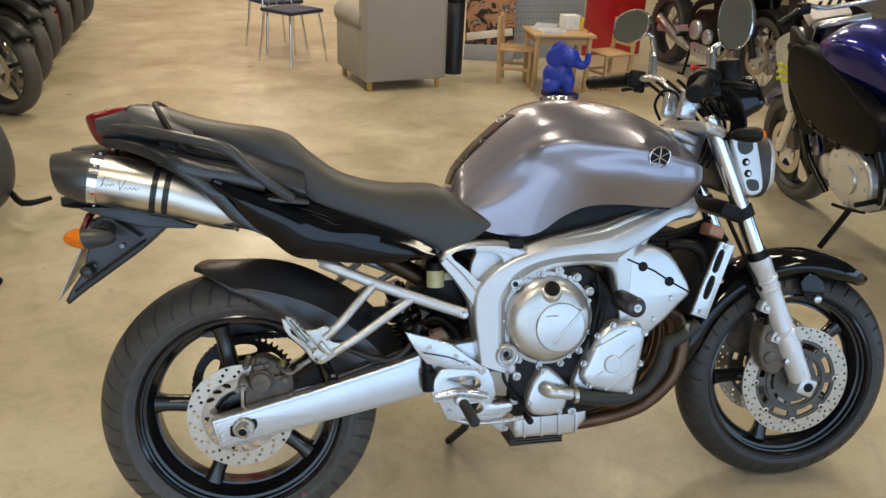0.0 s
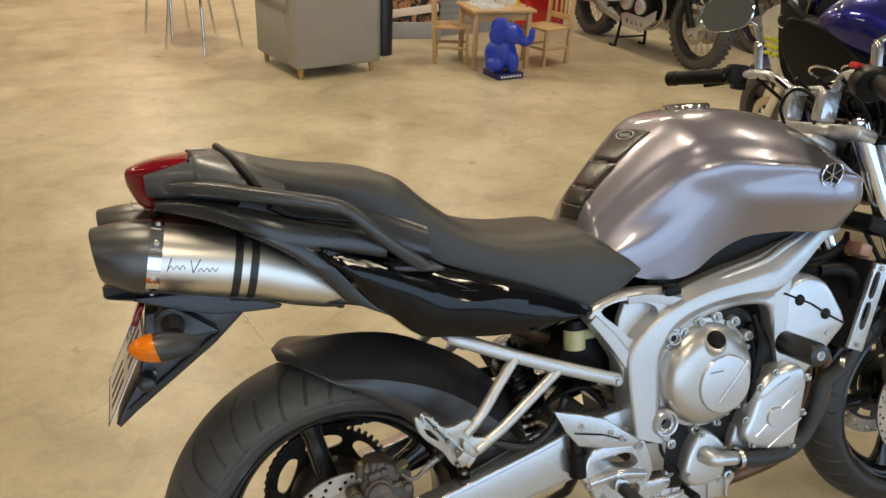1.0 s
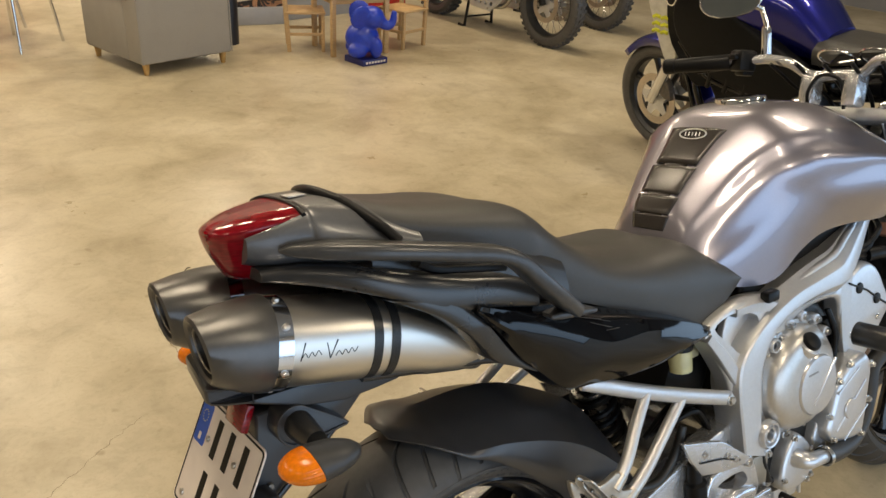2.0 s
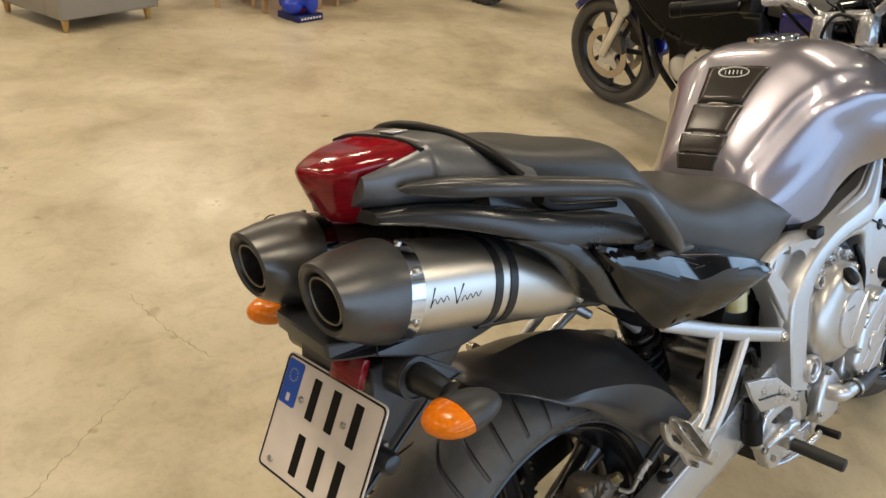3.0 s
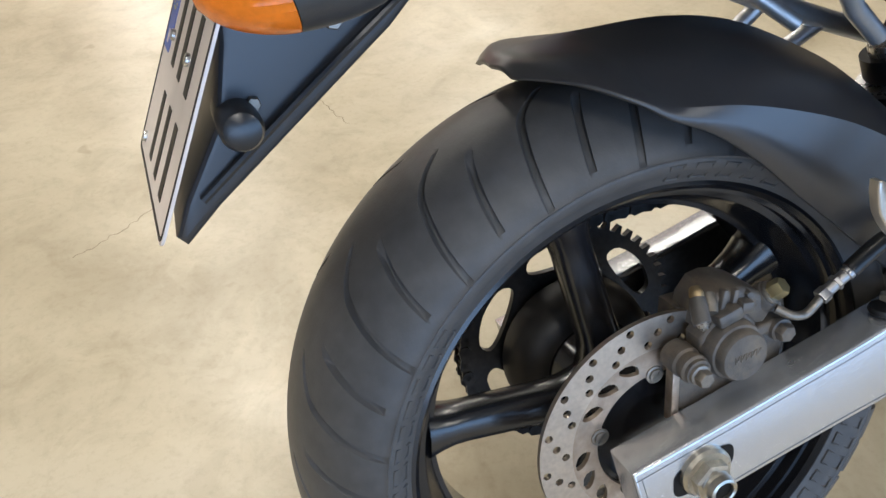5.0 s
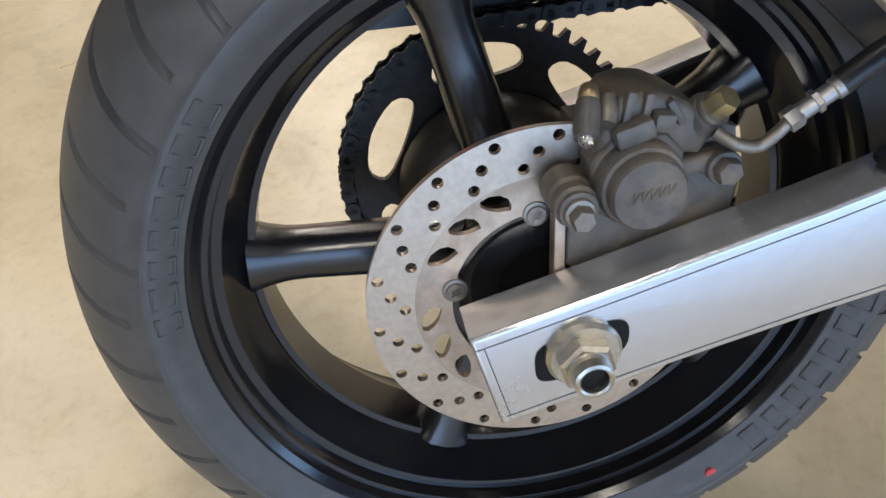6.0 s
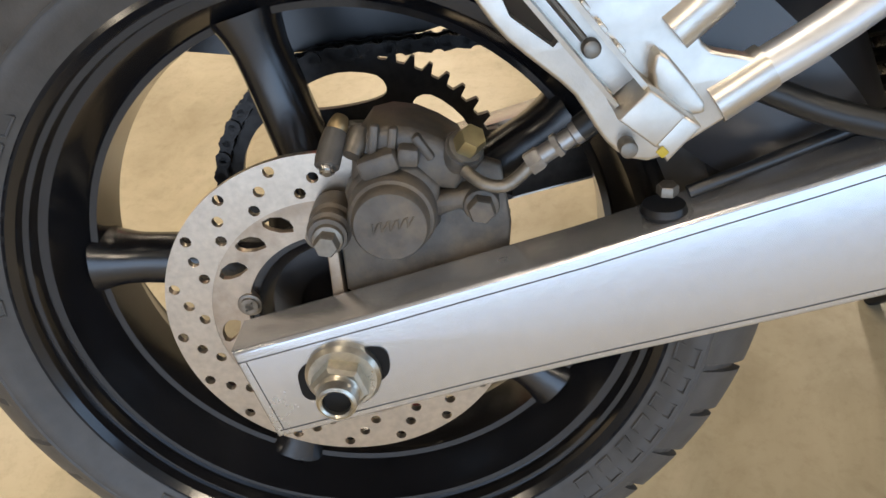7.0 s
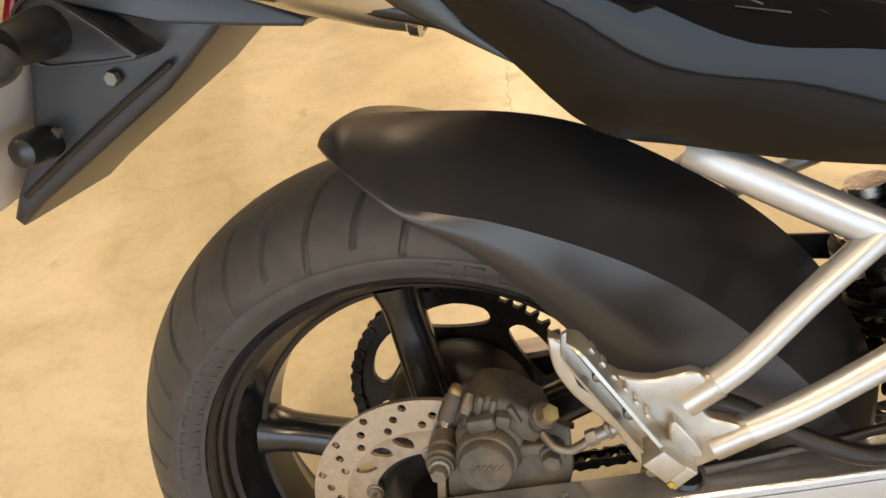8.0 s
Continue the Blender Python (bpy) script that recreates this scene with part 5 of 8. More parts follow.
    bm = B(); box(bm, (0.588, -0.174, 0.392), (0.05, 0.008, 0.06), 0.003, (0, 8, 0)); part("sprocket_plate", bm, surface("tan_grey_plate", (0.3, 0.27, 0.22), 0.4, 0.5), e)
    # elongated pick-up cover in front
    out = [(0.792, 0.408), (0.808, 0.44), (0.832, 0.494), (0.862, 0.518), (0.9, 0.527), (0.935, 0.523), (0.952, 0.49), (0.945, 0.44), (0.928, 0.36), (0.905, 0.345), (0.86, 0.352), (0.815, 0.365), (0.795, 0.385)]
    gc = part("generator_cover", slab(B(), soft2(out, 3), -0.193, -0.14, 0.014), CAST, moto, "pale cast generator cover", 40)
    bm = lathe(B(), [(0, -0.197), (0.02, -0.197), (0.022, -0.195), (0.022, -0.19), (0.025, -0.1905), (0.025, -0.187)], (0.868, 0, 0.425), 32); part("inspection_cap", bm, CAST, gc)
    for p in ((0.796, 0.43), (0.812, 0.375), (0.915, 0.352), (0.94, 0.42), (0.83, 0.495), (0.868, 0.52), (0.95, 0.495)):
        bolt((p[0], -0.19, p[1]), r=0.006, h=0.008, parent=gc)
    for a_, b__ in (((0.825, 0.47), (0.9, 0.505)), ((0.82, 0.39), (0.925, 0.47)), ((0.85, 0.36), (0.935, 0.41))):
        part("cover_seam", tube(B(), [(a_[0], -0.1925, a_[1]), (b__[0], -0.1925, b__[1])], 0.0025, 8), CAST, gc)
    out = [(0.775, 0.36), (0.79, 0.41), (0.81, 0.405), (0.83, 0.34), (0.81, 0.325), (0.785, 0.33)]
    part("lower_cover", slab(B(), soft2(out, 2), -0.17, -0.14, 0.006), CAST, moto, "small cast lower engine cover")
    # cylinder block and head, leaning forward
    out = [(0.9, 0.53), (0.905, 0.62), (0.915, 0.676), (0.955, 0.7), (0.99, 0.7), (1.03, 0.678), (1.06, 0.635), (1.085, 0.585), (1.06, 0.555), (0.97, 0.475), (0.935, 0.49)]
    cy = part("cylinder_block", slab(slab(B(), soft2(out, 2), -0.158, 0, 0.012), soft2(out, 2), 0.158, 0, 0.012), CAST, moto, "pale cast cylinder block", 40)
    bm = tube(B(), [(0.915, -0.159, 0.672), (0.985, -0.1595, 0.64), (1.03, -0.1595, 0.61), (1.08, -0.159, 0.582)], 0.0022, 8); part("gasket_seam", bm, INK, cy)
    for x, z in ((0.955, 0.652), (1.025, 0.612)):
        bm = rod(B(), (x, -0.15, z), (0, -1, 0), 0.0115, 0.012, 16, 0.002); part("head_plug", bm, INK, cy)
    for k, (x, z) in enumerate(((0.93, 0.555), (0.985, 0.52), (1.03, 0.57))):
        bolt((x, -0.157, z), parent=cy)
    sl = part("crash_bobbin", rod(B(), (0.884, -0.195, 0.583), (0, -1, 0), 0.093, 0.024, 28, 0.009), PLASTIC, moto, "black plastic crash bobbin")
    socket_bolt((0.884, -0.285, 0.583), r=0.01, h=0.005, parent=sl)
    # water pump with its stub and hose
    out = [(0.66, 0.33), (0.668, 0.372), (0.69, 0.41), (0.715, 0.42), (0.75, 0.39), (0.765, 0.36), (0.755, 0.315), (0.73, 0.302), (0.68, 0.305)]
    wp = part("water_pump", slab(B(), soft2(out, 3), -0.178, -0.13, 0.01), CAST, moto, "cast water pump")
    for p in ((0.668, 0.336), (0.7, 0.415), (0.757, 0.372), (0.742, 0.309)):
        bolt((p[0], -0.177, p[1]), r=0.005, parent=wp)
    bm = tube(B(), [(0.705, -0.172, 0.372), (0.712, -0.195, 0.37), (0.735, -0.2, 0.366), (0.772, -0.197, 0.358)], [0.02, 0.0175, 0.0145, 0.0145], 16, 3); part("pump_stub", bm, CAST, wp)
    bm = tube(B(), [(0.765, -0.197, 0.36), (0.82, -0.19, 0.342), (0.9, -0.178, 0.333), (0.965, -0.165, 0.35), (1.01, -0.155, 0.4), (1.03, -0.15, 0.45), (1.07, -0.148, 0.47), (1.11, -0.148, 0.5)], 0.018, 16, 5)
    part("coolant_hose", bm, surface("hose_rubber", (0.02, 0.02, 0.02), 0.5), moto, "black coolant hose")
    for x, y, z in ((0.772, -0.197, 0.357), (1.09, -0.148, 0.486)):
        bm = lathe(B(), [(0.0195, -0.005), (0.0205, -0.005), (0.0205, 0.005), (0.0195, 0.005)], (0, 0, 0), 24)
        for q in bm.verts:
            q.co = pose(x, y, z, 0, 0, 90 if x < 1 else 40) @ q.co
        part("hose_clip", bm, STEEL, moto)
    # finned sump
    out = [(0.645, 0.3), (0.64, 0.25), (0.65, 0.225), (0.8, 0.222), (0.835, 0.26), (0.835, 0.3)]
    su = part("sump", slab(slab(B(), out, -0.12, 0, 0.012), out, 0.12, 0, 0.012), CAST, moto, "finned cast sump")
    for k in range(4):
        bm = B(); box(bm, (0.67 + 0.045 * k, -0.122, 0.262), (0.006, 0.008, 0.07), 0.002); part("sump_rib", bm, CAST, su)
    for k in range(5):
        bm = B(); box(bm, (0.715, 0, 0.218 - 0.007 * k), (0.14, 0.16, 0.003), 0.001); part("sump_fin", bm, surface("dark_fin", (0.12, 0.11, 0.1), 0.5, 0.6), su)
    # four header pipes run down in front of the engine and back below
    for k, y in enumerate((-0.09, -0.03, 0.03, 0.09)):
        bm = tube(B(), [(1.045, y, 0.54), (1.085, y, 0.5), (1.1, y, 0.43), (1.075, y * 0.95, 0.34), (1.0, y * 0.85, 0.27), (0.9, y * 0.75, 0.24), (0.78, y * 0.6, 0.225), (0.68, y * 0.5, 0.222)], 0.019, 16, 6)
        part("header_pipe", bm, HEADER, moto, "heat-tinted header pipe")
    return e


engine()


def radiator():
    bm = B(); box(bm, (1.135, 0, 0.61), (0.028, 0.3, 0.2), 0.004, (0, 21, 0)); r = part("radiator", bm, surface("radiator_core", (0.015, 0.015, 0.015), 0.6, 0.3, 0.3, 400, 0.6, 900), moto, "black radiator")
    out = [(1.152, 0.705), (1.192, 0.696), (1.124, 0.512), (1.083, 0.528)]
    h1 = soft2([(1.15, 0.683), (1.165, 0.68), (1.148, 0.632), (1.133, 0.637)], 3)
    h2 = soft2([(1.128, 0.62), (1.143, 0.614), (1.126, 0.566), (1.111, 0.572)], 3)
    for s in (-1, 1):
        bm = slab(B(), out, s * 0.166, s * 0.158, 0.002, [h1, h2])
        rc = part("radiator_cover", bm, ALLOY, moto, "slotted alloy radiator cover")
        for x, z in ((1.167, 0.692), (1.108, 0.532)):
            socket_bolt((x, s * 0.166, z), (0, s, 0), 0.006, 0.005, rc)
    return r


def cables_ahead():
    for k in range(5):
        z = 0.73 - 0.012 * k
        part("wiring", tube(B(), [(0.95, -0.1 + 0.01 * k, z), (1.02, -0.13, z - 0.005), (1.1, -0.12 + 0.015 * k, z + 0.012), (1.18, -0.06, z + 0.02)], 0.0065 + 0.001 * (k % 2), 8, 4), INK, moto)
    part("side_hose", tube(B(), [(1.03, -0.13, 0.7), (1.09, -0.14, 0.695), (1.13, -0.13, 0.66), (1.14, -0.12, 0.6)], 0.014, 12, 5), INK, moto)
    bm = B(); box(bm, (1.16, -0.11, 0.725), (0.05, 0.04, 0.03), 0.006, (0, 20, 15)); part("connector", bm, surface("copper_connector", (0.4, 0.2, 0.13), 0.4, 0.3), moto)


cables_ahead()


radiator()


def rests():
    """Footrest hangers, pegs, levers."""
    for s in (-1, 1):
        up = [(0.37, 0.532), (0.424, 0.516), (0.477, 0.497), (0.518, 0.464), (0.556, 0.434), (0.545, 0.428), (0.477, 0.437), (0.418, 0.454), (0.392, 0.49)]
        hp = part("heel_guard", slab(B(), up, s * 0.184, s * 0.176, 0.002), ALLOY, moto, "silver alloy heel guard")
        for x, z in ((0.425, 0.492), (0.487, 0.467), (0.51, 0.45)):
            socket_bolt((x, s * 0.184, z), (0, s, 0), 0.006, 0.003, hp)
        bm = tube(B(), [(0.41, s * 0.185, 0.482), (0.47, s * 0.185, 0.467), (0.52, s * 0.185, 0.445)], 0.0016, 6); part("guard_seam", bm, INK, hp)
        lo = [(0.449, 0.436), (0.5, 0.44), (0.55, 0.438), (0.568, 0.428), (0.586, 0.367), (0.573, 0.345), (0.6, 0.345), (0.624, 0.34), (0.622, 0.322), (0.604, 0.31), (0.612, 0.285), (0.604, 0.272), (0.588, 0.274), (0.555, 0.3), (0.518, 0.312), (0.49, 0.306), (0.464, 0.314), (0.446, 0.352), (0.428, 0.376), (0.43, 0.395)]
        hb = part("footrest_hanger", slab(B(), soft2(lo, 2), s * 0.18, s * 0.155, 0.005, [soft2([(0.462, 0.412), (0.5, 0.418), (0.535, 0.414), (0.548, 0.392), (0.535, 0.384), (0.5, 0.392)], 2), soft2([(0.515, 0.345), (0.545, 0.35), (0.552, 0.33), (0.53, 0.322)], 2)]), ALLOY, moto, "silver footrest hanger", 40)
        part("hanger_rib", tube(B(), [(0.44, s * 0.18, 0.372), (0.5, s * 0.184, 0.38), (0.56, s * 0.18, 0.365)], [0.009, 0.012, 0.009], 12, 4), ALLOY, hb)
        part("master_cylinder", tube(B(), [(0.428, s * 0.163, 0.385), (0.425, s * 0.163, 0.43), (0.423, s * 0.163, 0.435), (0.42, s * 0.163, 0.47)], [0.019, 0.019, 0.013, 0.011], 18), INK, hb, "black master cylinder")
        for x, z, r in ((0.55, 0.427, 0.009), (0.558, 0.362, 0.009), (0.44, 0.368, 0.009), (0.605, 0.283, 0.007), (0.47, 0.335, 0.006)):
            socket_bolt((x, s * 0.18, z), (0, s, 0), r, 0.006, hb)
        bm = B(); box(bm, (0.497, s * 0.19, 0.365), (0.03, 0.03, 0.026), 0.005, (0, 20, 0)); part("peg_mount", bm, STEEL, hb)
        pg = part("rider_peg", rod(B(), (0.5, s * 0.19, 0.36), (0.06, s, -0.12), 0.105, 0.0125, 18, 0.003), surface("peg_rubber", (0.02, 0.02, 0.02), 0.6), hb, "ribbed black rubber peg")
        # pedal
        bm = tube(B(), [(0.47, s * 0.172, 0.315), (0.53, s * 0.178, 0.3), (0.6, s * 0.185, 0.302), (0.66, s * 0.188, 0.31)], 0.006, 10, 4); part("foot_lever", bm, ALLOY, hb)
        bm = rod(B(), (0.655, s * 0.178, 0.31), (0, s, 0), 0.045, 0.0085, 14, 0.002); part("lever_toe", bm, INK, hb)
        # frame pivot
        bm = lathe(B(), [(0.0, 0.006), (0.0105, 0.006), (0.0115, -0.011), (0.0145, -0.013), (0.0165, -0.011), (0.018, -0.007), (0.02, -0.007), (0.0215, -0.014), (0.0245, -0.015), (0.0275, -0.011), (0.0275, 0)], (0.609, 0, 0.461), 32)
        for q in bm.verts:
            q.co = Vector((q.co.x, s * (0.176 - q.co.y), q.co.z))
        pv = part("pivot_boss", bm, CAST, moto, "hollow swingarm pivot boss")
        part("pivot_bolt", hexa(B(), (0.609, s * 0.169, 0.461), (0, s, 0), 0.006, 0.0085), INK, pv)
        bolt((0.638, s * 0.174, 0.634), (0, s, 0), 0.009, 0.006, moto)
        # subframe and passenger rests
        bm = oval(B(), [Vector((0.19, s * 0.142, 0.694)), Vector((0.215, s * 0.152, 0.684)), Vector((0.3, s * 0.162, 0.647)), Vector((0.4, s * 0.165, 0.606)), Vector((0.515, s * 0.165, 0.562))], 0.022, 0.026, 16, 4)
        sf = part("subframe_tube", bm, SILVER, moto, "silver steel subframe tube")
        bolt((0.509, s * 0.176, 0.563), (0, s, 0), 0.0075, 0.006, sf)
        bm = tube(B(), [(0.305, s * 0.165, 0.643), (0.262, s * 0.18, 0.602), (0.225, s * 0.195, 0.566), (0.196, s * 0.2, 0.542)], 0.01, 14, 4); part("rest_tube", bm, SILVER, sf)
        bm = tube(B(), [(0.392, s * 0.165, 0.606), (0.33, s * 0.18, 0.57), (0.265, s * 0.195, 0.532), (0.222, s * 0.2, 0.51)], 0.01, 14, 4); part("rest_tube", bm, SILVER, sf)
        # bracket casting
        br = [(0.098, 0.586), (0.108, 0.582), (0.122, 0.572), (0.145, 0.558), (0.168, 0.556), (0.19, 0.563), (0.2, 0.557), (0.2, 0.545), (0.1985, 0.535), (0.205, 0.527), (0.216, 0.524), (0.238, 0.516), (0.235, 0.506), (0.212, 0.494), (0.192, 0.482), (0.178, 0.477), (0.164, 0.483), (0.154, 0.496), (0.145, 0.512), (0.133, 0.524), (0.116, 0.54), (0.106, 0.554), (0.101, 0.565)]
        win = [(0.113, 0.563), (0.123, 0.558), (0.139, 0.538), (0.136, 0.535), (0.118, 0.55)]
        rb = part("passenger_rest", slab(B(), soft2(br, 2), s * 0.206, s * 0.197, 0.002, [win]), RESTM, moto, "folded silver passenger footrest", 40)
        # folded peg: an open channel leaning up and back
        a, b_ = Vector((0.1655, 0, 0.5165)), Vector((0.1085, 0, 0.592))
        d = (b_ - a).normalized()
        w = Vector((d.z, 0, -d.x))
        rings = []
        for k in range(27):
            t = k / 26
            p = a.lerp(b_, t)
            e = 1 if t < 0.88 else math.sqrt(max(0.1, 1 - ((t - 0.88) / 0.12) ** 2))
            prof = ((0.0085, 0.206), (0.0085, 0.231), (0.0062, 0.2318), (0.0062, 0.212), (-0.0056, 0.212), (-0.0056, 0.2265), (-0.0076, 0.226), (-0.0076, 0.206))
            rings.append([p + w * (q * e) + Vector((0, s * (0.206 + (y - 0.206) * (0.6 + 0.4 * e)), 0)) for q, y in prof])
        part("peg_bar", grid(B(), rings), RESTM, rb, "open silver peg channel", 30)
        for q, r_ in ((0.25, 0.0042), (0.62, 0.0036)):
            part("peg_boss", rod(B(), a.lerp(b_, q) + Vector((0, s * 0.2115, 0)), (0, s, 0), 0.006, r_, 16, 0.0015), DUSTY, rb)
        for q in range(6):
            bm = B(); box(bm, a.lerp(b_, 0.16 + 0.13 * q) + w * 0.0082 + Vector((0, s * 0.2115, 0)), (0.0055, 0.01, 0.004), 0.001, (0, 53, 0)); part("peg_tooth", bm, RESTM, rb)
        part("peg_web", tube(B(), [a.lerp(b_, q) + Vector((0, s * 0.2125, 0)) for q in (0.3, 0.6, 0.9)], 0.0018, 8), DUSTY, rb)
        part("peg_hinge", slab(B(), [(0.159, 0.51), (0.172, 0.522), (0.187, 0.509), (0.175, 0.496)], s * 0.236, s * 0.205, 0.0012), RESTM, rb, "squared silver hinge block")
        part("hinge_lip", slab(B(), [(0.1865, 0.5088), (0.195, 0.502), (0.181, 0.487), (0.1752, 0.4966)], s * 0.232, s * 0.205, 0.0016), RESTM, rb)
        part("hinge_tab", slab(B(), soft2([(0.178, 0.53), (0.184, 0.529), (0.2, 0.507), (0.198, 0.502), (0.19, 0.504), (0.178, 0.516)], 2), s * 0.217, s * 0.205, 0.0018), RESTM, rb)
        part("hinge_pin", rod(B(), (0.168, s * 0.203, 0.487), (0, s, 0), 0.012, 0.0042, 14, 0.001), DUSTY, rb)
        bm = B(); box(bm, (0.1785, s * 0.2325, 0.4925), (0.0045, 0.0012, 0.004), 0.0005, (0, 48, 0)); part("paint_dab", bm, surface("yellow_paint_dab", (0.55, 0.4, 0.03), 0.5), rb)
        for p0, p1 in (((0.188, 0.536), (0.208, 0.552)), ((0.208, 0.5015), (0.232, 0.5155))):
            part("tube_socket", cyl(B(), (p0[0], s * 0.2, p0[1]), (p1[0], s * 0.1985, p1[1]), 0.0112, 18), RESTM, rb)


rests()


def rear_brake():
    """Sliding caliper over the disc, its pins, nipple, union and hose."""
    out = [(0.02, 0.44), (0.024, 0.46), (0.035, 0.473), (0.048, 0.475), (0.062, 0.472), (0.075, 0.465), (0.087, 0.456), (0.093, 0.442), (0.084, 0.43), (0.062, 0.434), (0.04, 0.434)]
    c = part("rear_caliper", slab(B(), out, -0.119, -0.072, 0.006), CALIPER, moto, "dusty brown-grey rear brake caliper", 40)
    part("lower_body", slab(B(), [(0.018, 0.404), (0.016, 0.436), (0.028, 0.45), (0.062, 0.45), (0.074, 0.436), (0.072, 0.41), (0.06, 0.397), (0.03, 0.395)], -0.122, -0.1, 0.005), CALIPER, c)
    part("inner_half", slab(B(), [(0.012, 0.41), (0.016, 0.45), (0.086, 0.45), (0.088, 0.42), (0.06, 0.4)], -0.086, -0.06, 0.006), CALIPER, c)
    for k, (x, z, h, r) in enumerate(((0.038, 0.466, 0.024, 12), (0.049, 0.465, 0.021, 12), (0.067, 0.461, 0.018, -30))):
        bm = B(); box(bm, (x, -0.119, z), (0.0055, 0.008, h), 0.002, (0, r, 0)); part("body_rib", bm, CALIPER, c)
    bm = B(); box(bm, (0.04, -0.122, 0.455), (0.024, 0.018, 0.013), 0.003, (0, -14, 0)); part("pad_window", bm, CALIPER, c)
    bm = B(); box(bm, (0.058, -0.122, 0.458), (0.013, 0.014, 0.012), 0.003, (0, 10, 0)); part("web_block", bm, CALIPER, c)
    bm = lathe(B(), [(0.0275, -0.105), (0.027, -0.13), (0.0255, -0.134), (0.0235, -0.135), (0.0232, -0.142), (0.0215, -0.1445), (0.0, -0.1445)], (0.044, 0, 0.4225), 40)
    part("piston_cap", bm, CALIPER, c, "round grey piston cap")
    for k in range(5):
        for q in range(2):
            bm = tube(B(), [(0.034 + 0.0052 * k, -0.1445, 0.4195 + 0.0006 * k), (0.034 + 0.0052 * k + (0.004 if q else 0.0), -0.1445, 0.426 + 0.0006 * k)], 0.0008, 5); part("cast_mark", bm, CALIPER, c)
    boot = surface("boot_rubber", (0.03, 0.027, 0.024), 0.6, dirt=(0.12, 0.1, 0.08), damt=0.6)
    bm = lathe(B(), [(0.0145, -0.1), (0.0145, -0.118), (0.0125, -0.12), (0.0125, -0.125), (0.0138, -0.126), (0.0138, -0.13), (0.0118, -0.132), (0.0118, -0.1355), (0.0, -0.136)], (0.0045, 0, 0.4155), 24); part("pin_boot", bm, CALIPER, c)
    bm = B(); rod(bm, (0.0045, -0.134, 0.4145), (0, -1, 0), 0.005, 0.0098, 20, 0.002); hexa(bm, (0.0045, -0.138, 0.414), (0, -1, 0), 0.009, 0.0078); part("slide_pin", bm, DUSTY, c)
    part("pin_lug", slab(B(), soft2([(0.066, 0.426), (0.084, 0.43), (0.099, 0.432), (0.109, 0.424), (0.106, 0.413), (0.096, 0.41), (0.084, 0.418), (0.068, 0.414)], 3), -0.121, -0.106, 0.004), CALIPER, c)
    bm = B(); rod(bm, (0.098, -0.119, 0.4215), (0, -1, 0), 0.006, 0.0112, 20, 0.002); hexa(bm, (0.098, -0.124, 0.4215), (0, -1, 0), 0.009, 0.0088); part("slide_pin", bm, CALIPER, c)
    bm = tube(B(), [(0.0165, -0.115, 0.4735), (0.0145, -0.12, 0.469), (0.0115, -0.127, 0.4615), (0.0108, -0.1305, 0.4585)], [0.0068, 0.0075, 0.0078, 0.0074], 16); part("nipple_boss", bm, CALIPER, c)
    bm = tube(B(), [(0.0195, -0.107, 0.479), (0.0182, -0.111, 0.4765), (0.0172, -0.1135, 0.4747), (0.0165, -0.115, 0.4735)], [0.0048, 0.0062, 0.0062, 0.0052], 14); part("brass_ring", bm, surface("brass", (0.42, 0.31, 0.16), 0.4, 0.8, 0.2, 120, dirt=(0.16, 0.12, 0.08), dscale=60, damt=0.5), c, "brass ring")
    bm = tube(B(), [(0.0107, -0.129, 0.4588), (0.0109, -0.133, 0.456)], [0.0052, 0.0046], 12); hexa(bm, (0.0109, -0.132, 0.4567), (0.05, -0.82, -0.56), 0.003, 0.003); part("bleed_nipple", bm, STEEL, c)
    bm = tube(B(), [(0.03, -0.11, 0.471), (0.027, -0.118, 0.4655), (0.0245, -0.1235, 0.461)], [0.0062, 0.0066, 0.0056], 14); part("bleed_cap", bm, DUSTY, c)
    bm = rod(B(), (0.084, -0.104, 0.444), (0.4, -0.6, 0.69), 0.018, 0.0132, 22, 0.003); part("union", bm, CALIPER, c)
    bm = rod(B(), (0.0912, -0.1148, 0.4564), (0.4, -0.6, 0.69), 0.003, 0.0112, 20, 0.001); part("banjo_washer", bm, DUSTY, c)
    bm = hexa(B(), (0.0924, -0.1166, 0.4585), (0.4, -0.6, 0.69), 0.012, 0.0088); part("banjo_bolt", bm, surface("yellowed_zinc", (0.45, 0.38, 0.2), 0.35, 0.85, 0.2, 120, 0.05, 600, dirt=(0.2, 0.16, 0.1), dscale=60, damt=0.5), c)
    bm = tube(B(), [(0.09, -0.124, 0.446), (0.1, -0.132, 0.44), (0.112, -0.134, 0.438), (0.122, -0.134, 0.444), (0.13, -0.134, 0.452)], 0.004, 12, 4); part("brake_pipe", bm, DUSTY, c)
    bm = tube(B(), [(0.133, -0.134, 0.454), (0.152, -0.1345, 0.4655), (0.153, -0.1345, 0.466), (0.162, -0.135, 0.472)], [0.0056, 0.0056, 0.0068, 0.0068], 14); hexa(bm, (0.127, -0.134, 0.45), (0.82, 0, 0.5), 0.009, 0.0072); hexa(bm, (0.142, -0.134, 0.4595), (0.82, 0, 0.5), 0.004, 0.0074); part("hose_ferrule", bm, surface("dull_crimped_steel", (0.36, 0.35, 0.34), 0.38, 0.8, 0.15, 150, 0.05, 600, dirt=(0.16, 0.14, 0.12), dscale=60, damt=0.5), c)
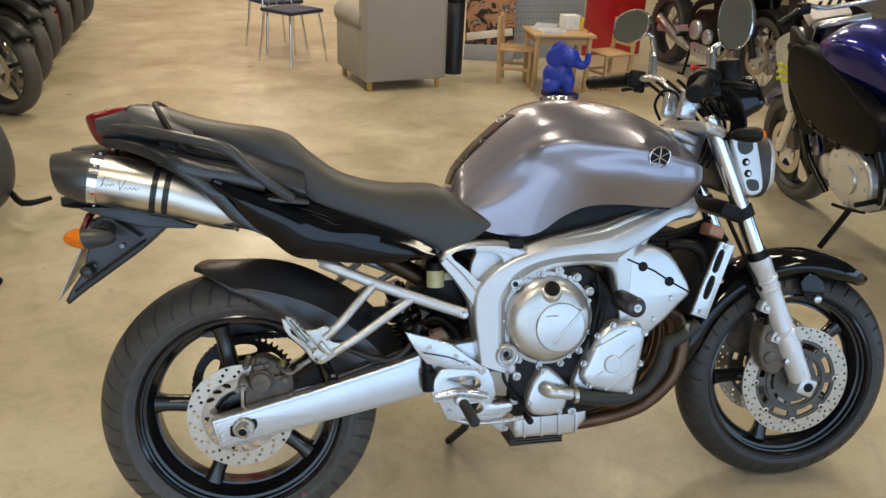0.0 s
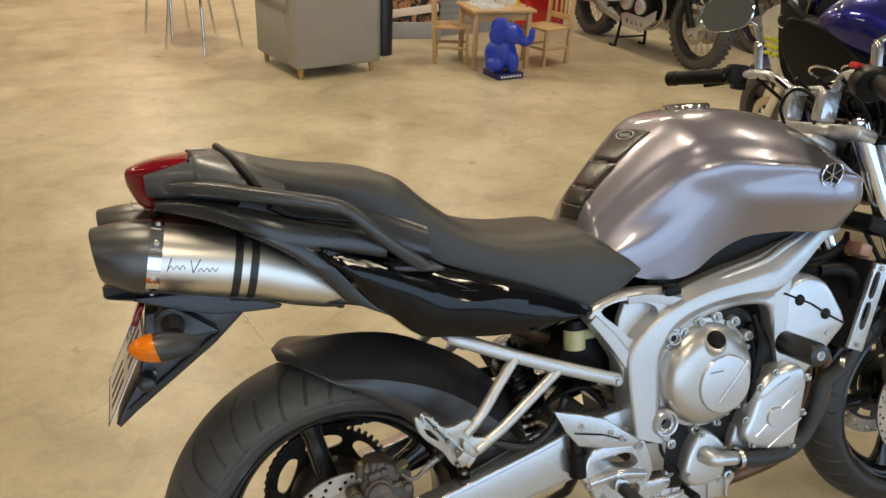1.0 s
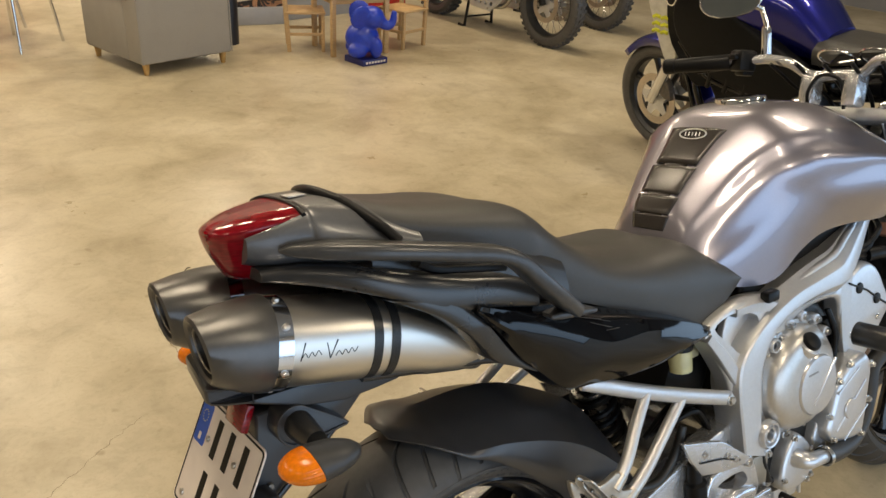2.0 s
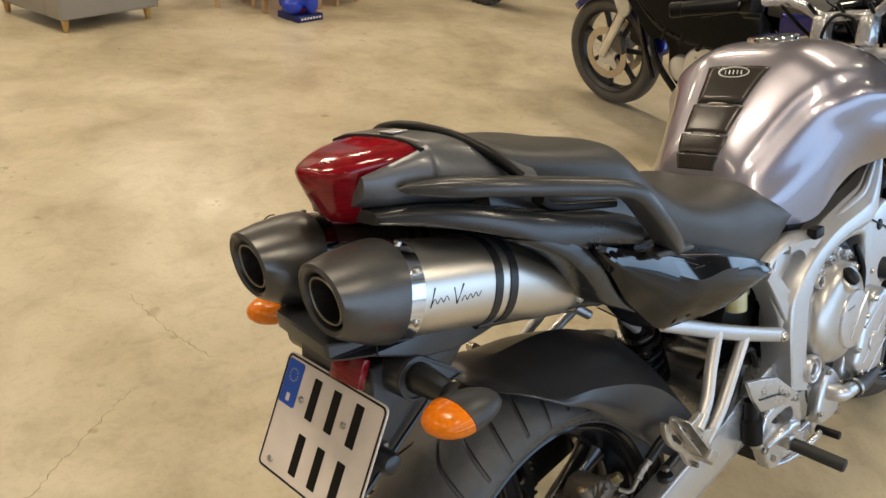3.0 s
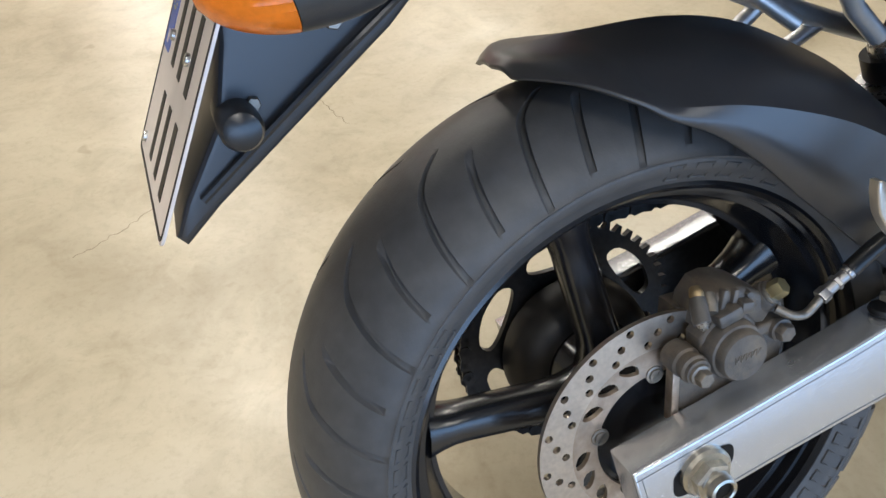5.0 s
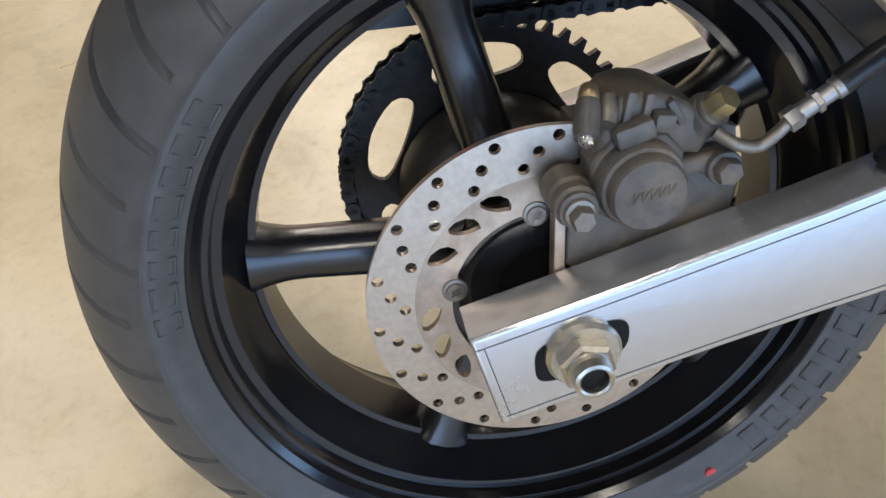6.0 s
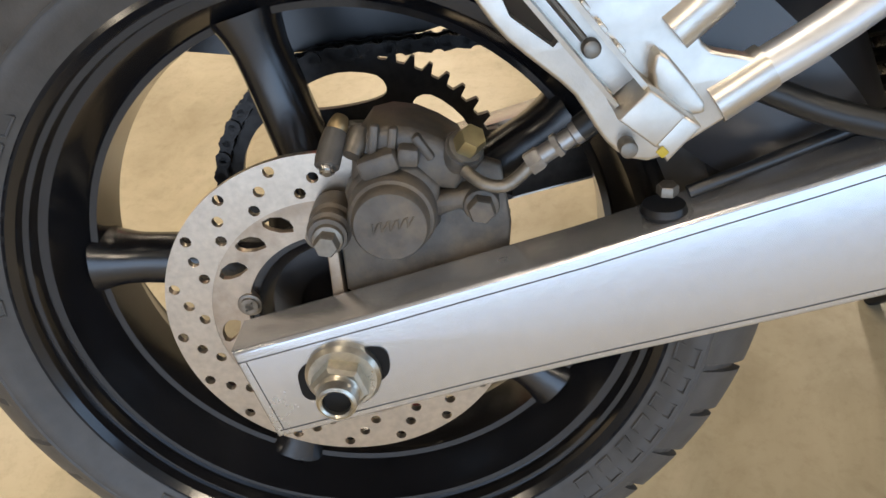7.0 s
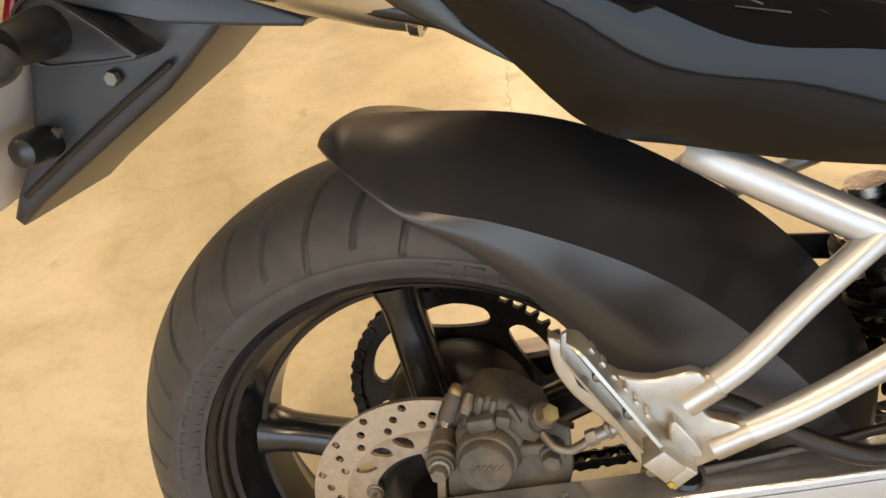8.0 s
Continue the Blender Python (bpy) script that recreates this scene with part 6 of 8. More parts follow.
    bm = tube(B(), [(0.156, -0.135, 0.469), (0.19, -0.137, 0.49), (0.23, -0.14, 0.494), (0.29, -0.15, 0.47), (0.34, -0.15, 0.46), (0.385, -0.15, 0.49), (0.41, -0.15, 0.54)], 0.0078, 14, 6); part("brake_hose", bm, surface("brake_hose_rubber", (0.015, 0.015, 0.015), 0.4), moto, "black rear brake hose")
    # bracket that hangs the caliper from the swingarm
    out = [(0.004, 0.36), (0.006, 0.41), (0.02, 0.43), (0.1, 0.445), (0.112, 0.44), (0.116, 0.4), (0.112, 0.37), (0.06, 0.36), (0.02, 0.35)]
    part("caliper_bracket", slab(B(), out, -0.107, -0.1, 0.002), CALIPER, c)
    part("bracket_strip", slab(B(), [(-0.006, 0.35), (0.002, 0.35), (0.004, 0.412), (-0.003, 0.412)], -0.1105, -0.1, 0.001), CARRIER, c)
    # hugger screw on the arm
    bm = lathe(B(), [(0, -0.0), (0.0125, 0.0), (0.014, -0.004), (0.011, -0.008), (0, -0.008)], (0, 0, 0), 24)
    for q in bm.verts:
        q.co = pose(0.205, -0.132, 0.417, 90, 0, 0) @ q.co
    lug = part("hugger_lug", bm, PLASTIC, moto)
    bm = hexa(B(), (0.207, -0.131, 0.423), (0, -0.1, 1), 0.006, 0.0065); part("lug_bolt", bm, DUSTY, lug)
    bm = tube(B(), [(0.22, -0.128, 0.421), (0.3, -0.125, 0.447), (0.38, -0.12, 0.474)], 0.0042, 10, 4); part("hugger_strip", bm, PLASTIC, lug)


rear_brake()


def middle():
    """Shock, spring, fluid reservoir, battery box and cables between seat and swingarm."""
    top, foot = Vector((0.37, 0.05, 0.603)), Vector((0.44, 0.05, 0.4))
    d = (foot - top).normalized(); u = Vector((0, 1, 0)); v = d.cross(u)
    s = part("shock_absorber", cyl(B(), top, foot, 0.019), STEEL, moto, "rear shock absorber, spring blackened to sink into the shade")
    part("spring_seat", rod(B(), top + d * 0.012, d, 0.03, 0.028, 24, 0.005), INK, s)
    part("preload_ring", rod(B(), top + d * 0.043, d, 0.01, 0.036, 32, 0.003), STEEL, s, "bright preload ring")
    part("spring_seat", rod(B(), top + d * 0.056, d, 0.013, 0.043, 28, 0.005), INK, s)
    a, b_ = top + d * 0.078, top + d * 0.205
    pts = []
    for k in range(97):
        q = 2 * PI * k / 17
        pts.append(a.lerp(b_, k / 96) + 0.037 * (math.cos(q) * u + math.sin(q) * v))
    # coils coloured black so that they sink into the shade beside the hugger
    part("spring", tube(B(), pts, 0.0065, 8), INK, s)
    bm = rod(B(), (0.454, -0.112, 0.62), (0, 0, 1), 0.042, 0.021, 22, 0.004)
    r = part("fluid_reservoir", bm, surface("brake_fluid_cup", (0.6, 0.56, 0.3), 0.25, 0, 0.1, 30), moto, "yellowed brake fluid reservoir")
    bm = rod(B(), (0.454, -0.112, 0.66), (0, 0, 1), 0.02, 0.023, 22, 0.003); part("reservoir_cap", bm, INK, r)
    bm = B(); box(bm, (0.487, -0.112, 0.643), (0.03, 0.008, 0.02), 0.003); part("reservoir_lug", bm, surface("cup_lug", (0.55, 0.52, 0.34), 0.4), r)
    bm = B(); box(bm, (0.487, 0, 0.612), (0.12, 0.22, 0.15), 0.02, (0, 25, 0)); part("battery_box", bm, INK, moto)
    out = [(0.6, 0.68), (0.68, 0.71), (0.78, 0.725), (0.9, 0.755), (1.04, 0.775), (1.06, 0.83), (0.95, 0.86), (0.75, 0.85), (0.62, 0.79)]
    part("airbox", slab(slab(B(), out, -0.125, 0, 0.012), out, 0.125, 0, 0.012), INK, moto, "black airbox under the tank")
    bm = B(); box(bm, (0.3, 0, 0.775), (0.36, 0.2, 0.12), 0.02, (0, 12, 0)); part("under_tray", bm, PLASTIC, moto)
    for k in range(5):
        y = -0.12 + 0.012 * k
        bm = tube(B(), [(0.4, y, 0.53 - 0.01 * k), (0.45, y - 0.02, 0.55), (0.49, y - 0.01, 0.52), (0.53, y, 0.46 + 0.01 * k)], 0.005, 8, 4); part("cable", bm, INK, moto)
    for s_ in (-1, 1):
        bm = tube(B(), [(0.165, s_ * 0.085, 0.715), (0.21, s_ * 0.06, 0.672), (0.25, s_ * 0.05, 0.64)], 0.009, 10); part("cross_stay", bm, SILVER, moto)
    # chain guard and side stand on the far side
    out = [(-0.164, 0.494), (-0.15, 0.48), (-0.094, 0.47), (-0.03, 0.468), (0.06, 0.475), (0.1, 0.484), (0.3, 0.5), (0.45, 0.5), (0.45, 0.53), (0.3, 0.525), (0.1, 0.52), (0.0, 0.515), (-0.1, 0.51), (-0.155, 0.502)]
    part("chain_guard", slab(B(), out, 0.112, 0.106, 0.002), PLASTIC, moto, "black chain guard")
    part("side_stand", tube(B(), [(0.62, 0.12, 0.28), (0.585, 0.185, 0.14), (0.55, 0.25, 0.075)], 0.012, 12), BLACK, moto, "black side stand")
    # centre plug on the tank strap
    bm = B(); box(bm, (0.635, -0.168, 0.722), (0.034, 0.02, 0.02), 0.004); part("tank_clip", bm, INK, moto)


middle()


# ---- front end, turned slightly to its right ----
HEAD = Vector((1.157, 0, 0.99))
DOWN = Vector((0.293, 0, -0.685)).normalized()
STEER = Matrix.Translation(HEAD) @ Matrix.Rotation(radians(-4), 4, -DOWN) @ Matrix.Translation(-HEAD)


def fpart(name, bm, mat, parent=None, label="", sharp=38, solid=0.0):
    bmesh.ops.transform(bm, matrix=STEER, verts=bm.verts)
    return part(name, bm, mat, parent or moto, label, sharp, solid)


CARR = surface("dusty_grey_carrier", (0.085, 0.083, 0.08), 0.42, 0.35, 0.15, 80, 0.1, 500, dirt=(0.16, 0.14, 0.11), dscale=30, damt=0.5)


def front_wheel():
    w = fpart("front_wheel", rim(FAXLE, 0.232, 0.052, 0.198), BLACK, None, "satin black five-spoke front wheel")
    fpart("tyre", tyre(FAXLE, FR, 0.061, 0.229, 36), FRUBBER, w, "black front road tyre")
    for k in range(5):
        fpart("spoke", spoke(FAXLE, radians(38 + 72 * k), 0.04, 0.2, 0.04, 0.034, 0, 0, 0.03), BLACK, w)
    fpart("hub", lathe(B(), [(0, -0.06), (0.03, -0.06), (0.04, -0.05), (0.045, 0), (0.04, 0.05), (0.03, 0.06), (0, 0.06)], FAXLE, 32), BLACK, w)
    for s in (-1, 1):
        bm = B()
        n = 20
        for q in range(n):
            a0, a1 = 2 * PI * q / n, 2 * PI * (q + 1) / n
            ro, ri = 0.15, 0.114
            o = [(FAXLE.x + ro * math.cos(a0 + (a1 - a0) * k / 5), FAXLE.z + ro * math.sin(a0 + (a1 - a0) * k / 5)) for k in range(6)]
            o += [(FAXLE.x + ri * math.cos(a1 + (a0 - a1) * k / 5), FAXLE.z + ri * math.sin(a1 + (a0 - a1) * k / 5)) for k in range(6)]
            hs = [ring2(FAXLE.x + (ri + (ro - ri) * fr) * math.cos(a0 + (a1 - a0) * fa), FAXLE.z + (ri + (ro - ri) * fr) * math.sin(a0 + (a1 - a0) * fa), 0.0036, 8) for fr, fa in ((0.22, 0.2), (0.55, 0.5), (0.82, 0.8), (0.8, 0.25))]
            slab(bm, o, s * 0.078, s * 0.073, 0, hs)
        d = fpart("brake_disc", bm, DISC, w, "drilled front brake disc")
        def arc(r0, r1, a0, a1, m=5):
            out = [(r0, a0 + (a1 - a0) * k / m) for k in range(m + 1)] + [(r1, a1 + (a0 - a1) * k / m) for k in range(m + 1)]
            return [(FAXLE.x + r * math.cos(a), FAXLE.z + r * math.sin(a)) for r, a in out]
        win = [arc(0.088, 0.105, 2 * PI * (k + 0.17) / 8, 2 * PI * (k + 0.83) / 8) for k in range(8)]
        win += [arc(0.061, 0.07, 2 * PI * (k + 0.12) / 7, 2 * PI * (k + 0.88) / 7) for k in range(7)]
        bm = slab(B(), ring2(FAXLE.x, FAXLE.z, 0.1135, 64), s * 0.077, s * 0.07, 0.001, win)
        fpart("disc_carrier", bm, CARR, w, "dusty dark grey disc carrier")
        fpart("carrier_ring", lathe(B(), [(0.074, 0), (0.075, -0.004), (0.083, -0.004), (0.084, 0)] if s < 0 else [(0.074, 0), (0.075, 0.004), (0.083, 0.004), (0.084, 0)], FAXLE + Vector((0, s * 0.0765, 0)), 48), CARR, w)
        for k in range(8):
            a = 2 * PI * k / 8
            fpart("disc_button", rod(B(), FAXLE + Vector((0.113 * math.cos(a), s * 0.076, 0.113 * math.sin(a))), (0, s, 0), 0.005, 0.0085, 18, 0.0015), DISC, w)
            # thin black disc on the button stands for its shaded bore
            fpart("bore_shade", rod(B(), FAXLE + Vector((0.113 * math.cos(a), s * 0.0808, 0.113 * math.sin(a))), (0, s, 0), 0.0006, 0.004, 12), INK, w)
    return w


front_wheel()


FORKW = surface("pale_fork_paint", (0.68, 0.69, 0.72), 0.36, 0.35, 0.04, 120, 0.03, 900)


def fork():
    for s in (-1, 1):
        y = 0.108 * s
        top = HEAD + Vector((0, y, 0)) - DOWN * 0.012
        mid = Vector((1.305, y, 0.643))
        low = Vector((1.441, y, 0.322))
        f = fpart("fork_tube", tube(B(), [top, mid], 0.0215, 24), CHROME, None, "chromed fork tube")
        l = fpart("fork_leg", tube(B(), [mid - DOWN * 0.012, mid + DOWN * 0.02, mid + DOWN * 0.022, mid + DOWN * 0.1, mid + DOWN * 0.21, mid + DOWN * 0.215, low], [0.0285, 0.0285, 0.0275, 0.0272, 0.0285, 0.03, 0.0285], 24), FORKW, None, "pale silver fork leg")
        fpart("dust_seal", tube(B(), [mid - DOWN * 0.032, mid - DOWN * 0.012], [0.0255, 0.029], 24), INK, l)
        bm = B(); box(bm, (1.447, y + s * 0.004, 0.306), (0.05, 0.052, 0.05), 0.009, (0, 23, 0)); fpart("axle_clamp", bm, SILVER, l)
        fpart("axle_end", rod(B(), (1.448, y + s * 0.027, 0.306), (0, s, 0), 0.006, 0.013, 20, 0.002), INK, l)
        for q_, w_ in ((0.045, 0.0305), (0.07, 0.0298), (0.2, 0.0315)):
            fpart("leg_band", tube(B(), [mid + DOWN * (q_ - 0.004), mid + DOWN * q_, mid + DOWN * (q_ + 0.008), mid + DOWN * (q_ + 0.012)], [0.027, w_, w_, 0.027], 24), FORKW, l)
        for q_ in (0.13, 0.22):
            bp = mid + DOWN * q_ + Vector((-0.03, 0, 0))
            bm = B(); box(bm, bp, (0.03, 0.03, 0.03), 0.006, (0, 23, 0)); fpart("caliper_lug", bm, FORKW, l)
            fpart("lug_bolt", hexa(B(), bp + Vector((-0.002, s * 0.014, 0)), (0, s, 0), 0.008, 0.008), STEEL, l)
        # caliper behind the leg
        out = [(1.33, 0.47), (1.318, 0.41), (1.33, 0.36), (1.365, 0.335), (1.395, 0.36), (1.4, 0.42), (1.385, 0.465), (1.36, 0.48)]
        c = fpart("front_caliper", slab(B(), soft2(out, 2), s * 0.112, s * 0.06, 0.01), CALIPER, None, "grey front brake caliper")
        for x, z in ((1.35, 0.44), (1.35, 0.385)):
            fpart("piston_cap", rod(B(), (x, s * 0.108, z), (0, s, 0), 0.01, 0.017, 20, 0.003), CALIPER, c)
        for x, z in ((1.385, 0.44), (1.395, 0.375)):
            bm = B(); rod(bm, (x, s * 0.1, z), (0, s, 0), 0.028, 0.011, 16, 0.002); fpart("caliper_bolt", bm, STEEL, c)
        fpart("brake_hose", tube(B(), [(1.34, s * 0.1, 0.46), (1.33, s * 0.115, 0.54), (1.29, s * 0.115, 0.6), (1.26, s * 0.09, 0.68), (1.22, s * 0.06, 0.78)], 0.0055, 10, 5), INK, None, "front brake hose")
        fpart("tube_collar", tube(B(), [top + DOWN * 0.235, top + DOWN * 0.262], 0.027, 20), INK, f)
    # yokes
    bm = B()
    box(bm, HEAD + Vector((0.0, 0, -0.012)), (0.06, 0.27, 0.03), 0.012, (0, 22, 0), 3)
    box(bm, HEAD + Vector((-0.045, 0, -0.03)), (0.08, 0.12, 0.028), 0.012, (0, 22, 0), 3)
    yk = fpart("top_yoke", bm, SILVER, None, "silver cast top yoke")
    for s in (-1, 1):
        fpart("fork_cap", rod(B(), HEAD + Vector((0, 0.108 * s, 0)) - DOWN * 0.012, -DOWN, 0.012, 0.0165, 20, 0.003), CHROME, yk)
        bm = B(); box(bm, (1.118, 0.052 * s, 1.04), (0.045, 0.036, 0.075), 0.01, (0, 12, 0)); r = fpart("bar_riser", bm, ALLOY, yk, "silver handlebar riser")
    bm = B(); box(bm, HEAD + DOWN * 0.235 + Vector((-0.03, 0, 0)), (0.075, 0.26, 0.04), 0.012, (0, 22, 0)); fpart("lower_yoke", bm, INK, None, "black lower yoke")


fork()


def bars():
    left = [(1.128, 0.0, 1.07), (1.128, 0.06, 1.072), (1.118, 0.1, 1.1), (1.112, 0.15, 1.113), (1.095, 0.2, 1.114), (1.03, 0.37, 1.114)]
    right = [(1.128, 0.0, 1.07), (1.126, -0.06, 1.072), (1.11, -0.1, 1.098), (1.098, -0.15, 1.1), (1.08, -0.2, 1.09), (0.965, -0.362, 1.055)]
    pts = list(reversed(right)) + left[1:]
    hb = part("handlebar", tube(B(), pts, 0.0112, 16, 5), ALLOY, moto, "silver tubular handlebar")
    for s, line in ((1, left), (-1, right)):
        p0, p1 = Vector(line[4]), Vector(line[5])
        d = (p1 - p0).normalized()
        a, b_ = p0.lerp(p1, 0.2), p1
        part("grip", tube(B(), [a, a + d * 0.004, b_ - d * 0.012, b_ - d * 0.01, b_ + d * 0.014, b_ + d * 0.018], [0.0165, 0.019, 0.0175, 0.0195, 0.0195, 0.016], 20), INK, hb, "black rubber grip")
        c = p0.lerp(p1, 0.05)
        bm = B(); box(bm, c, (0.046, 0.05, 0.05), 0.008, (0, 10, -20 * s)); box(bm, c + Vector((-0.022, s * 0.005, 0.012)), (0.02, 0.026, 0.014), 0.004, (0, 10, -20 * s)); box(bm, c + Vector((0.01, s * 0.004, -0.026)), (0.03, 0.036, 0.02), 0.005, (0, 10, -20 * s)); part("switch_block", bm, INK, hb, "black switch block")
        if s < 0:
            part("throttle_housing", rod(B(), c + Vector((0.01, 0.03, 0)), d, 0.06, 0.033, 26, 0.008), INK, hb, "round black throttle housing")
        part("lever", tube(B(), [c + Vector((0.03, s * -0.005, -0.004)), c + Vector((0.055, s * 0.03, -0.01)), c + Vector((0.045, s * 0.1, -0.018)), c + Vector((0.025, s * 0.15, -0.022))], [0.008, 0.0075, 0.006, 0.006], 12, 4), INK, hb, "black hand lever")
        # mirror on its stalk
        q = Vector((1.118, 0.164, 1.125)) if s > 0 else Vector((1.09, -0.194, 1.1))
        mc = Vector((1.085, 0.235, 1.262)) if s > 0 else Vector((1.1, -0.275, 1.212))
        k_ = mc + Vector((0.03, -s * 0.055, -0.03))
        st = part("mirror_stalk", tube(B(), [q, q + Vector((0.002, 0, 0.058)), q + Vector((0.004, 0, 0.062)), q.lerp(k_, 0.75) + Vector((0.006, 0, 0.02)), k_, mc + Vector((0.02, 0, -0.01))], [0.011, 0.011, 0.0062, 0.006, 0.006, 0.006], 14, 4), CHROME, moto, "chromed mirror stalk")
        n = Vector((-1, -0.3, 0.12) if s > 0 else (-0.9, -0.4, 0.0)).normalized()
        u = Vector((0, 0, 1)).cross(n).normalized(); v = n.cross(u)
        mw, mh = (0.075, 0.046) if s > 0 else (0.045, 0.062)
        def mr(d_, k):
            return [mc + n * d_ + u * mw * k * math.copysign(abs(math.cos(2 * PI * j / 36)) ** 0.85, math.cos(2 * PI * j / 36)) + v * mh * k * math.copysign(abs(math.sin(2 * PI * j / 36)) ** 0.85, math.sin(2 * PI * j / 36)) for j in range(36)]
        ms = part("mirror", grid(B(), [mr(-0.034, 0.3), mr(-0.028, 0.6), mr(-0.012, 0.92), mr(0.002, 1.0), mr(0.004, 0.97), mr(0.003, 0.93), mr(0.0, 0.92)]), CHROME, moto, "chromed rear-view mirror")
        part("mirror_glass", grid(B(), [mr(0.001, 0.925), mr(0.002, 0.924)]), surface("mirror_silver", (0.3, 0.33, 0.32), 0.02, 1.0, 0.01), ms)
    bm = rod(B(), (1.15, -0.17, 1.09), (-0.1, -0.1, 1), 0.05, 0.028, 24, 0.006); rs = part("brake_reservoir", bm, INK, moto, "black brake reservoir")
    bm = B(); box(bm, (1.07, -0.17, 1.118), (0.03, 0.022, 0.012), 0.004, (10, 15, 0)); part("red_tag", bm, surface("red_cloth", (0.6, 0.03, 0.03), 0.7), rs, "red tag")
    # clocks
    bm = B(); box(bm, (1.25, 0, 1.05), (0.1, 0.2, 0.09), 0.028, (0, -28, 0), 4); ck = fpart("instrument_panel", bm, GLOSSY, None, "black instrument panel")
    bm = B(); box(bm, (1.232, 0.0, 1.094), (0.05, 0.15, 0.006), 0.002, (0, -28, 0)); fpart("instrument_glass", bm, GLOSSY, ck)
    ax = Vector((-0.55, -0.1, 0.83)).normalized()
    pod = Vector((1.285, -0.035, 1.02))
    fpart("clock_pod", tube(B(), [pod, pod + ax * 0.012, pod + ax * 0.04, pod + ax * 0.062, pod + ax * 0.07], [0.02, 0.038, 0.05, 0.052, 0.049], 28), GLOSSY, ck, "round glossy clock housing")
    fpart("pod_bezel", tube(B(), [pod + ax * 0.066, pod + ax * 0.074, pod + ax * 0.074, pod + ax * 0.07], [0.053, 0.052, 0.046, 0.045], 28), CHROME, ck)
    for y in (-0.05, 0.05):
        ring_ = [(1.205 - 0.03 * math.cos(2 * PI * k / 24), y + 0.042 * math.sin(2 * PI * k / 24), 1.1 + 0.022 * math.cos(2 * PI * k / 24)) for k in range(25)]
        fpart("clock_bezel", tube(B(), ring_, 0.003, 8), CHROME, ck)
    for k in range(4):
        fpart("wiring", tube(B(), [(1.13, -0.16 + 0.02 * k, 1.09), (1.19, -0.15 + 0.025 * k, 1.06), (1.235, -0.12 + 0.02 * k, 0.99), (1.22, -0.1 + 0.02 * k, 0.92)], 0.006, 8, 5), INK, ck)
    for k in range(5):
        y = -0.06 + 0.03 * k
        fpart("cable", tube(B(), [(1.08, y * 2.2, 1.1), (1.14, y * 2, 1.05), (1.2, y * 1.5, 0.98), (1.17, y, 0.88)], 0.0045, 8, 5), INK, hb)
    fpart("cable_loop", tube(B(), [(1.08, 0.03, 1.0), (1.06, 0.02, 1.04), (1.075, 0.0, 1.075), (1.1, -0.03, 1.06), (1.1, -0.04, 1.0)], 0.004, 8, 5), INK, hb)


bars()


def headlight():
    c = Vector((1.262, 0, 0.885))
    def ring(x, w, h, dz=0.0):
        return [c + Vector((x, w * math.copysign(abs(math.cos(2 * PI * k / 40)) ** 0.7, math.cos(2 * PI * k / 40)), dz + h * math.copysign(abs(math.sin(2 * PI * k / 40)) ** 0.7, math.sin(2 * PI * k / 40)))) for k in range(40)]
    b_ = fpart("headlight", grid(B(), [ring(-0.06, 0.05, 0.04), ring(-0.045, 0.085, 0.065), ring(0.0, 0.112, 0.082), ring(0.04, 0.12, 0.088), ring(0.05, 0.12, 0.088)]), GREYPLASTIC, None, "twin headlight in a grey shell")
    fpart("headlight_lens", grid(B(), [ring(0.05, 0.119, 0.087), ring(0.065, 0.112, 0.08), ring(0.078, 0.09, 0.06), ring(0.084, 0.05, 0.03)]), CLEAR, b_, "clear headlight lens")
    for s in (-1, 1):
        out = [(1.198, 0.962), (1.225, 0.973), (1.255, 0.968), (1.268, 0.93), (1.285, 0.85), (1.278, 0.822), (1.245, 0.82), (1.225, 0.87), (1.205, 0.925)]
        br = fpart("headlight_bracket", slab(B(), soft2(out, 3), s * 0.135, s * 0.118, 0.005), SILVER, None, "silver headlight bracket")
        fpart("bracket_recess", slab(B(), soft2([(1.214, 0.955), (1.245, 0.956), (1.252, 0.93), (1.232, 0.918), (1.214, 0.93)], 3), s * 0.1366, s * 0.13, 0.001), GREYPLASTIC, br)
        fpart("bracket_recess", slab(B(), soft2([(1.24, 0.855), (1.268, 0.855), (1.274, 0.832), (1.25, 0.83)], 3), s * 0.1366, s * 0.13, 0.001), GREYPLASTIC, br)
        for x, z in ((1.236, 0.9), (1.243, 0.872)):
            fpart("bracket_bolt", rod(B(), (x, s * 0.134, z), (0, s, 0), 0.0045, 0.0095, 20, 0.002), INK, br)
            fpart("bolt_head", hexa(B(), (x, s * 0.138, z), (0, s, 0), 0.004, 0.0052), STEEL, br)
        i = fpart("front_indicator_stalk", tube(B(), [(1.2, s * 0.12, 0.965), (1.2, s * 0.18, 0.968)], 0.011, 12), INK, None, "black front indicator stalk")
        c0 = Vector((1.205, s * 0.215, 0.97))
        def egg(x0, x1):
            rings = []
            for k in range(9):
                x = x0 + (x1 - x0) * k / 8
                r = max(0.04, math.sqrt(max(0.0, 1 - (x / (0.03 if x > 0 else 0.055)) ** 2)))
                rings.append([c0 + Vector((x, 0.03 * r * math.cos(2 * PI * q / 20), 0.019 * r * math.sin(2 * PI * q / 20))) for q in range(20)])
            return grid(B(), rings)
        fpart("indicator_body", egg(-0.054, 0.012), INK, i)
        fpart("indicator_lens", egg(0.0125, 0.0295), AMBER, i, "amber indicator lens")


headlight()


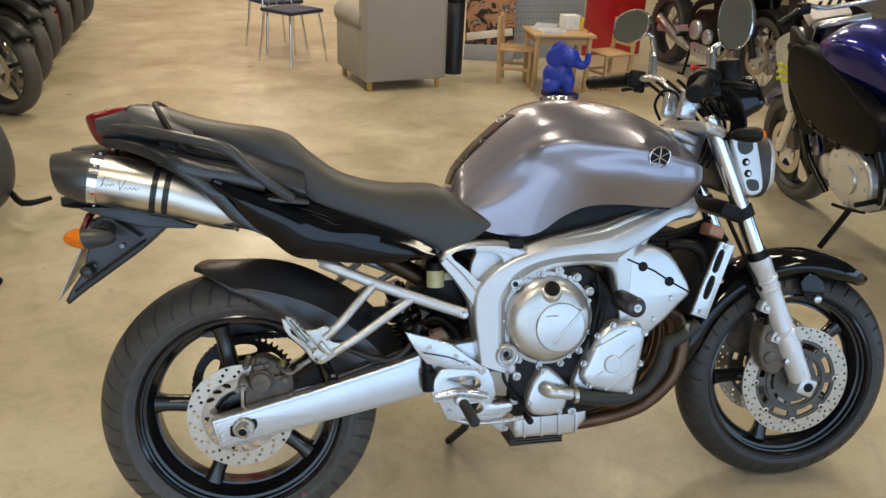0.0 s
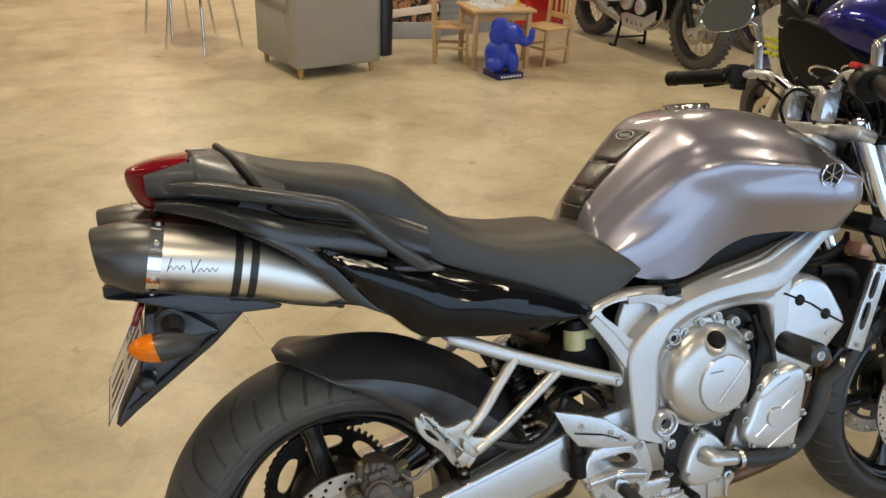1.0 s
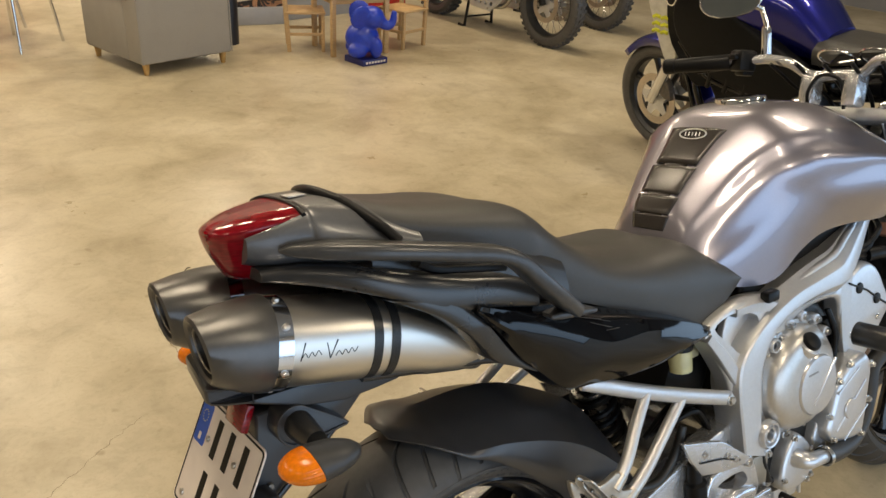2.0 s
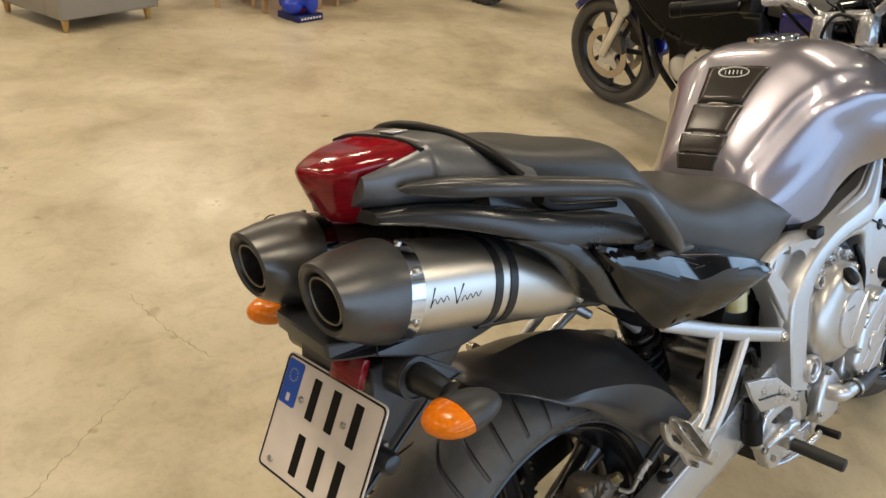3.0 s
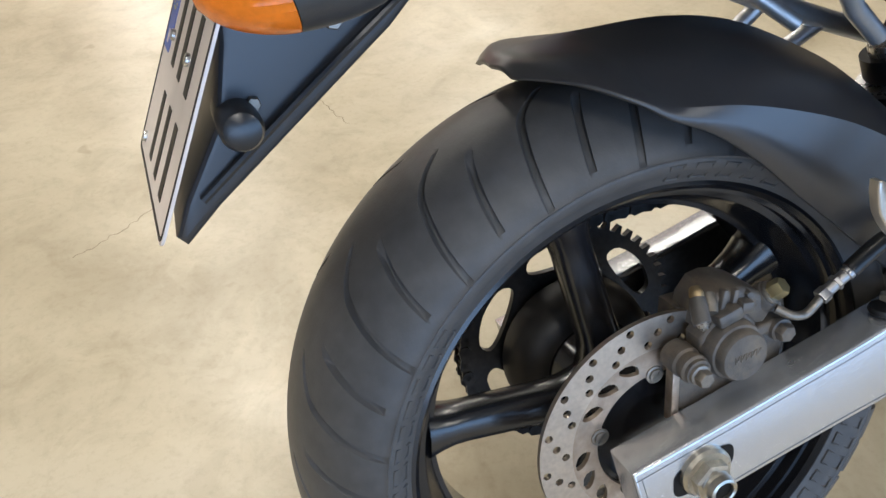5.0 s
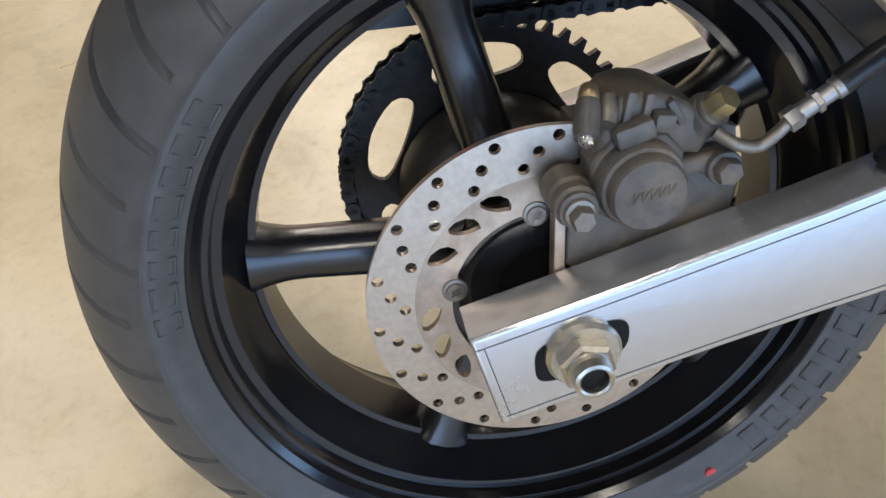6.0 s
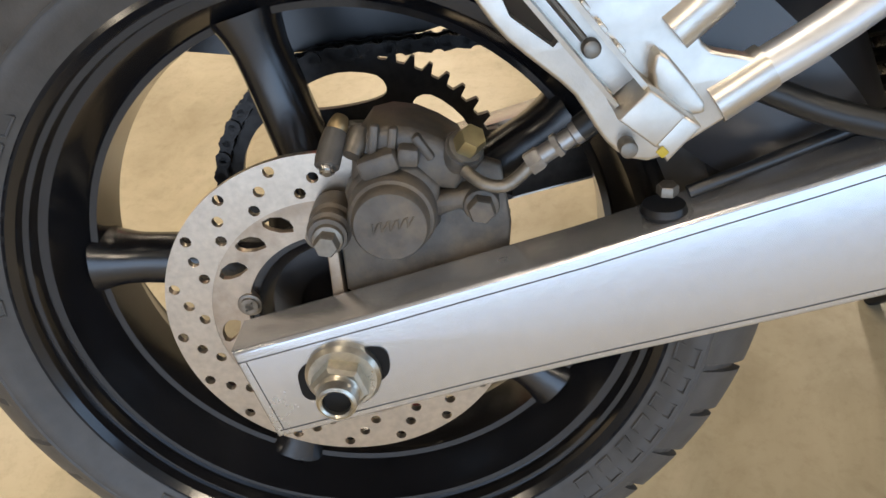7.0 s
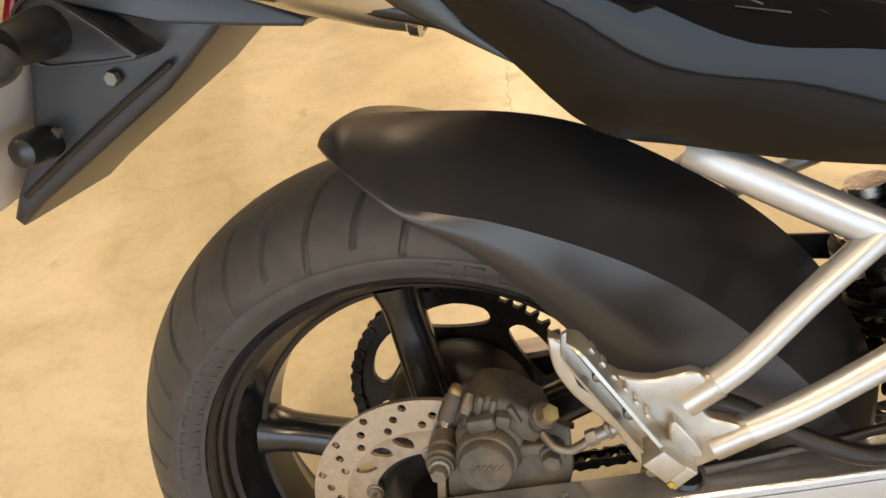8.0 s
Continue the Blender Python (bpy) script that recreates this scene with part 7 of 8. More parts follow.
def front_guard():
    def fender(a0, a1, r, wide):
        rings = []
        n = 26
        for k in range(n + 1):
            t = k / n
            a = radians(a0 + (a1 - a0) * t)
            e = min(1, min(t, 1 - t) * 7) ** 0.5
            w = 0.03 + (wide - 0.03) * e
            drop = 0.03 + 0.03 * e
            ring = []
            for y, d in ((-w, drop), (-w * 1.02, drop * 0.6), (-w * 0.92, drop * 0.28), (-w * 0.6, 0.008), (0, 0), (w * 0.6, 0.008), (w * 0.92, drop * 0.28), (w * 1.02, drop * 0.6), (w, drop)):
                rr = r - d
                ring.append(FAXLE + Vector((rr * math.cos(a), y, rr * math.sin(a))))
            rings.append(ring)
        return grid(B(), rings, False, False)
    g = fpart("front_mudguard", fender(50, 178, 0.35, 0.075), GLOSSY, None, "dark glossy front mudguard", 50, 0.003)
    for s in (-1, 1):
        fpart("guard_bolt", rod(B(), FAXLE + Vector((0.04, s * 0.078, 0.225)), (0, s, 0), 0.012, 0.011, 18, 0.003), STEEL, g)
        out = [(1.44, 0.575), (1.465, 0.6), (1.5, 0.58), (1.51, 0.535), (1.485, 0.515), (1.46, 0.53)]
        fpart("guard_stay", slab(B(), soft2(out, 2), s * 0.081, s * 0.075, 0.002), GLOSSY, g)


front_guard()


def tank_details():
    # emblem: ring and three crossed bars, laid on the shoulder
    spot = min(fuel_tank.data.vertices, key=lambda q: (q.co - Vector((0.951, -0.2262, 0.918))).length)
    c, n = spot.co.copy(), spot.normal.copy()
    n = n if n.y < 0 else -n
    c = c + n * 0.0025
    u = Vector((1, 0.12, 0)).normalized(); u = (u - n * u.dot(n)).normalized(); v = n.cross(u)
    for s in (-1, 1):
        def P(a, b_, d):
            q = c + u * a + v * b_ + n * d
            return Vector((q.x, q.y if s < 0 else -q.y, q.z))
        r = 0.0245
        bm = B()
        rings = [[P((r + 0.0018 * math.cos(t)) * math.cos(a), (r + 0.0018 * math.cos(t)) * math.sin(a), 0.0018 * math.sin(t)) for t in (2 * PI * j / 8 for j in range(8))] for a in (2 * PI * k / 40 for k in range(40))]
        grid(bm, rings, True, False, True)
        em = part("emblem_ring", bm, CHROME, fuel_tank, "round chrome tank emblem")
        part("emblem_face", tube(B(), [P(0, 0, -0.0035), P(0, 0, -0.0008)], [r, r], 32), INK, fuel_tank)
        for k in range(3):
            a = PI / 2 + PI * k / 3
            part("emblem_bar", tube(B(), [P(-0.022 * math.cos(a), -0.022 * math.sin(a), 0.0005), P(0.022 * math.cos(a), 0.022 * math.sin(a), 0.0005)], 0.0016, 8), CHROME, fuel_tank)
    # carbon-look pad down the rear of the tank, in four lobed pieces
    st = [(0.508, 0.852), (0.515, 0.872), (0.525, 0.892), (0.557, 0.9285), (0.6, 0.9685), (0.638, 1.0), (0.662, 1.0185)]
    line = catmull([(x, 0, z) for x, z in st], 8)
    def strip(t0, t1, w0, w1):
        n_ = len(line) - 1
        rings = []
        for k in range(9):
            t = t0 + (t1 - t0) * k / 8
            f = t * n_
            i = min(int(f), n_ - 1)
            p = line[i].lerp(line[i + 1], f - i)
            d = (line[i + 1] - line[i]).normalized()
            nn = Vector((-d.z, 0, d.x))
            w = w0 + (w1 - w0) * k / 8
            rings.append([p + nn * (0.0022 - 0.0022 * (abs(y) / w) ** 6 - 0.35 * y * y * (1 + 2.5 * abs(y) / 0.05 * 0.2)) + Vector((0, y, 0)) for y in (w * (-1 + 2 * q / 12) for q in range(13))])
        return grid(B(), rings, False, False)
    padm = surface("carbon_pad", (0.032, 0.027, 0.024), 0.26, 0.1, 0.35, 700, 0.03, 900, spec=0.45)
    for t0, t1, w0, w1 in ((0.0, 0.225, 0.036, 0.043), (0.24, 0.42, 0.04, 0.047), (0.435, 0.615, 0.043, 0.05), (0.63, 0.98, 0.046, 0.062)):
        part("tank_pad", strip(t0, t1, w0, w1), padm, fuel_tank, "glossy carbon-look tank pad", 38, 0.0015)
    part("tank_pad", strip(0.18, 0.66, 0.026, 0.028), padm, fuel_tank, "", 38, 0.001)
    p, d = Vector((0.645, -0.0, 1.0075)), Vector((0.64, 0, 0.77)).normalized()
    nn = Vector((-d.z, 0, d.x))
    bm = tube(B(), [p + nn * 0.003 + d * 0.011 * math.cos(2 * PI * k / 28) + Vector((0, 0.03 * math.sin(2 * PI * k / 28), 0)) for k in range(29)], 0.0014, 6)
    part("pad_badge", bm, SILVER, fuel_tank, "oval silver badge ring")
    for k in range(5):
        part("badge_stroke", tube(B(), [p + nn * 0.003 - d * 0.004 + Vector((0, -0.016 + 0.008 * k, 0)), p + nn * 0.003 + d * 0.004 + Vector((0, -0.0145 + 0.008 * k, 0))], 0.0011, 6), SILVER, fuel_tank)
    # filler cap
    bm = rod(B(), (0.79, 0, 1.05), (0.0, 0, 1), 0.012, 0.048, 40, 0.004); fc = part("filler_cap", bm, CHROME, fuel_tank, "chrome fuel filler cap")


tank_details()


# ---- other motorcycles in the hall ----
def plain_tyre(c, R, half, bead, knobs=0):
    prof = [(bead, -half * 0.8), (bead + 0.02, -half * 0.97), (R - 0.035, -half), (R - 0.015, -half * 0.8), (R - 0.004, -half * 0.42), (R, 0), (R - 0.004, half * 0.42), (R - 0.015, half * 0.8), (R - 0.035, half), (bead + 0.02, half * 0.97), (bead, half * 0.8)]
    if not knobs:
        return lathe(B(), prof, c, 64)
    bm = B()
    for k in range(knobs):
        a = 2 * PI * k / knobs
        for y in (-half * 0.62, 0, half * 0.62):
            q = a + (0.5 * 2 * PI / knobs if y == 0 else 0)
            r = R - (0.0 if y == 0 else 0.007)
            box(bm, c + Vector((r * math.cos(q), y, r * math.sin(q))), (0.014, half * 0.42, 0.026), 0, (0, -math.degrees(q), 0))
    return bm


def parked_bike(label, m, paint, side, rimm, spokes=5, wire=False, R0=0.31, R1=0.3, base=1.43, group="", engine_mat=None, stand=False):
    """A whole motorcycle, plainer than the silver one, rear axle over its origin and front along x."""
    t = thing("motorcycle", m, label, "motorcycle", group)
    em = engine_mat or CAST
    for nm, c, R, hw in (("rear_wheel", Vector((0, 0, R0)), R0, 0.08), ("front_wheel", Vector((base, 0, R1)), R1, 0.058)):
        b_ = R - (0.07 if not wire else 0.085)
        w = part(nm, lathe(B(), [(b_ + 0.006, -hw * 0.82), (b_ - 0.006, -hw * 0.84), (b_ - 0.02, -hw * 0.5), (b_ - 0.022, hw * 0.5), (b_ - 0.006, hw * 0.84), (b_ + 0.006, hw * 0.82), (b_ - 0.006, hw * 0.5), (b_ - 0.006, -hw * 0.5)], c, 48, True), rimm, t)
        part("tyre", plain_tyre(c, R, hw, b_), RUBBER, w, "knobbly black tyre" if wire else "black road tyre")
        if wire:
            tagged(part("tread", plain_tyre(c, R, hw, b_, 40), RUBBER, w), kind="stuff")
        if wire:
            for k in range(32):
                a = 2 * PI * k / 32
                s = 1 if k % 2 else -1
                part("spoke", tube(B(), [c + Vector((0.03 * math.cos(a + 0.5 * s), s * 0.03, 0.03 * math.sin(a + 0.5 * s))), c + Vector(((b_ - 0.02) * math.cos(a), 0, (b_ - 0.02) * math.sin(a)))], 0.0022, 5), CHROME, w)
        else:
            for k in range(spokes):
                part("spoke", spoke(c, 2 * PI * k / spokes + 0.3, 0.03, b_ - 0.018, 0.03, 0.024, 0, 0, 0.03), rimm, w)
        part("hub", lathe(B(), [(0, -0.06), (0.035, -0.06), (0.04, 0), (0.035, 0.06), (0, 0.06)], c, 24), CAST, w)
        for s in (-1, 1):
            if nm == "rear_wheel" and s < 0:
                continue
            part("brake_disc", slab(B(), ring2(c.x, c.z, 0.14, 36), s * 0.072, s * 0.068, 0, [ring2(c.x, c.z, 0.1, 24)]), DISC, w)
            part("disc_carrier", slab(B(), [(c.x + r * math.cos(a), c.z + r * math.sin(a)) for a, r in ((2 * PI * k / 20, 0.102 if k % 4 < 2 else 0.06) for k in range(20))], s * 0.071, s * 0.069), em, w)
    head = Vector((base - 0.29, 0, 1.0))
    for s in (-1, 1):
        f = part("fork_leg", tube(B(), [head + Vector((0, s * 0.1, 0)), Vector((base - 0.13, s * 0.1, 0.6)), Vector((base - 0.13, s * 0.1, 0.58)), Vector((base, s * 0.1, R1))], [0.024, 0.024, 0.03, 0.028], 16), CHROME if not wire else INK, t)
        part("front_caliper", slab(B(), soft2([(base - 0.13, R1 + 0.03), (base - 0.1, R1 + 0.12), (base - 0.05, R1 + 0.14), (base - 0.05, R1 + 0.05)], 2), s * 0.1, s * 0.06, 0.006), CALIPER, t)
        part("frame_spar", oval(B(), [Vector((base - 0.3, s * 0.06, 0.85)), Vector((base - 0.55, s * 0.15, 0.74)), Vector((0.62, s * 0.15, 0.62)), Vector((0.56, s * 0.14, 0.42))], 0.03, 0.07), INK, t)
        part("swingarm", oval(B(), [Vector((0.58, s * 0.12, 0.43)), Vector((0.2, s * 0.125, 0.36)), Vector((-0.04, s * 0.125, R0))], 0.03, 0.06), em, t)
        part("footpeg", rod(B(), (0.55, s * 0.16, 0.36), (0, s, 0), 0.1, 0.012, 12, 0.003), INK, t)
        part("mirror_stalk", tube(B(), [head + Vector((-0.04, s * 0.2, 0.1)), head + Vector((-0.02, s * 0.24, 0.22))], 0.006, 8), INK, t)
        mr = B(); box(mr, head + Vector((-0.02, s * 0.27, 0.25)), (0.03, 0.13, 0.08), 0.014); part("mirror", mr, INK, t)
    rings = []
    n = 22
    for k in range(n + 1):
        a = radians(40 + 130 * k / n)
        r = R1 + 0.035
        rings.append([Vector((base, 0, R1)) + Vector(((r - d) * math.cos(a), y, (r - d) * math.sin(a))) for y, d in ((-0.07, 0.05), (-0.07, 0.015), (-0.04, 0.003), (0, 0), (0.04, 0.003), (0.07, 0.015), (0.07, 0.05))])
    part("front_mudguard", grid(B(), rings, False, False), paint, t, "", 40, 0.004)
    out = [(0.58, 0.5), (0.66, 0.6), (0.86, 0.62), (1.0, 0.66), (1.08, 0.58), (1.0, 0.46), (0.98, 0.34), (0.86, 0.27), (0.62, 0.27), (0.56, 0.38)]
    e = part("engine", slab(slab(B(), soft2(out, 2), -0.15, 0, 0.02), soft2(out, 2), 0.15, 0, 0.02), INK, t)
    for s in (-1, 1):
        part("engine_cover", rod(B(), (0.7, s * 0.14, 0.43), (0, s, 0), 0.05, 0.085, 32, 0.018), em, t)
        part("engine_cover", rod(B(), (0.9, s * 0.14, 0.4), (0, s, 0), 0.045, 0.065, 28, 0.015), em, t)
    part("exhaust_pipe", tube(B(), [(1.06, -0.08, 0.52), (1.12, -0.08, 0.42), (1.02, -0.08, 0.25), (0.7, -0.1, 0.22), (0.4, -0.15, 0.3), (0.05, -0.17, 0.44)], [0.02, 0.02, 0.02, 0.022, 0.045, 0.05], 16, 4), STEEL, t)
    st = [(0.5, [(0, 0.86), (0.07, 0.85), (0.11, 0.82), (0.12, 0.78), (0.11, 0.75)]), (0.66, [(0, 1.0), (0.09, 0.99), (0.15, 0.94), (0.16, 0.84), (0.13, 0.76)]), (0.85, [(0, 1.06), (0.1, 1.05), (0.19, 0.99), (0.21, 0.88), (0.17, 0.78)]), (1.02, [(0, 1.02), (0.09, 1.01), (0.18, 0.96), (0.2, 0.87), (0.16, 0.78)]), (1.13, [(0, 0.95), (0.06, 0.945), (0.1, 0.92), (0.11, 0.86), (0.1, 0.82)])]
    part("fuel_tank", half_loft(B(), st, 4, 4), paint, t, "", 45)
    st = [(-0.2, [(0, 0.97), (0.06, 0.968), (0.09, 0.95), (0.09, 0.92)]), (0.1, [(0, 0.92), (0.09, 0.918), (0.13, 0.89), (0.12, 0.84)]), (0.22, [(0, 0.86), (0.1, 0.856), (0.15, 0.82), (0.14, 0.77)]), (0.52, [(0, 0.84), (0.1, 0.836), (0.15, 0.8), (0.14, 0.74)])]
    part("seat", half_loft(B(), st, 4, 3), SEATM, t, "", 45)
    st = [(-0.32, [(0, 0.95), (0.04, 0.948), (0.06, 0.93), (0.05, 0.9)]), (-0.1, [(0, 0.93), (0.08, 0.928), (0.12, 0.9), (0.1, 0.84)]), (0.45, [(0, 0.8), (0.1, 0.79), (0.16, 0.75), (0.14, 0.66)])]
    part("tail_fairing", half_loft(B(), st, 4, 3), paint, t, "", 45)
    for s in (-1, 1):
        o = [(base - 0.12, 0.95), (base - 0.25, 0.98), (base - 0.5, 0.86), (base - 0.62, 0.72), (base - 0.55, 0.58), (base - 0.4, 0.52), (base - 0.3, 0.6), (base - 0.16, 0.72)]
        def bulge(p, s=s, base=base):
            return Vector((p.x, p.y * (0.75 + 0.35 * math.sin(PI * min(1, max(0, (base - 0.1 - p.x) / 0.5)))), p.z))
        part("side_fairing", slab(B(), soft2(o, 3), s * 0.2, s * 0.17, 0.01, warp=bulge), side, t, "", 40)
    hb = B(); box(hb, head + Vector((0.1, 0, -0.07)), (0.14, 0.2, 0.16), 0.05, (0, 15, 0), 4); part("headlight", hb, GREYPLASTIC, t)
    part("handlebar", tube(B(), [head + Vector((-0.14, -0.38, 0.07)), head + Vector((-0.06, -0.22, 0.11)), head + Vector((-0.02, -0.1, 0.08)), head + Vector((-0.02, 0.1, 0.08)), head + Vector((-0.06, 0.22, 0.11)), head + Vector((-0.14, 0.38, 0.07))], 0.0115, 12, 4), ALLOY, t)
    for s in (-1, 1):
        part("grip", tube(B(), [head + Vector((-0.085, s * 0.27, 0.1)), head + Vector((-0.145, s * 0.39, 0.068))], 0.0175, 12), INK, t)
        sw = B(); box(sw, head + Vector((-0.07, s * 0.235, 0.106)), (0.05, 0.05, 0.05), 0.008); part("switch_block", sw, INK, t)
    yk = B(); box(yk, head, (0.07, 0.26, 0.035), 0.012, (0, 22, 0)); part("top_yoke", yk, ALLOY, t)
    if stand:
        part("centre_stand", tube(B(), [(0.62, -0.13, 0.3), (0.6, -0.16, 0.012), (0.52, -0.16, 0.012)], 0.013, 8), INK, t)
        part("centre_stand", tube(B(), [(0.62, 0.13, 0.3), (0.6, 0.16, 0.012), (0.52, 0.16, 0.012)], 0.013, 8), INK, t)
        part("stand_brace", tube(B(), [(0.606, -0.155, 0.09), (0.606, 0.155, 0.09)], 0.009, 8), INK, t)
        for s in (-1, 1):
            part("skid_plate", slab(B(), [(0.62, 0.3), (0.66, 0.2), (0.92, 0.19), (1.1, 0.32), (1.1, 0.4), (0.95, 0.32), (0.68, 0.32)], s * 0.155, s * 0.145, 0.003, [ring2(0.72 + 0.07 * k, 0.255, 0.018, 12) for k in range(4)]), CAST, t)
    return t


def facing(x, y, deg, base, lean=0.0, z=0.0):
    """Pose that puts a bike's front contact at x, y."""
    a = radians(deg)
    return pose(x - base * math.cos(a), y - base * math.sin(a), z, lean, 0, deg)


BLUE = tank_paint("deep_blue_metallic", (0.006, 0.007, 0.13), (0.01, 0.014, 0.24))
MATT = surface("matt_black_panel", (0.006, 0.006, 0.006), 0.42, 0, 0.15, 40, 0.15, 300, spec=0.1)
SILW = surface("silver_wheel", (0.5, 0.5, 0.5), 0.35, 0.7)
REDP = surface("red_paint", (0.45, 0.01, 0.012), 0.25, 0.1, 0.08, 30, coat=0.8)
DKW = surface("dark_wheel", (0.03, 0.03, 0.03), 0.4, 0.3)

blue = parked_bike("deep blue and black motorcycle on its side stand", facing(2.86, 2.07, 87, 1.45, -10, 0.006), BLUE, MATT, DKW, 7, False, 0.31, 0.3, 1.45)


def blue_extras():
    """Shield with yellow stripes, round badge, plate and side stand of the blue bike."""
    YEL = surface("yellow_stripe", (0.6, 0.62, 0.03), 0.4)
    PALE = surface("pale_silver_shroud", (0.55, 0.55, 0.52), 0.35, 0.4)
    o = soft2([(1.22, 0.98), (1.3, 0.96), (1.42, 0.9), (1.44, 0.84), (1.38, 0.7), (1.3, 0.56), (1.24, 0.6), (1.26, 0.72), (1.2, 0.85)], 3)
    for s in (-1, 1):
        sh = part("radiator_shroud", slab(B(), o, s * 0.165, s * 0.15, 0.006), PALE, blue, "pale shroud with yellow stripes")
        for k in range(3):
            for q in range(2):
                bm = tube(B(), [(1.3 + 0.055 * q, s * 0.166, 0.78 - 0.035 * k), (1.325 + 0.055 * q, s * 0.166, 0.785 - 0.035 * k), (1.345 + 0.055 * q, s * 0.166, 0.775 - 0.035 * k)], 0.009, 8); part("stripe", bm, YEL, sh)
        bd = part("round_badge", rod(B(), (1.29, s * 0.164, 0.88), (0, s, 0), 0.006, 0.034, 28, 0.002), CHROME, blue)
        part("badge_face", rod(B(), (1.29, s * 0.168, 0.88), (0, s, 0), 0.004, 0.026, 24, 0.001), INK, bd)
        # broad black flank panel below the tank
        fl = [(1.2, 0.92), (1.0, 0.93), (0.8, 0.86), (0.62, 0.78), (0.5, 0.72), (0.52, 0.6), (0.7, 0.56), (0.95, 0.58), (1.12, 0.66), (1.22, 0.78)]
        part("flank_panel", slab(B(), soft2(fl, 3), s * 0.225, s * 0.15, 0.02), MATT, blue, "matt black flank panel")
    bm = B(); box(bm, (1.3, 0.0, 1.03), (0.05, 0.2, 0.13), 0.006, (0, 55, 0)); pl = part("number_plate", bm, WHITE, blue, "pale plate with dark bars")
    for k in range(3):
        bm = B(); box(bm, (1.275, -0.05 + 0.05 * k, 1.062), (0.06, 0.02, 0.004), 0.001, (0, 55, 0)); part("plate_bar", bm, INK, pl)
    # engine side, frame tubes and hoses below the flank
    cov = part("engine_side", slab(B(), soft2([(0.6, 0.52), (0.72, 0.56), (0.84, 0.52), (0.88, 0.42), (0.84, 0.32), (0.7, 0.27), (0.58, 0.3), (0.55, 0.42)], 3), 0.2, 0.12, 0.02), CAST, blue, "pale cast engine side cover")
    for k in range(8):
        a = 2 * PI * k / 8
        part("cap_bolt", rod(B(), (0.71 + 0.13 * math.cos(a), 0.198, 0.41 + 0.115 * math.sin(a)), (0, 1, 0), 0.008, 0.008, 12, 0.002), STEEL, cov)
    part("cover_disc", rod(B(), (0.71, 0.195, 0.41), (0, 1, 0), 0.018, 0.07, 28, 0.006), CAST, cov)
    for k, pts in enumerate((((1.2, 0.18, 0.7), (1.05, 0.2, 0.6), (0.9, 0.2, 0.56), (0.62, 0.18, 0.56)), ((1.15, 0.17, 0.8), (1.1, 0.19, 0.6), (1.02, 0.2, 0.42), (0.9, 0.17, 0.27)), ((1.2, 0.15, 0.62), (1.12, 0.17, 0.45), (1.06, 0.16, 0.3)), ((0.55, 0.2, 0.66), (0.5, 0.19, 0.5), (0.52, 0.17, 0.36)))):
        part("frame_tube", tube(B(), pts, 0.016 if k < 2 else 0.012, 10, 4), GLOSSY, blue)
    for k in range(3):
        part("hose", tube(B(), [(1.0 - 0.1 * k, 0.19, 0.66), (0.97 - 0.1 * k, 0.215, 0.6), (1.0 - 0.1 * k, 0.2, 0.53)], 0.012, 10, 4), INK, blue)
    part("side_stand", tube(B(), [(0.72, 0.15, 0.27), (0.76, 0.27, 0.06)], 0.014, 10), INK, blue)
    part("gear_lever", tube(B(), [(0.58, 0.19, 0.3), (0.68, 0.21, 0.28), (0.74, 0.24, 0.285)], 0.008, 8, 3), INK, blue)


blue_extras()
tall = parked_bike("black tall-framed motorcycle with knobbly tyres on its centre stand", facing(3.9, 4.23, -87, 1.5), MATT, MATT, DKW, 5, True, 0.33, 0.34, 1.5, "tall motorcycles on stands", None, True)
copy_thing(tall, facing(4.85, 4.6, -87, 1.5))
row = parked_bike("black sports motorcycle parked in a row", facing(-1.715, 3.99, -31, 1.42), MATT, MATT, DKW, 5, False, 0.31, 0.3, 1.42, "motorcycles parked in a row")
for bx, by in ((-1.37, 2.2), (-1.84, 4.75), (-1.96, 5.5), (-2.1, 6.95), (-2.16, 7.7)):
    copy_thing(row, facing(bx, by, -31, 1.42))
parked_bike("black sports motorcycle with red wheels parked in a row", facing(-2.03, 6.2, -31, 1.42), REDP, MATT, REDP, 5, False, 0.31, 0.3, 1.42, "motorcycles parked in a row")


def paddock_stand():
    t = thing("paddock_stand", pose(-1.25, 1.5, 0), "red tubular paddock stand with black rubber ends", "stand")
    part("frame", tube(B(), [(0.225, -0.08, 0.03), (0.1, 0.04, 0.035), (-0.1, 0.24, 0.05), (-0.35, 0.4, 0.25)], 0.013, 12, 4), REDP, t)
    part("cross_bar", tube(B(), [(-0.03, 0.17, 0.045), (-0.05, -0.1, 0.045), (-0.05, -0.2, 0.045)], 0.013, 12, 3), REDP, t)
    part("frame_end", tube(B(), [(0.13, -0.36, 0.03), (0.02, -0.28, 0.035), (-0.1, -0.18, 0.045)], 0.013, 12, 3), REDP, t)
    part("black_lever", tube(B(), [(-0.277, 0.699, 0.13), (0.023, 0.699, 0.13), (0.171, 0.521, 0.115), (0.286, 0.554, 0.125)], [0.014, 0.014, 0.016, 0.01], 12, 4), INK, t, "black lever end")
    for x, y in ((0.235, -0.088), (0.14, -0.367)):
        part("rubber_end", rod(B(), (x - 0.02, y + 0.014, 0.029), (0.8, -0.6, 0), 0.035, 0.017, 14, 0.004), INK, t)


paddock_stand()


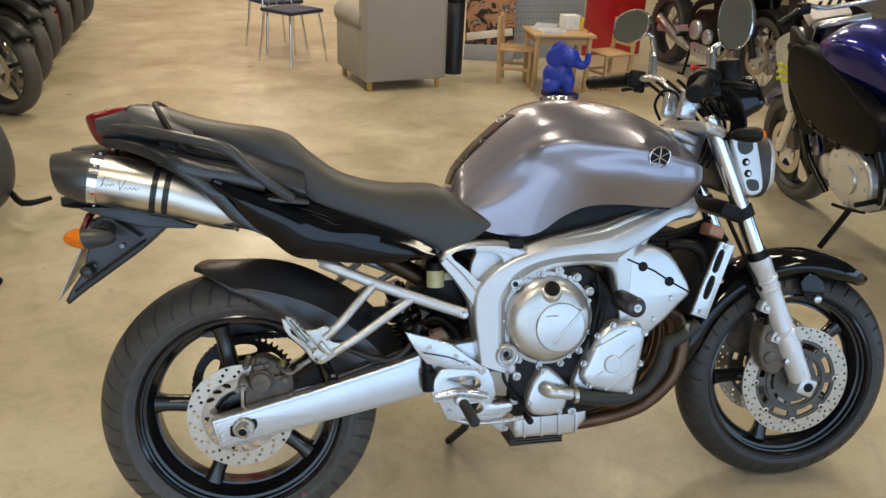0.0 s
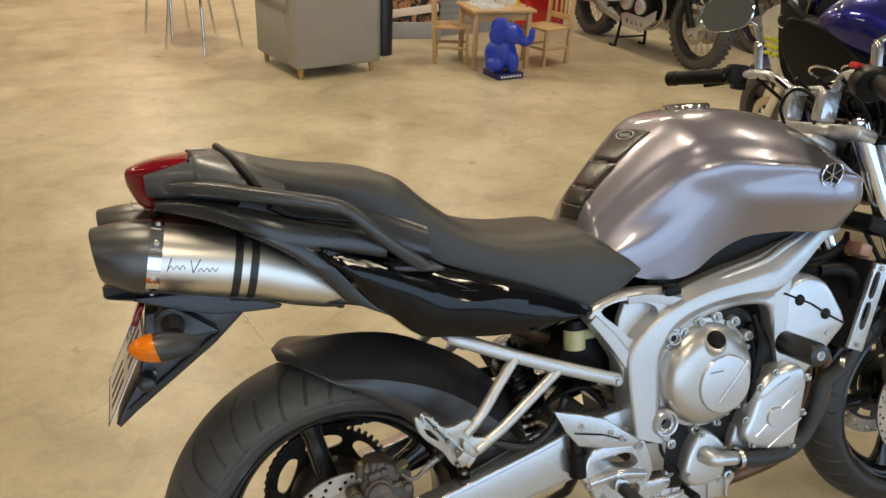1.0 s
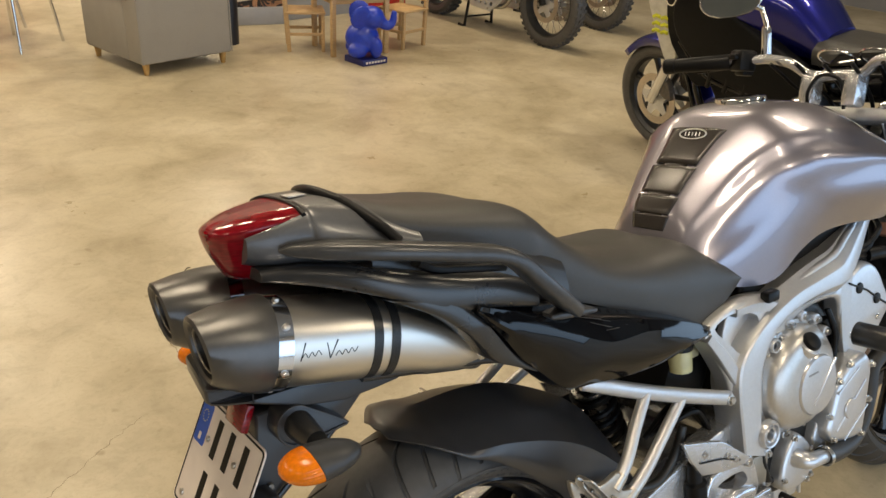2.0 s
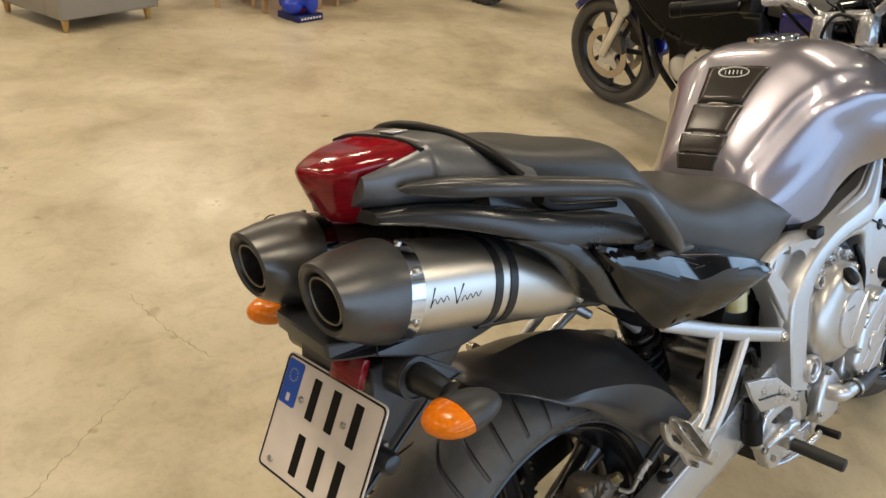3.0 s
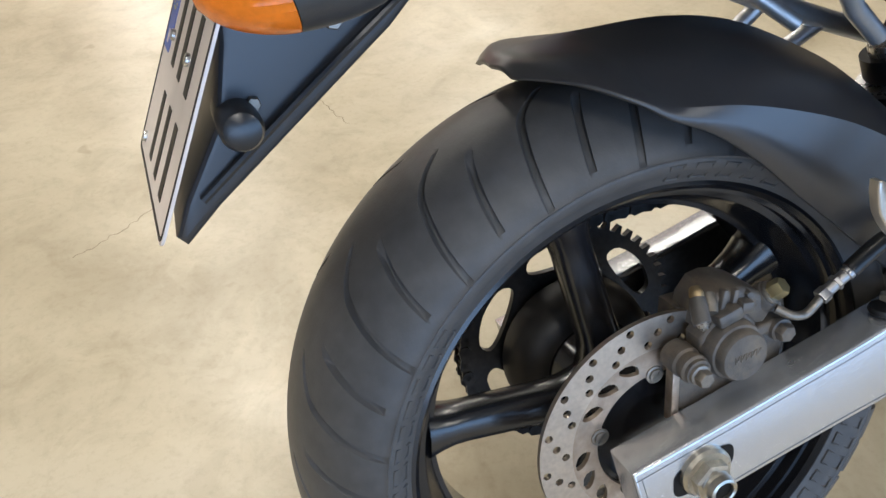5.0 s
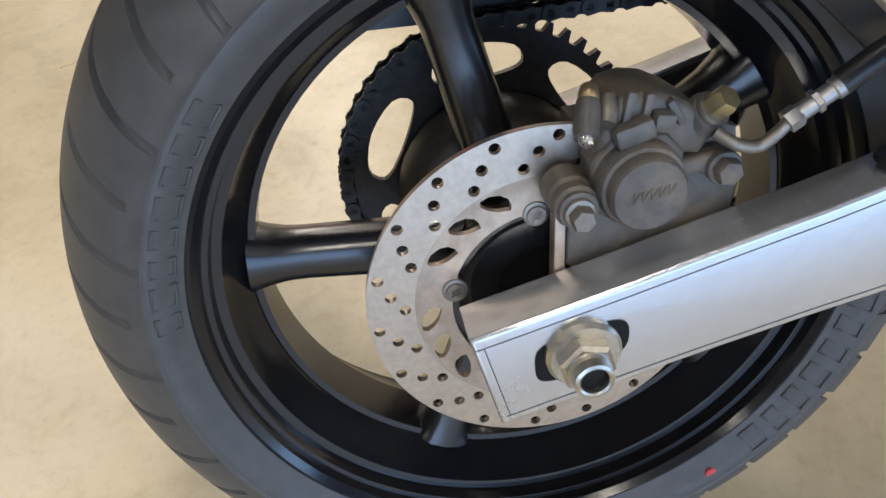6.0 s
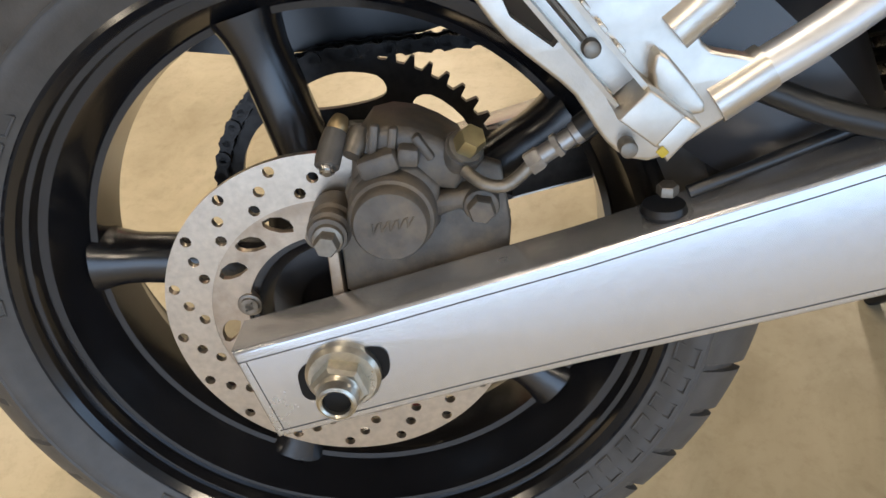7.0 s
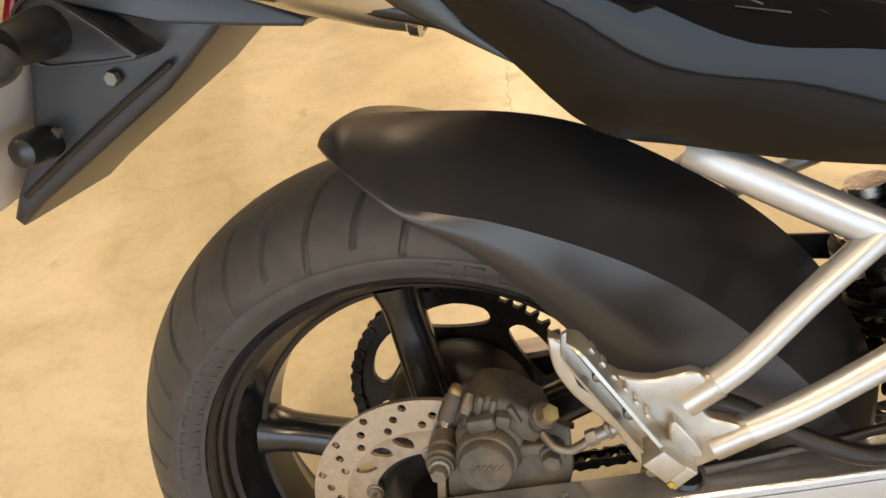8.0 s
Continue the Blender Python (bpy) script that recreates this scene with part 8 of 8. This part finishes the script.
# ---- seating corner ----
WOODL = surface("pale_pine", (0.5, 0.33, 0.16), 0.45, 0, 0.14, 14, 0.1, 120, stretch=(2, 2, 14))
FABRIC = surface("grey_upholstery", (0.33, 0.305, 0.27), 0.85, 0, 0.06, 160, 0.4, 900, dirt=(0.27, 0.25, 0.22), dscale=5)
OAKF = surface("oak_foot", (0.5, 0.3, 0.1), 0.45)


def armchair():
    t = thing("armchair", pose(0.705, 4.515, 0, 0, 0, 14), "grey upholstered armchair on short wooden feet", "armchair")
    W, D = 0.68, 0.74
    def slopebox(x0, x1, y0, y1, z0, z1, r):
        bm = B(); box(bm, ((x0 + x1) / 2, (y0 + y1) / 2, (z0 + z1) / 2), (x1 - x0, y1 - y0, z1 - z0), r, None, 3); return bm
    part("back", slopebox(0, W, 0, 0.17, 0.075, 0.86, 0.02), FABRIC, t)
    for n, x0 in (("arm", 0.0), ("arm", W - 0.15)):
        a = part(n, slopebox(x0, x0 + 0.15, 0.165, D, 0.075, 0.5, 0.018), FABRIC, t)
        part("arm_roll", rod(B(), (x0 + 0.075, 0.1, 0.52), (0, 1, 0), D - 0.08, 0.095, 24, 0.02), FABRIC, t)
    part("seat_base", slopebox(0.145, W - 0.145, 0.16, D - 0.02, 0.09, 0.3, 0.02), FABRIC, t)
    part("seat_cushion", slopebox(0.15, W - 0.15, 0.17, D + 0.01, 0.3, 0.44, 0.045), FABRIC, t)
    bm = tube(B(), [(0.004, -0.002, 0.08), (0.004, -0.002, 0.85)], 0.004, 8); part("piping", bm, FABRIC, t)
    bm = tube(B(), [(W - 0.004, -0.002, 0.08), (W - 0.004, -0.002, 0.85)], 0.004, 8); part("piping", bm, FABRIC, t)
    for x in (0.05, W - 0.05):
        for y in (0.05, D - 0.06):
            part("foot", tube(B(), [(x, y, 0.0), (x, y, 0.08)], [0.016, 0.026], 12), OAKF, t)


armchair()


def steel_chair():
    t = thing("chair", pose(0.165, 5.71, 0, 0, 0, 42), "chrome tube chair with dark blue seat", "chair", "chrome chairs by the armchair")
    NAVY = surface("navy_vinyl", (0.02, 0.025, 0.06), 0.5)
    for s in (-1, 1):
        part("front_leg", tube(B(), [(0.22 * s, -0.2, 0.0), (0.17 * s, -0.16, 0.42), (0.17 * s, -0.1, 0.44), (0.17 * s, 0.15, 0.44)], 0.011, 10, 4), CHROME, t)
        part("back_leg", tube(B(), [(0.22 * s, 0.22, 0.0), (0.17 * s, 0.18, 0.42), (0.18 * s, 0.24, 0.8)], 0.011, 10, 4), CHROME, t)
    bm = B(); box(bm, (0, 0, 0.455), (0.4, 0.4, 0.035), 0.015); part("seat", bm, NAVY, t)
    bm = B(); box(bm, (0, 0.235, 0.72), (0.38, 0.025, 0.2), 0.012, (-8, 0, 0)); part("backrest", bm, NAVY, t)
    for x in (-0.09, 0, 0.09):
        part("back_rod", tube(B(), [(x, 0.19, 0.46), (x, 0.232, 0.66)], 0.005, 8), CHROME, t)
    return t


ch = steel_chair()
copy_thing(ch, pose(0.01, 6.32, 0, 0, 0, 30))


def kids_chair():
    t = thing("child_chair", pose(1.95, 4.93, 0, 0, 0, 188), "small pale pine child's chair", "chair", "child's chairs at the small table")
    for s in (-1, 1):
        bm = B(); box(bm, (0.125 * s, -0.13, 0.14), (0.026, 0.026, 0.28), 0.004); part("front_leg", bm, WOODL, t)
        bm = B(); box(bm, (0.125 * s, 0.135, 0.275), (0.026, 0.03, 0.55), 0.004, (-3, 0, 0)); part("back_leg", bm, WOODL, t)
        bm = B(); box(bm, (0.125 * s, 0.0, 0.13), (0.014, 0.25, 0.022), 0.003); part("side_rail", bm, WOODL, t)
    bm = B(); box(bm, (0, 0, 0.285), (0.29, 0.3, 0.018), 0.005); part("seat", bm, WOODL, t)
    bm = B(); box(bm, (0, -0.13, 0.13), (0.24, 0.014, 0.022), 0.003); part("front_rail", bm, WOODL, t)
    for z in (0.52, 0.36):
        bm = B(); box(bm, (0, 0.147, z), (0.25, 0.016, 0.045), 0.004); part("back_rail", bm, WOODL, t)
    for x in (-0.06, 0, 0.06):
        bm = B(); box(bm, (x, 0.147, 0.44), (0.022, 0.012, 0.13), 0.003); part("back_slat", bm, WOODL, t)
    return t


kc = kids_chair()
kc.matrix_basis = pose(2.017, 4.895, 0, 0, 0, 68)
copy_thing(kc, pose(2.78, 4.72, 0, 0, 0, -72))


def kids_table():
    t = thing("child_table", pose(2.318, 4.73, 0, 0, 0, -4), "small pale pine child's table", "table")
    for x in (-0.215, 0.215):
        for y in (-0.18, 0.18):
            bm = B(); box(bm, (x, y, 0.215), (0.036, 0.036, 0.43), 0.004); part("leg", bm, WOODL, t)
    for y in (-0.175, 0.175):
        bm = B(); box(bm, (0, y, 0.4), (0.4, 0.016, 0.05), 0.003); part("apron", bm, WOODL, t)
    for x in (-0.21, 0.21):
        bm = B(); box(bm, (x, 0, 0.4), (0.016, 0.33, 0.05), 0.003); part("apron", bm, WOODL, t)
    bm = B(); box(bm, (0, 0, 0.446), (0.52, 0.45, 0.024), 0.006); part("tabletop", bm, WOODL, t)
    PAPER = surface("white_paper", (0.75, 0.74, 0.7), 0.7)
    YELLOW = surface("yellow_card", (0.75, 0.5, 0.02), 0.5)
    R15 = lambda x, y, z, a=0: pose(2.318, 4.73, 0, 0, 0, -4) @ pose(x, y, z, 0, 0, a)
    for k, (x, y, a, w, h, d) in enumerate(((-0.1, -0.04, 10, 0.19, 0.27, 0.02), (-0.1, 0.05, -20, 0.18, 0.25, 0.03))):
        b_ = thing("magazine_stack", R15(x, y, 0.458, a), "stack of white papers on the small table", "papers")
        bm = B(); box(bm, (0, 0, d / 2), (w, h, d), 0.002); part("pages", bm, PAPER, b_)
        bm = B(); box(bm, (0.004, 0, d + 0.002), (w * 0.98, h * 0.97, 0.003), 0.001); part("cover", bm, surface("grey_cover", (0.45, 0.47, 0.5), 0.4), b_)
    b_ = thing("paper_box", R15(0.1, 0.06, 0.458, 15), "open white and yellow paper box", "box")
    bm = B(); box(bm, (0, 0, 0.06), (0.14, 0.1, 0.12), 0.003); part("body", bm, PAPER, b_)
    bm = B(); box(bm, (0.09, 0, 0.05), (0.03, 0.1, 0.1), 0.003, (0, 12, 0)); part("flap", bm, YELLOW, b_)
    b_ = thing("crayon", R15(0.22, -0.1, 0.458), "red crayon standing on the small table", "crayon")
    part("stick", tube(B(), [(0, 0, 0), (0.012, 0, 0.1)], 0.006, 10), REDP, b_)


kids_table()


def elephant():
    """A plain blue elephant figure on its plinth, one mesh."""
    bm = B()
    def ball(c, r, sx=1, sy=1, sz=1, rot=(0, 0, 0)):
        tmp = bmesh.new()
        bmesh.ops.create_uvsphere(tmp, u_segments=24, v_segments=14, radius=r)
        merge(bm, tmp, pose(*c, *rot) @ Matrix.Diagonal((sx, sy, sz, 1)))
    ball((-0.02, 0, 0.13), 0.105, 1.15, 0.95, 1.1)
    ball((0.045, -0.015, 0.275), 0.086, 1.05, 0.95, 0.95)
    ball((-0.045, -0.095, 0.29), 0.085, 1.0, 0.2, 1.0, (12, 0, 28))
    ball((-0.03, 0.085, 0.295), 0.085, 1.0, 0.2, 1.0, (-12, 0, -28))
    for s in (-1, 1):
        ball((0.07, 0.06 * s - 0.01, 0.075), 0.05, 0.95, 0.85, 1.5)
        ball((-0.06, 0.075 * s, 0.055), 0.055, 1.3, 0.9, 1.0)
    tube(bm, [(0.1, -0.02, 0.26), (0.14, -0.022, 0.225), (0.175, -0.024, 0.225), (0.195, -0.026, 0.26), (0.198, -0.026, 0.3), (0.205, -0.026, 0.325)], [0.042, 0.036, 0.03, 0.026, 0.023, 0.021], 14, 4)
    t = part("elephant_figure", bm, surface("blue_plastic", (0.012, 0.04, 0.42), 0.35, 0, 0.1, 40, 0.1, 100), None)
    rm = t.modifiers.new("skin", "REMESH")
    rm.mode, rm.voxel_size, rm.use_smooth_shade = "VOXEL", 0.007, True
    sm = t.modifiers.new("soften", "SMOOTH")
    sm.factor, sm.iterations = 0.6, 10
    t.matrix_basis = pose(2.235, 4.35, 0.045, 0, 0, -22) @ Matrix.Diagonal((1.02, 1.02, 1.0, 1))
    tagged(t, "blue plastic elephant figure on a plinth", "figure")
    p = thing("figure_plinth", pose(2.245, 4.35, 0, 0, 0, 9.5), "dark blue plinth with pale marks", "plinth")
    b2 = B(); box(b2, (0.0, 0, 0.022), (0.225, 0.22, 0.044), 0.004); part("base", b2, surface("navy_plinth", (0.01, 0.015, 0.12), 0.4), p)
    for k in range(7):
        b2 = B(); box(b2, (-0.08 + 0.027 * k, -0.1112, 0.022), (0.018, 0.003, 0.016), 0.0008); part("plinth_bar", b2, WHITE, p)
    return t


elephant()


def poster_print():
    """A glossy print: brown ground with torn dark and pale shapes."""
    m, t, b, L = nodes("poster_print")
    tc = t.nodes.new("ShaderNodeTexCoord")
    n = t.nodes.new("ShaderNodeTexNoise")
    n.inputs["Scale"].default_value, n.inputs["Detail"].default_value, n.inputs["Distortion"].default_value = 5.5, 5, 1.6
    L.new(tc.outputs["Object"], n.inputs["Vector"])
    r = t.nodes.new("ShaderNodeValToRGB")
    e = r.color_ramp.elements
    while len(e) < 6:
        e.new(0.5)
    for k, (p, c) in enumerate(((0.36, (0.01, 0.01, 0.012)), (0.45, (0.03, 0.025, 0.025)), (0.47, (0.4, 0.2, 0.11)), (0.55, (0.5, 0.27, 0.15)), (0.6, (0.02, 0.018, 0.018)), (0.66, (0.6, 0.58, 0.56)))):
        e[k].position, e[k].color = p, (*c, 1)
    L.new(n.outputs[0], r.inputs[0])
    L.new(r.outputs[0], b.inputs["Base Color"])
    b.inputs["Roughness"].default_value = 0.35
    return m


def boards():
    GREYB = surface("grey_board", (0.32, 0.33, 0.36), 0.5, 0.1, 0.05, 10)
    def board(name, a, b_, h, mat, label, kind="structure"):
        dx, dy = b_[0] - a[0], b_[1] - a[1]
        L_ = math.hypot(dx, dy)
        t = thing(name, pose((a[0] + b_[0]) / 2, (a[1] + b_[1]) / 2, 0, 0, 0, math.degrees(math.atan2(dy, dx))), label, name.replace("_", " "))
        bm = B(); box(bm, (0, 0.02, h / 2), (L_, 0.04, h), 0.004); part("panel", bm, mat, t)
        return t, L_
    t, L_ = board("display_board", (2.23, 5.85), (3.0, 5.98), 2.1, GREYB, "grey perforated display board")
    holes = B()
    for i in range(16):
        for j in range(30):
            box(holes, (-L_ / 2 + 0.05 + 0.043 * i, -0.0015, 0.2 + 0.06 * j), (0.009, 0.003, 0.009), 0)
    tagged(part("perforation", holes, INK, t), kind="stuff")
    board("red_board", (3.04, 6.03), (3.7, 6.13), 2.2, REDP, "plain red display board")
    t, L_ = board("poster_stand", (1.78, 5.86), (2.24, 5.78), 1.9, poster_print(), "poster stand with a brown and black picture")
    for k, (x, z, w, h, a) in enumerate(((0.1, 0.95, 0.16, 0.05, 0), (-0.06, 1.3, 0.2, 0.08, 0))):
        bm = B(); box(bm, (x, -0.003, z), (w, 0.004, h), 0.001, (0, a, 0)); part("picture_patch", bm, INK, t)
    bm = B(); box(bm, (0.0, -0.003, 0.24), (L_ * 0.94, 0.004, 0.07), 0.001, (0, -8, 0)); part("picture_patch", bm, WHITE, t)
    bm = B(); box(bm, (0, -0.01, 0.07), (L_ * 1.02, 0.08, 0.14), 0.006); part("foot", bm, GREYB, t)
    t = thing("waste_bin", pose(1.545, 5.24, 0), "slim dark waste bin", "bin")
    part("body", tube(B(), [(0, 0, 0), (0, 0, 0.6), (0, 0, 0.61)], [0.08, 0.085, 0.078], 28), surface("dark_bin", (0.012, 0.014, 0.02), 0.35), t)
    part("lid", rod(B(), (0, 0, 0.61), (0, 0, 1), 0.05, 0.088, 28, 0.02), INK, t)
    # far counter and red sign at the end of the hall, seen mirrored in the floor
    t = thing("red_banner", pose(-1.0, 12.985, 1.9), "wide red banner on the far wall", "banner")
    bm = B(); box(bm, (0, 0, 0), (4.5, 0.03, 1.6), 0.005); part("cloth", bm, REDP, t)


boards()
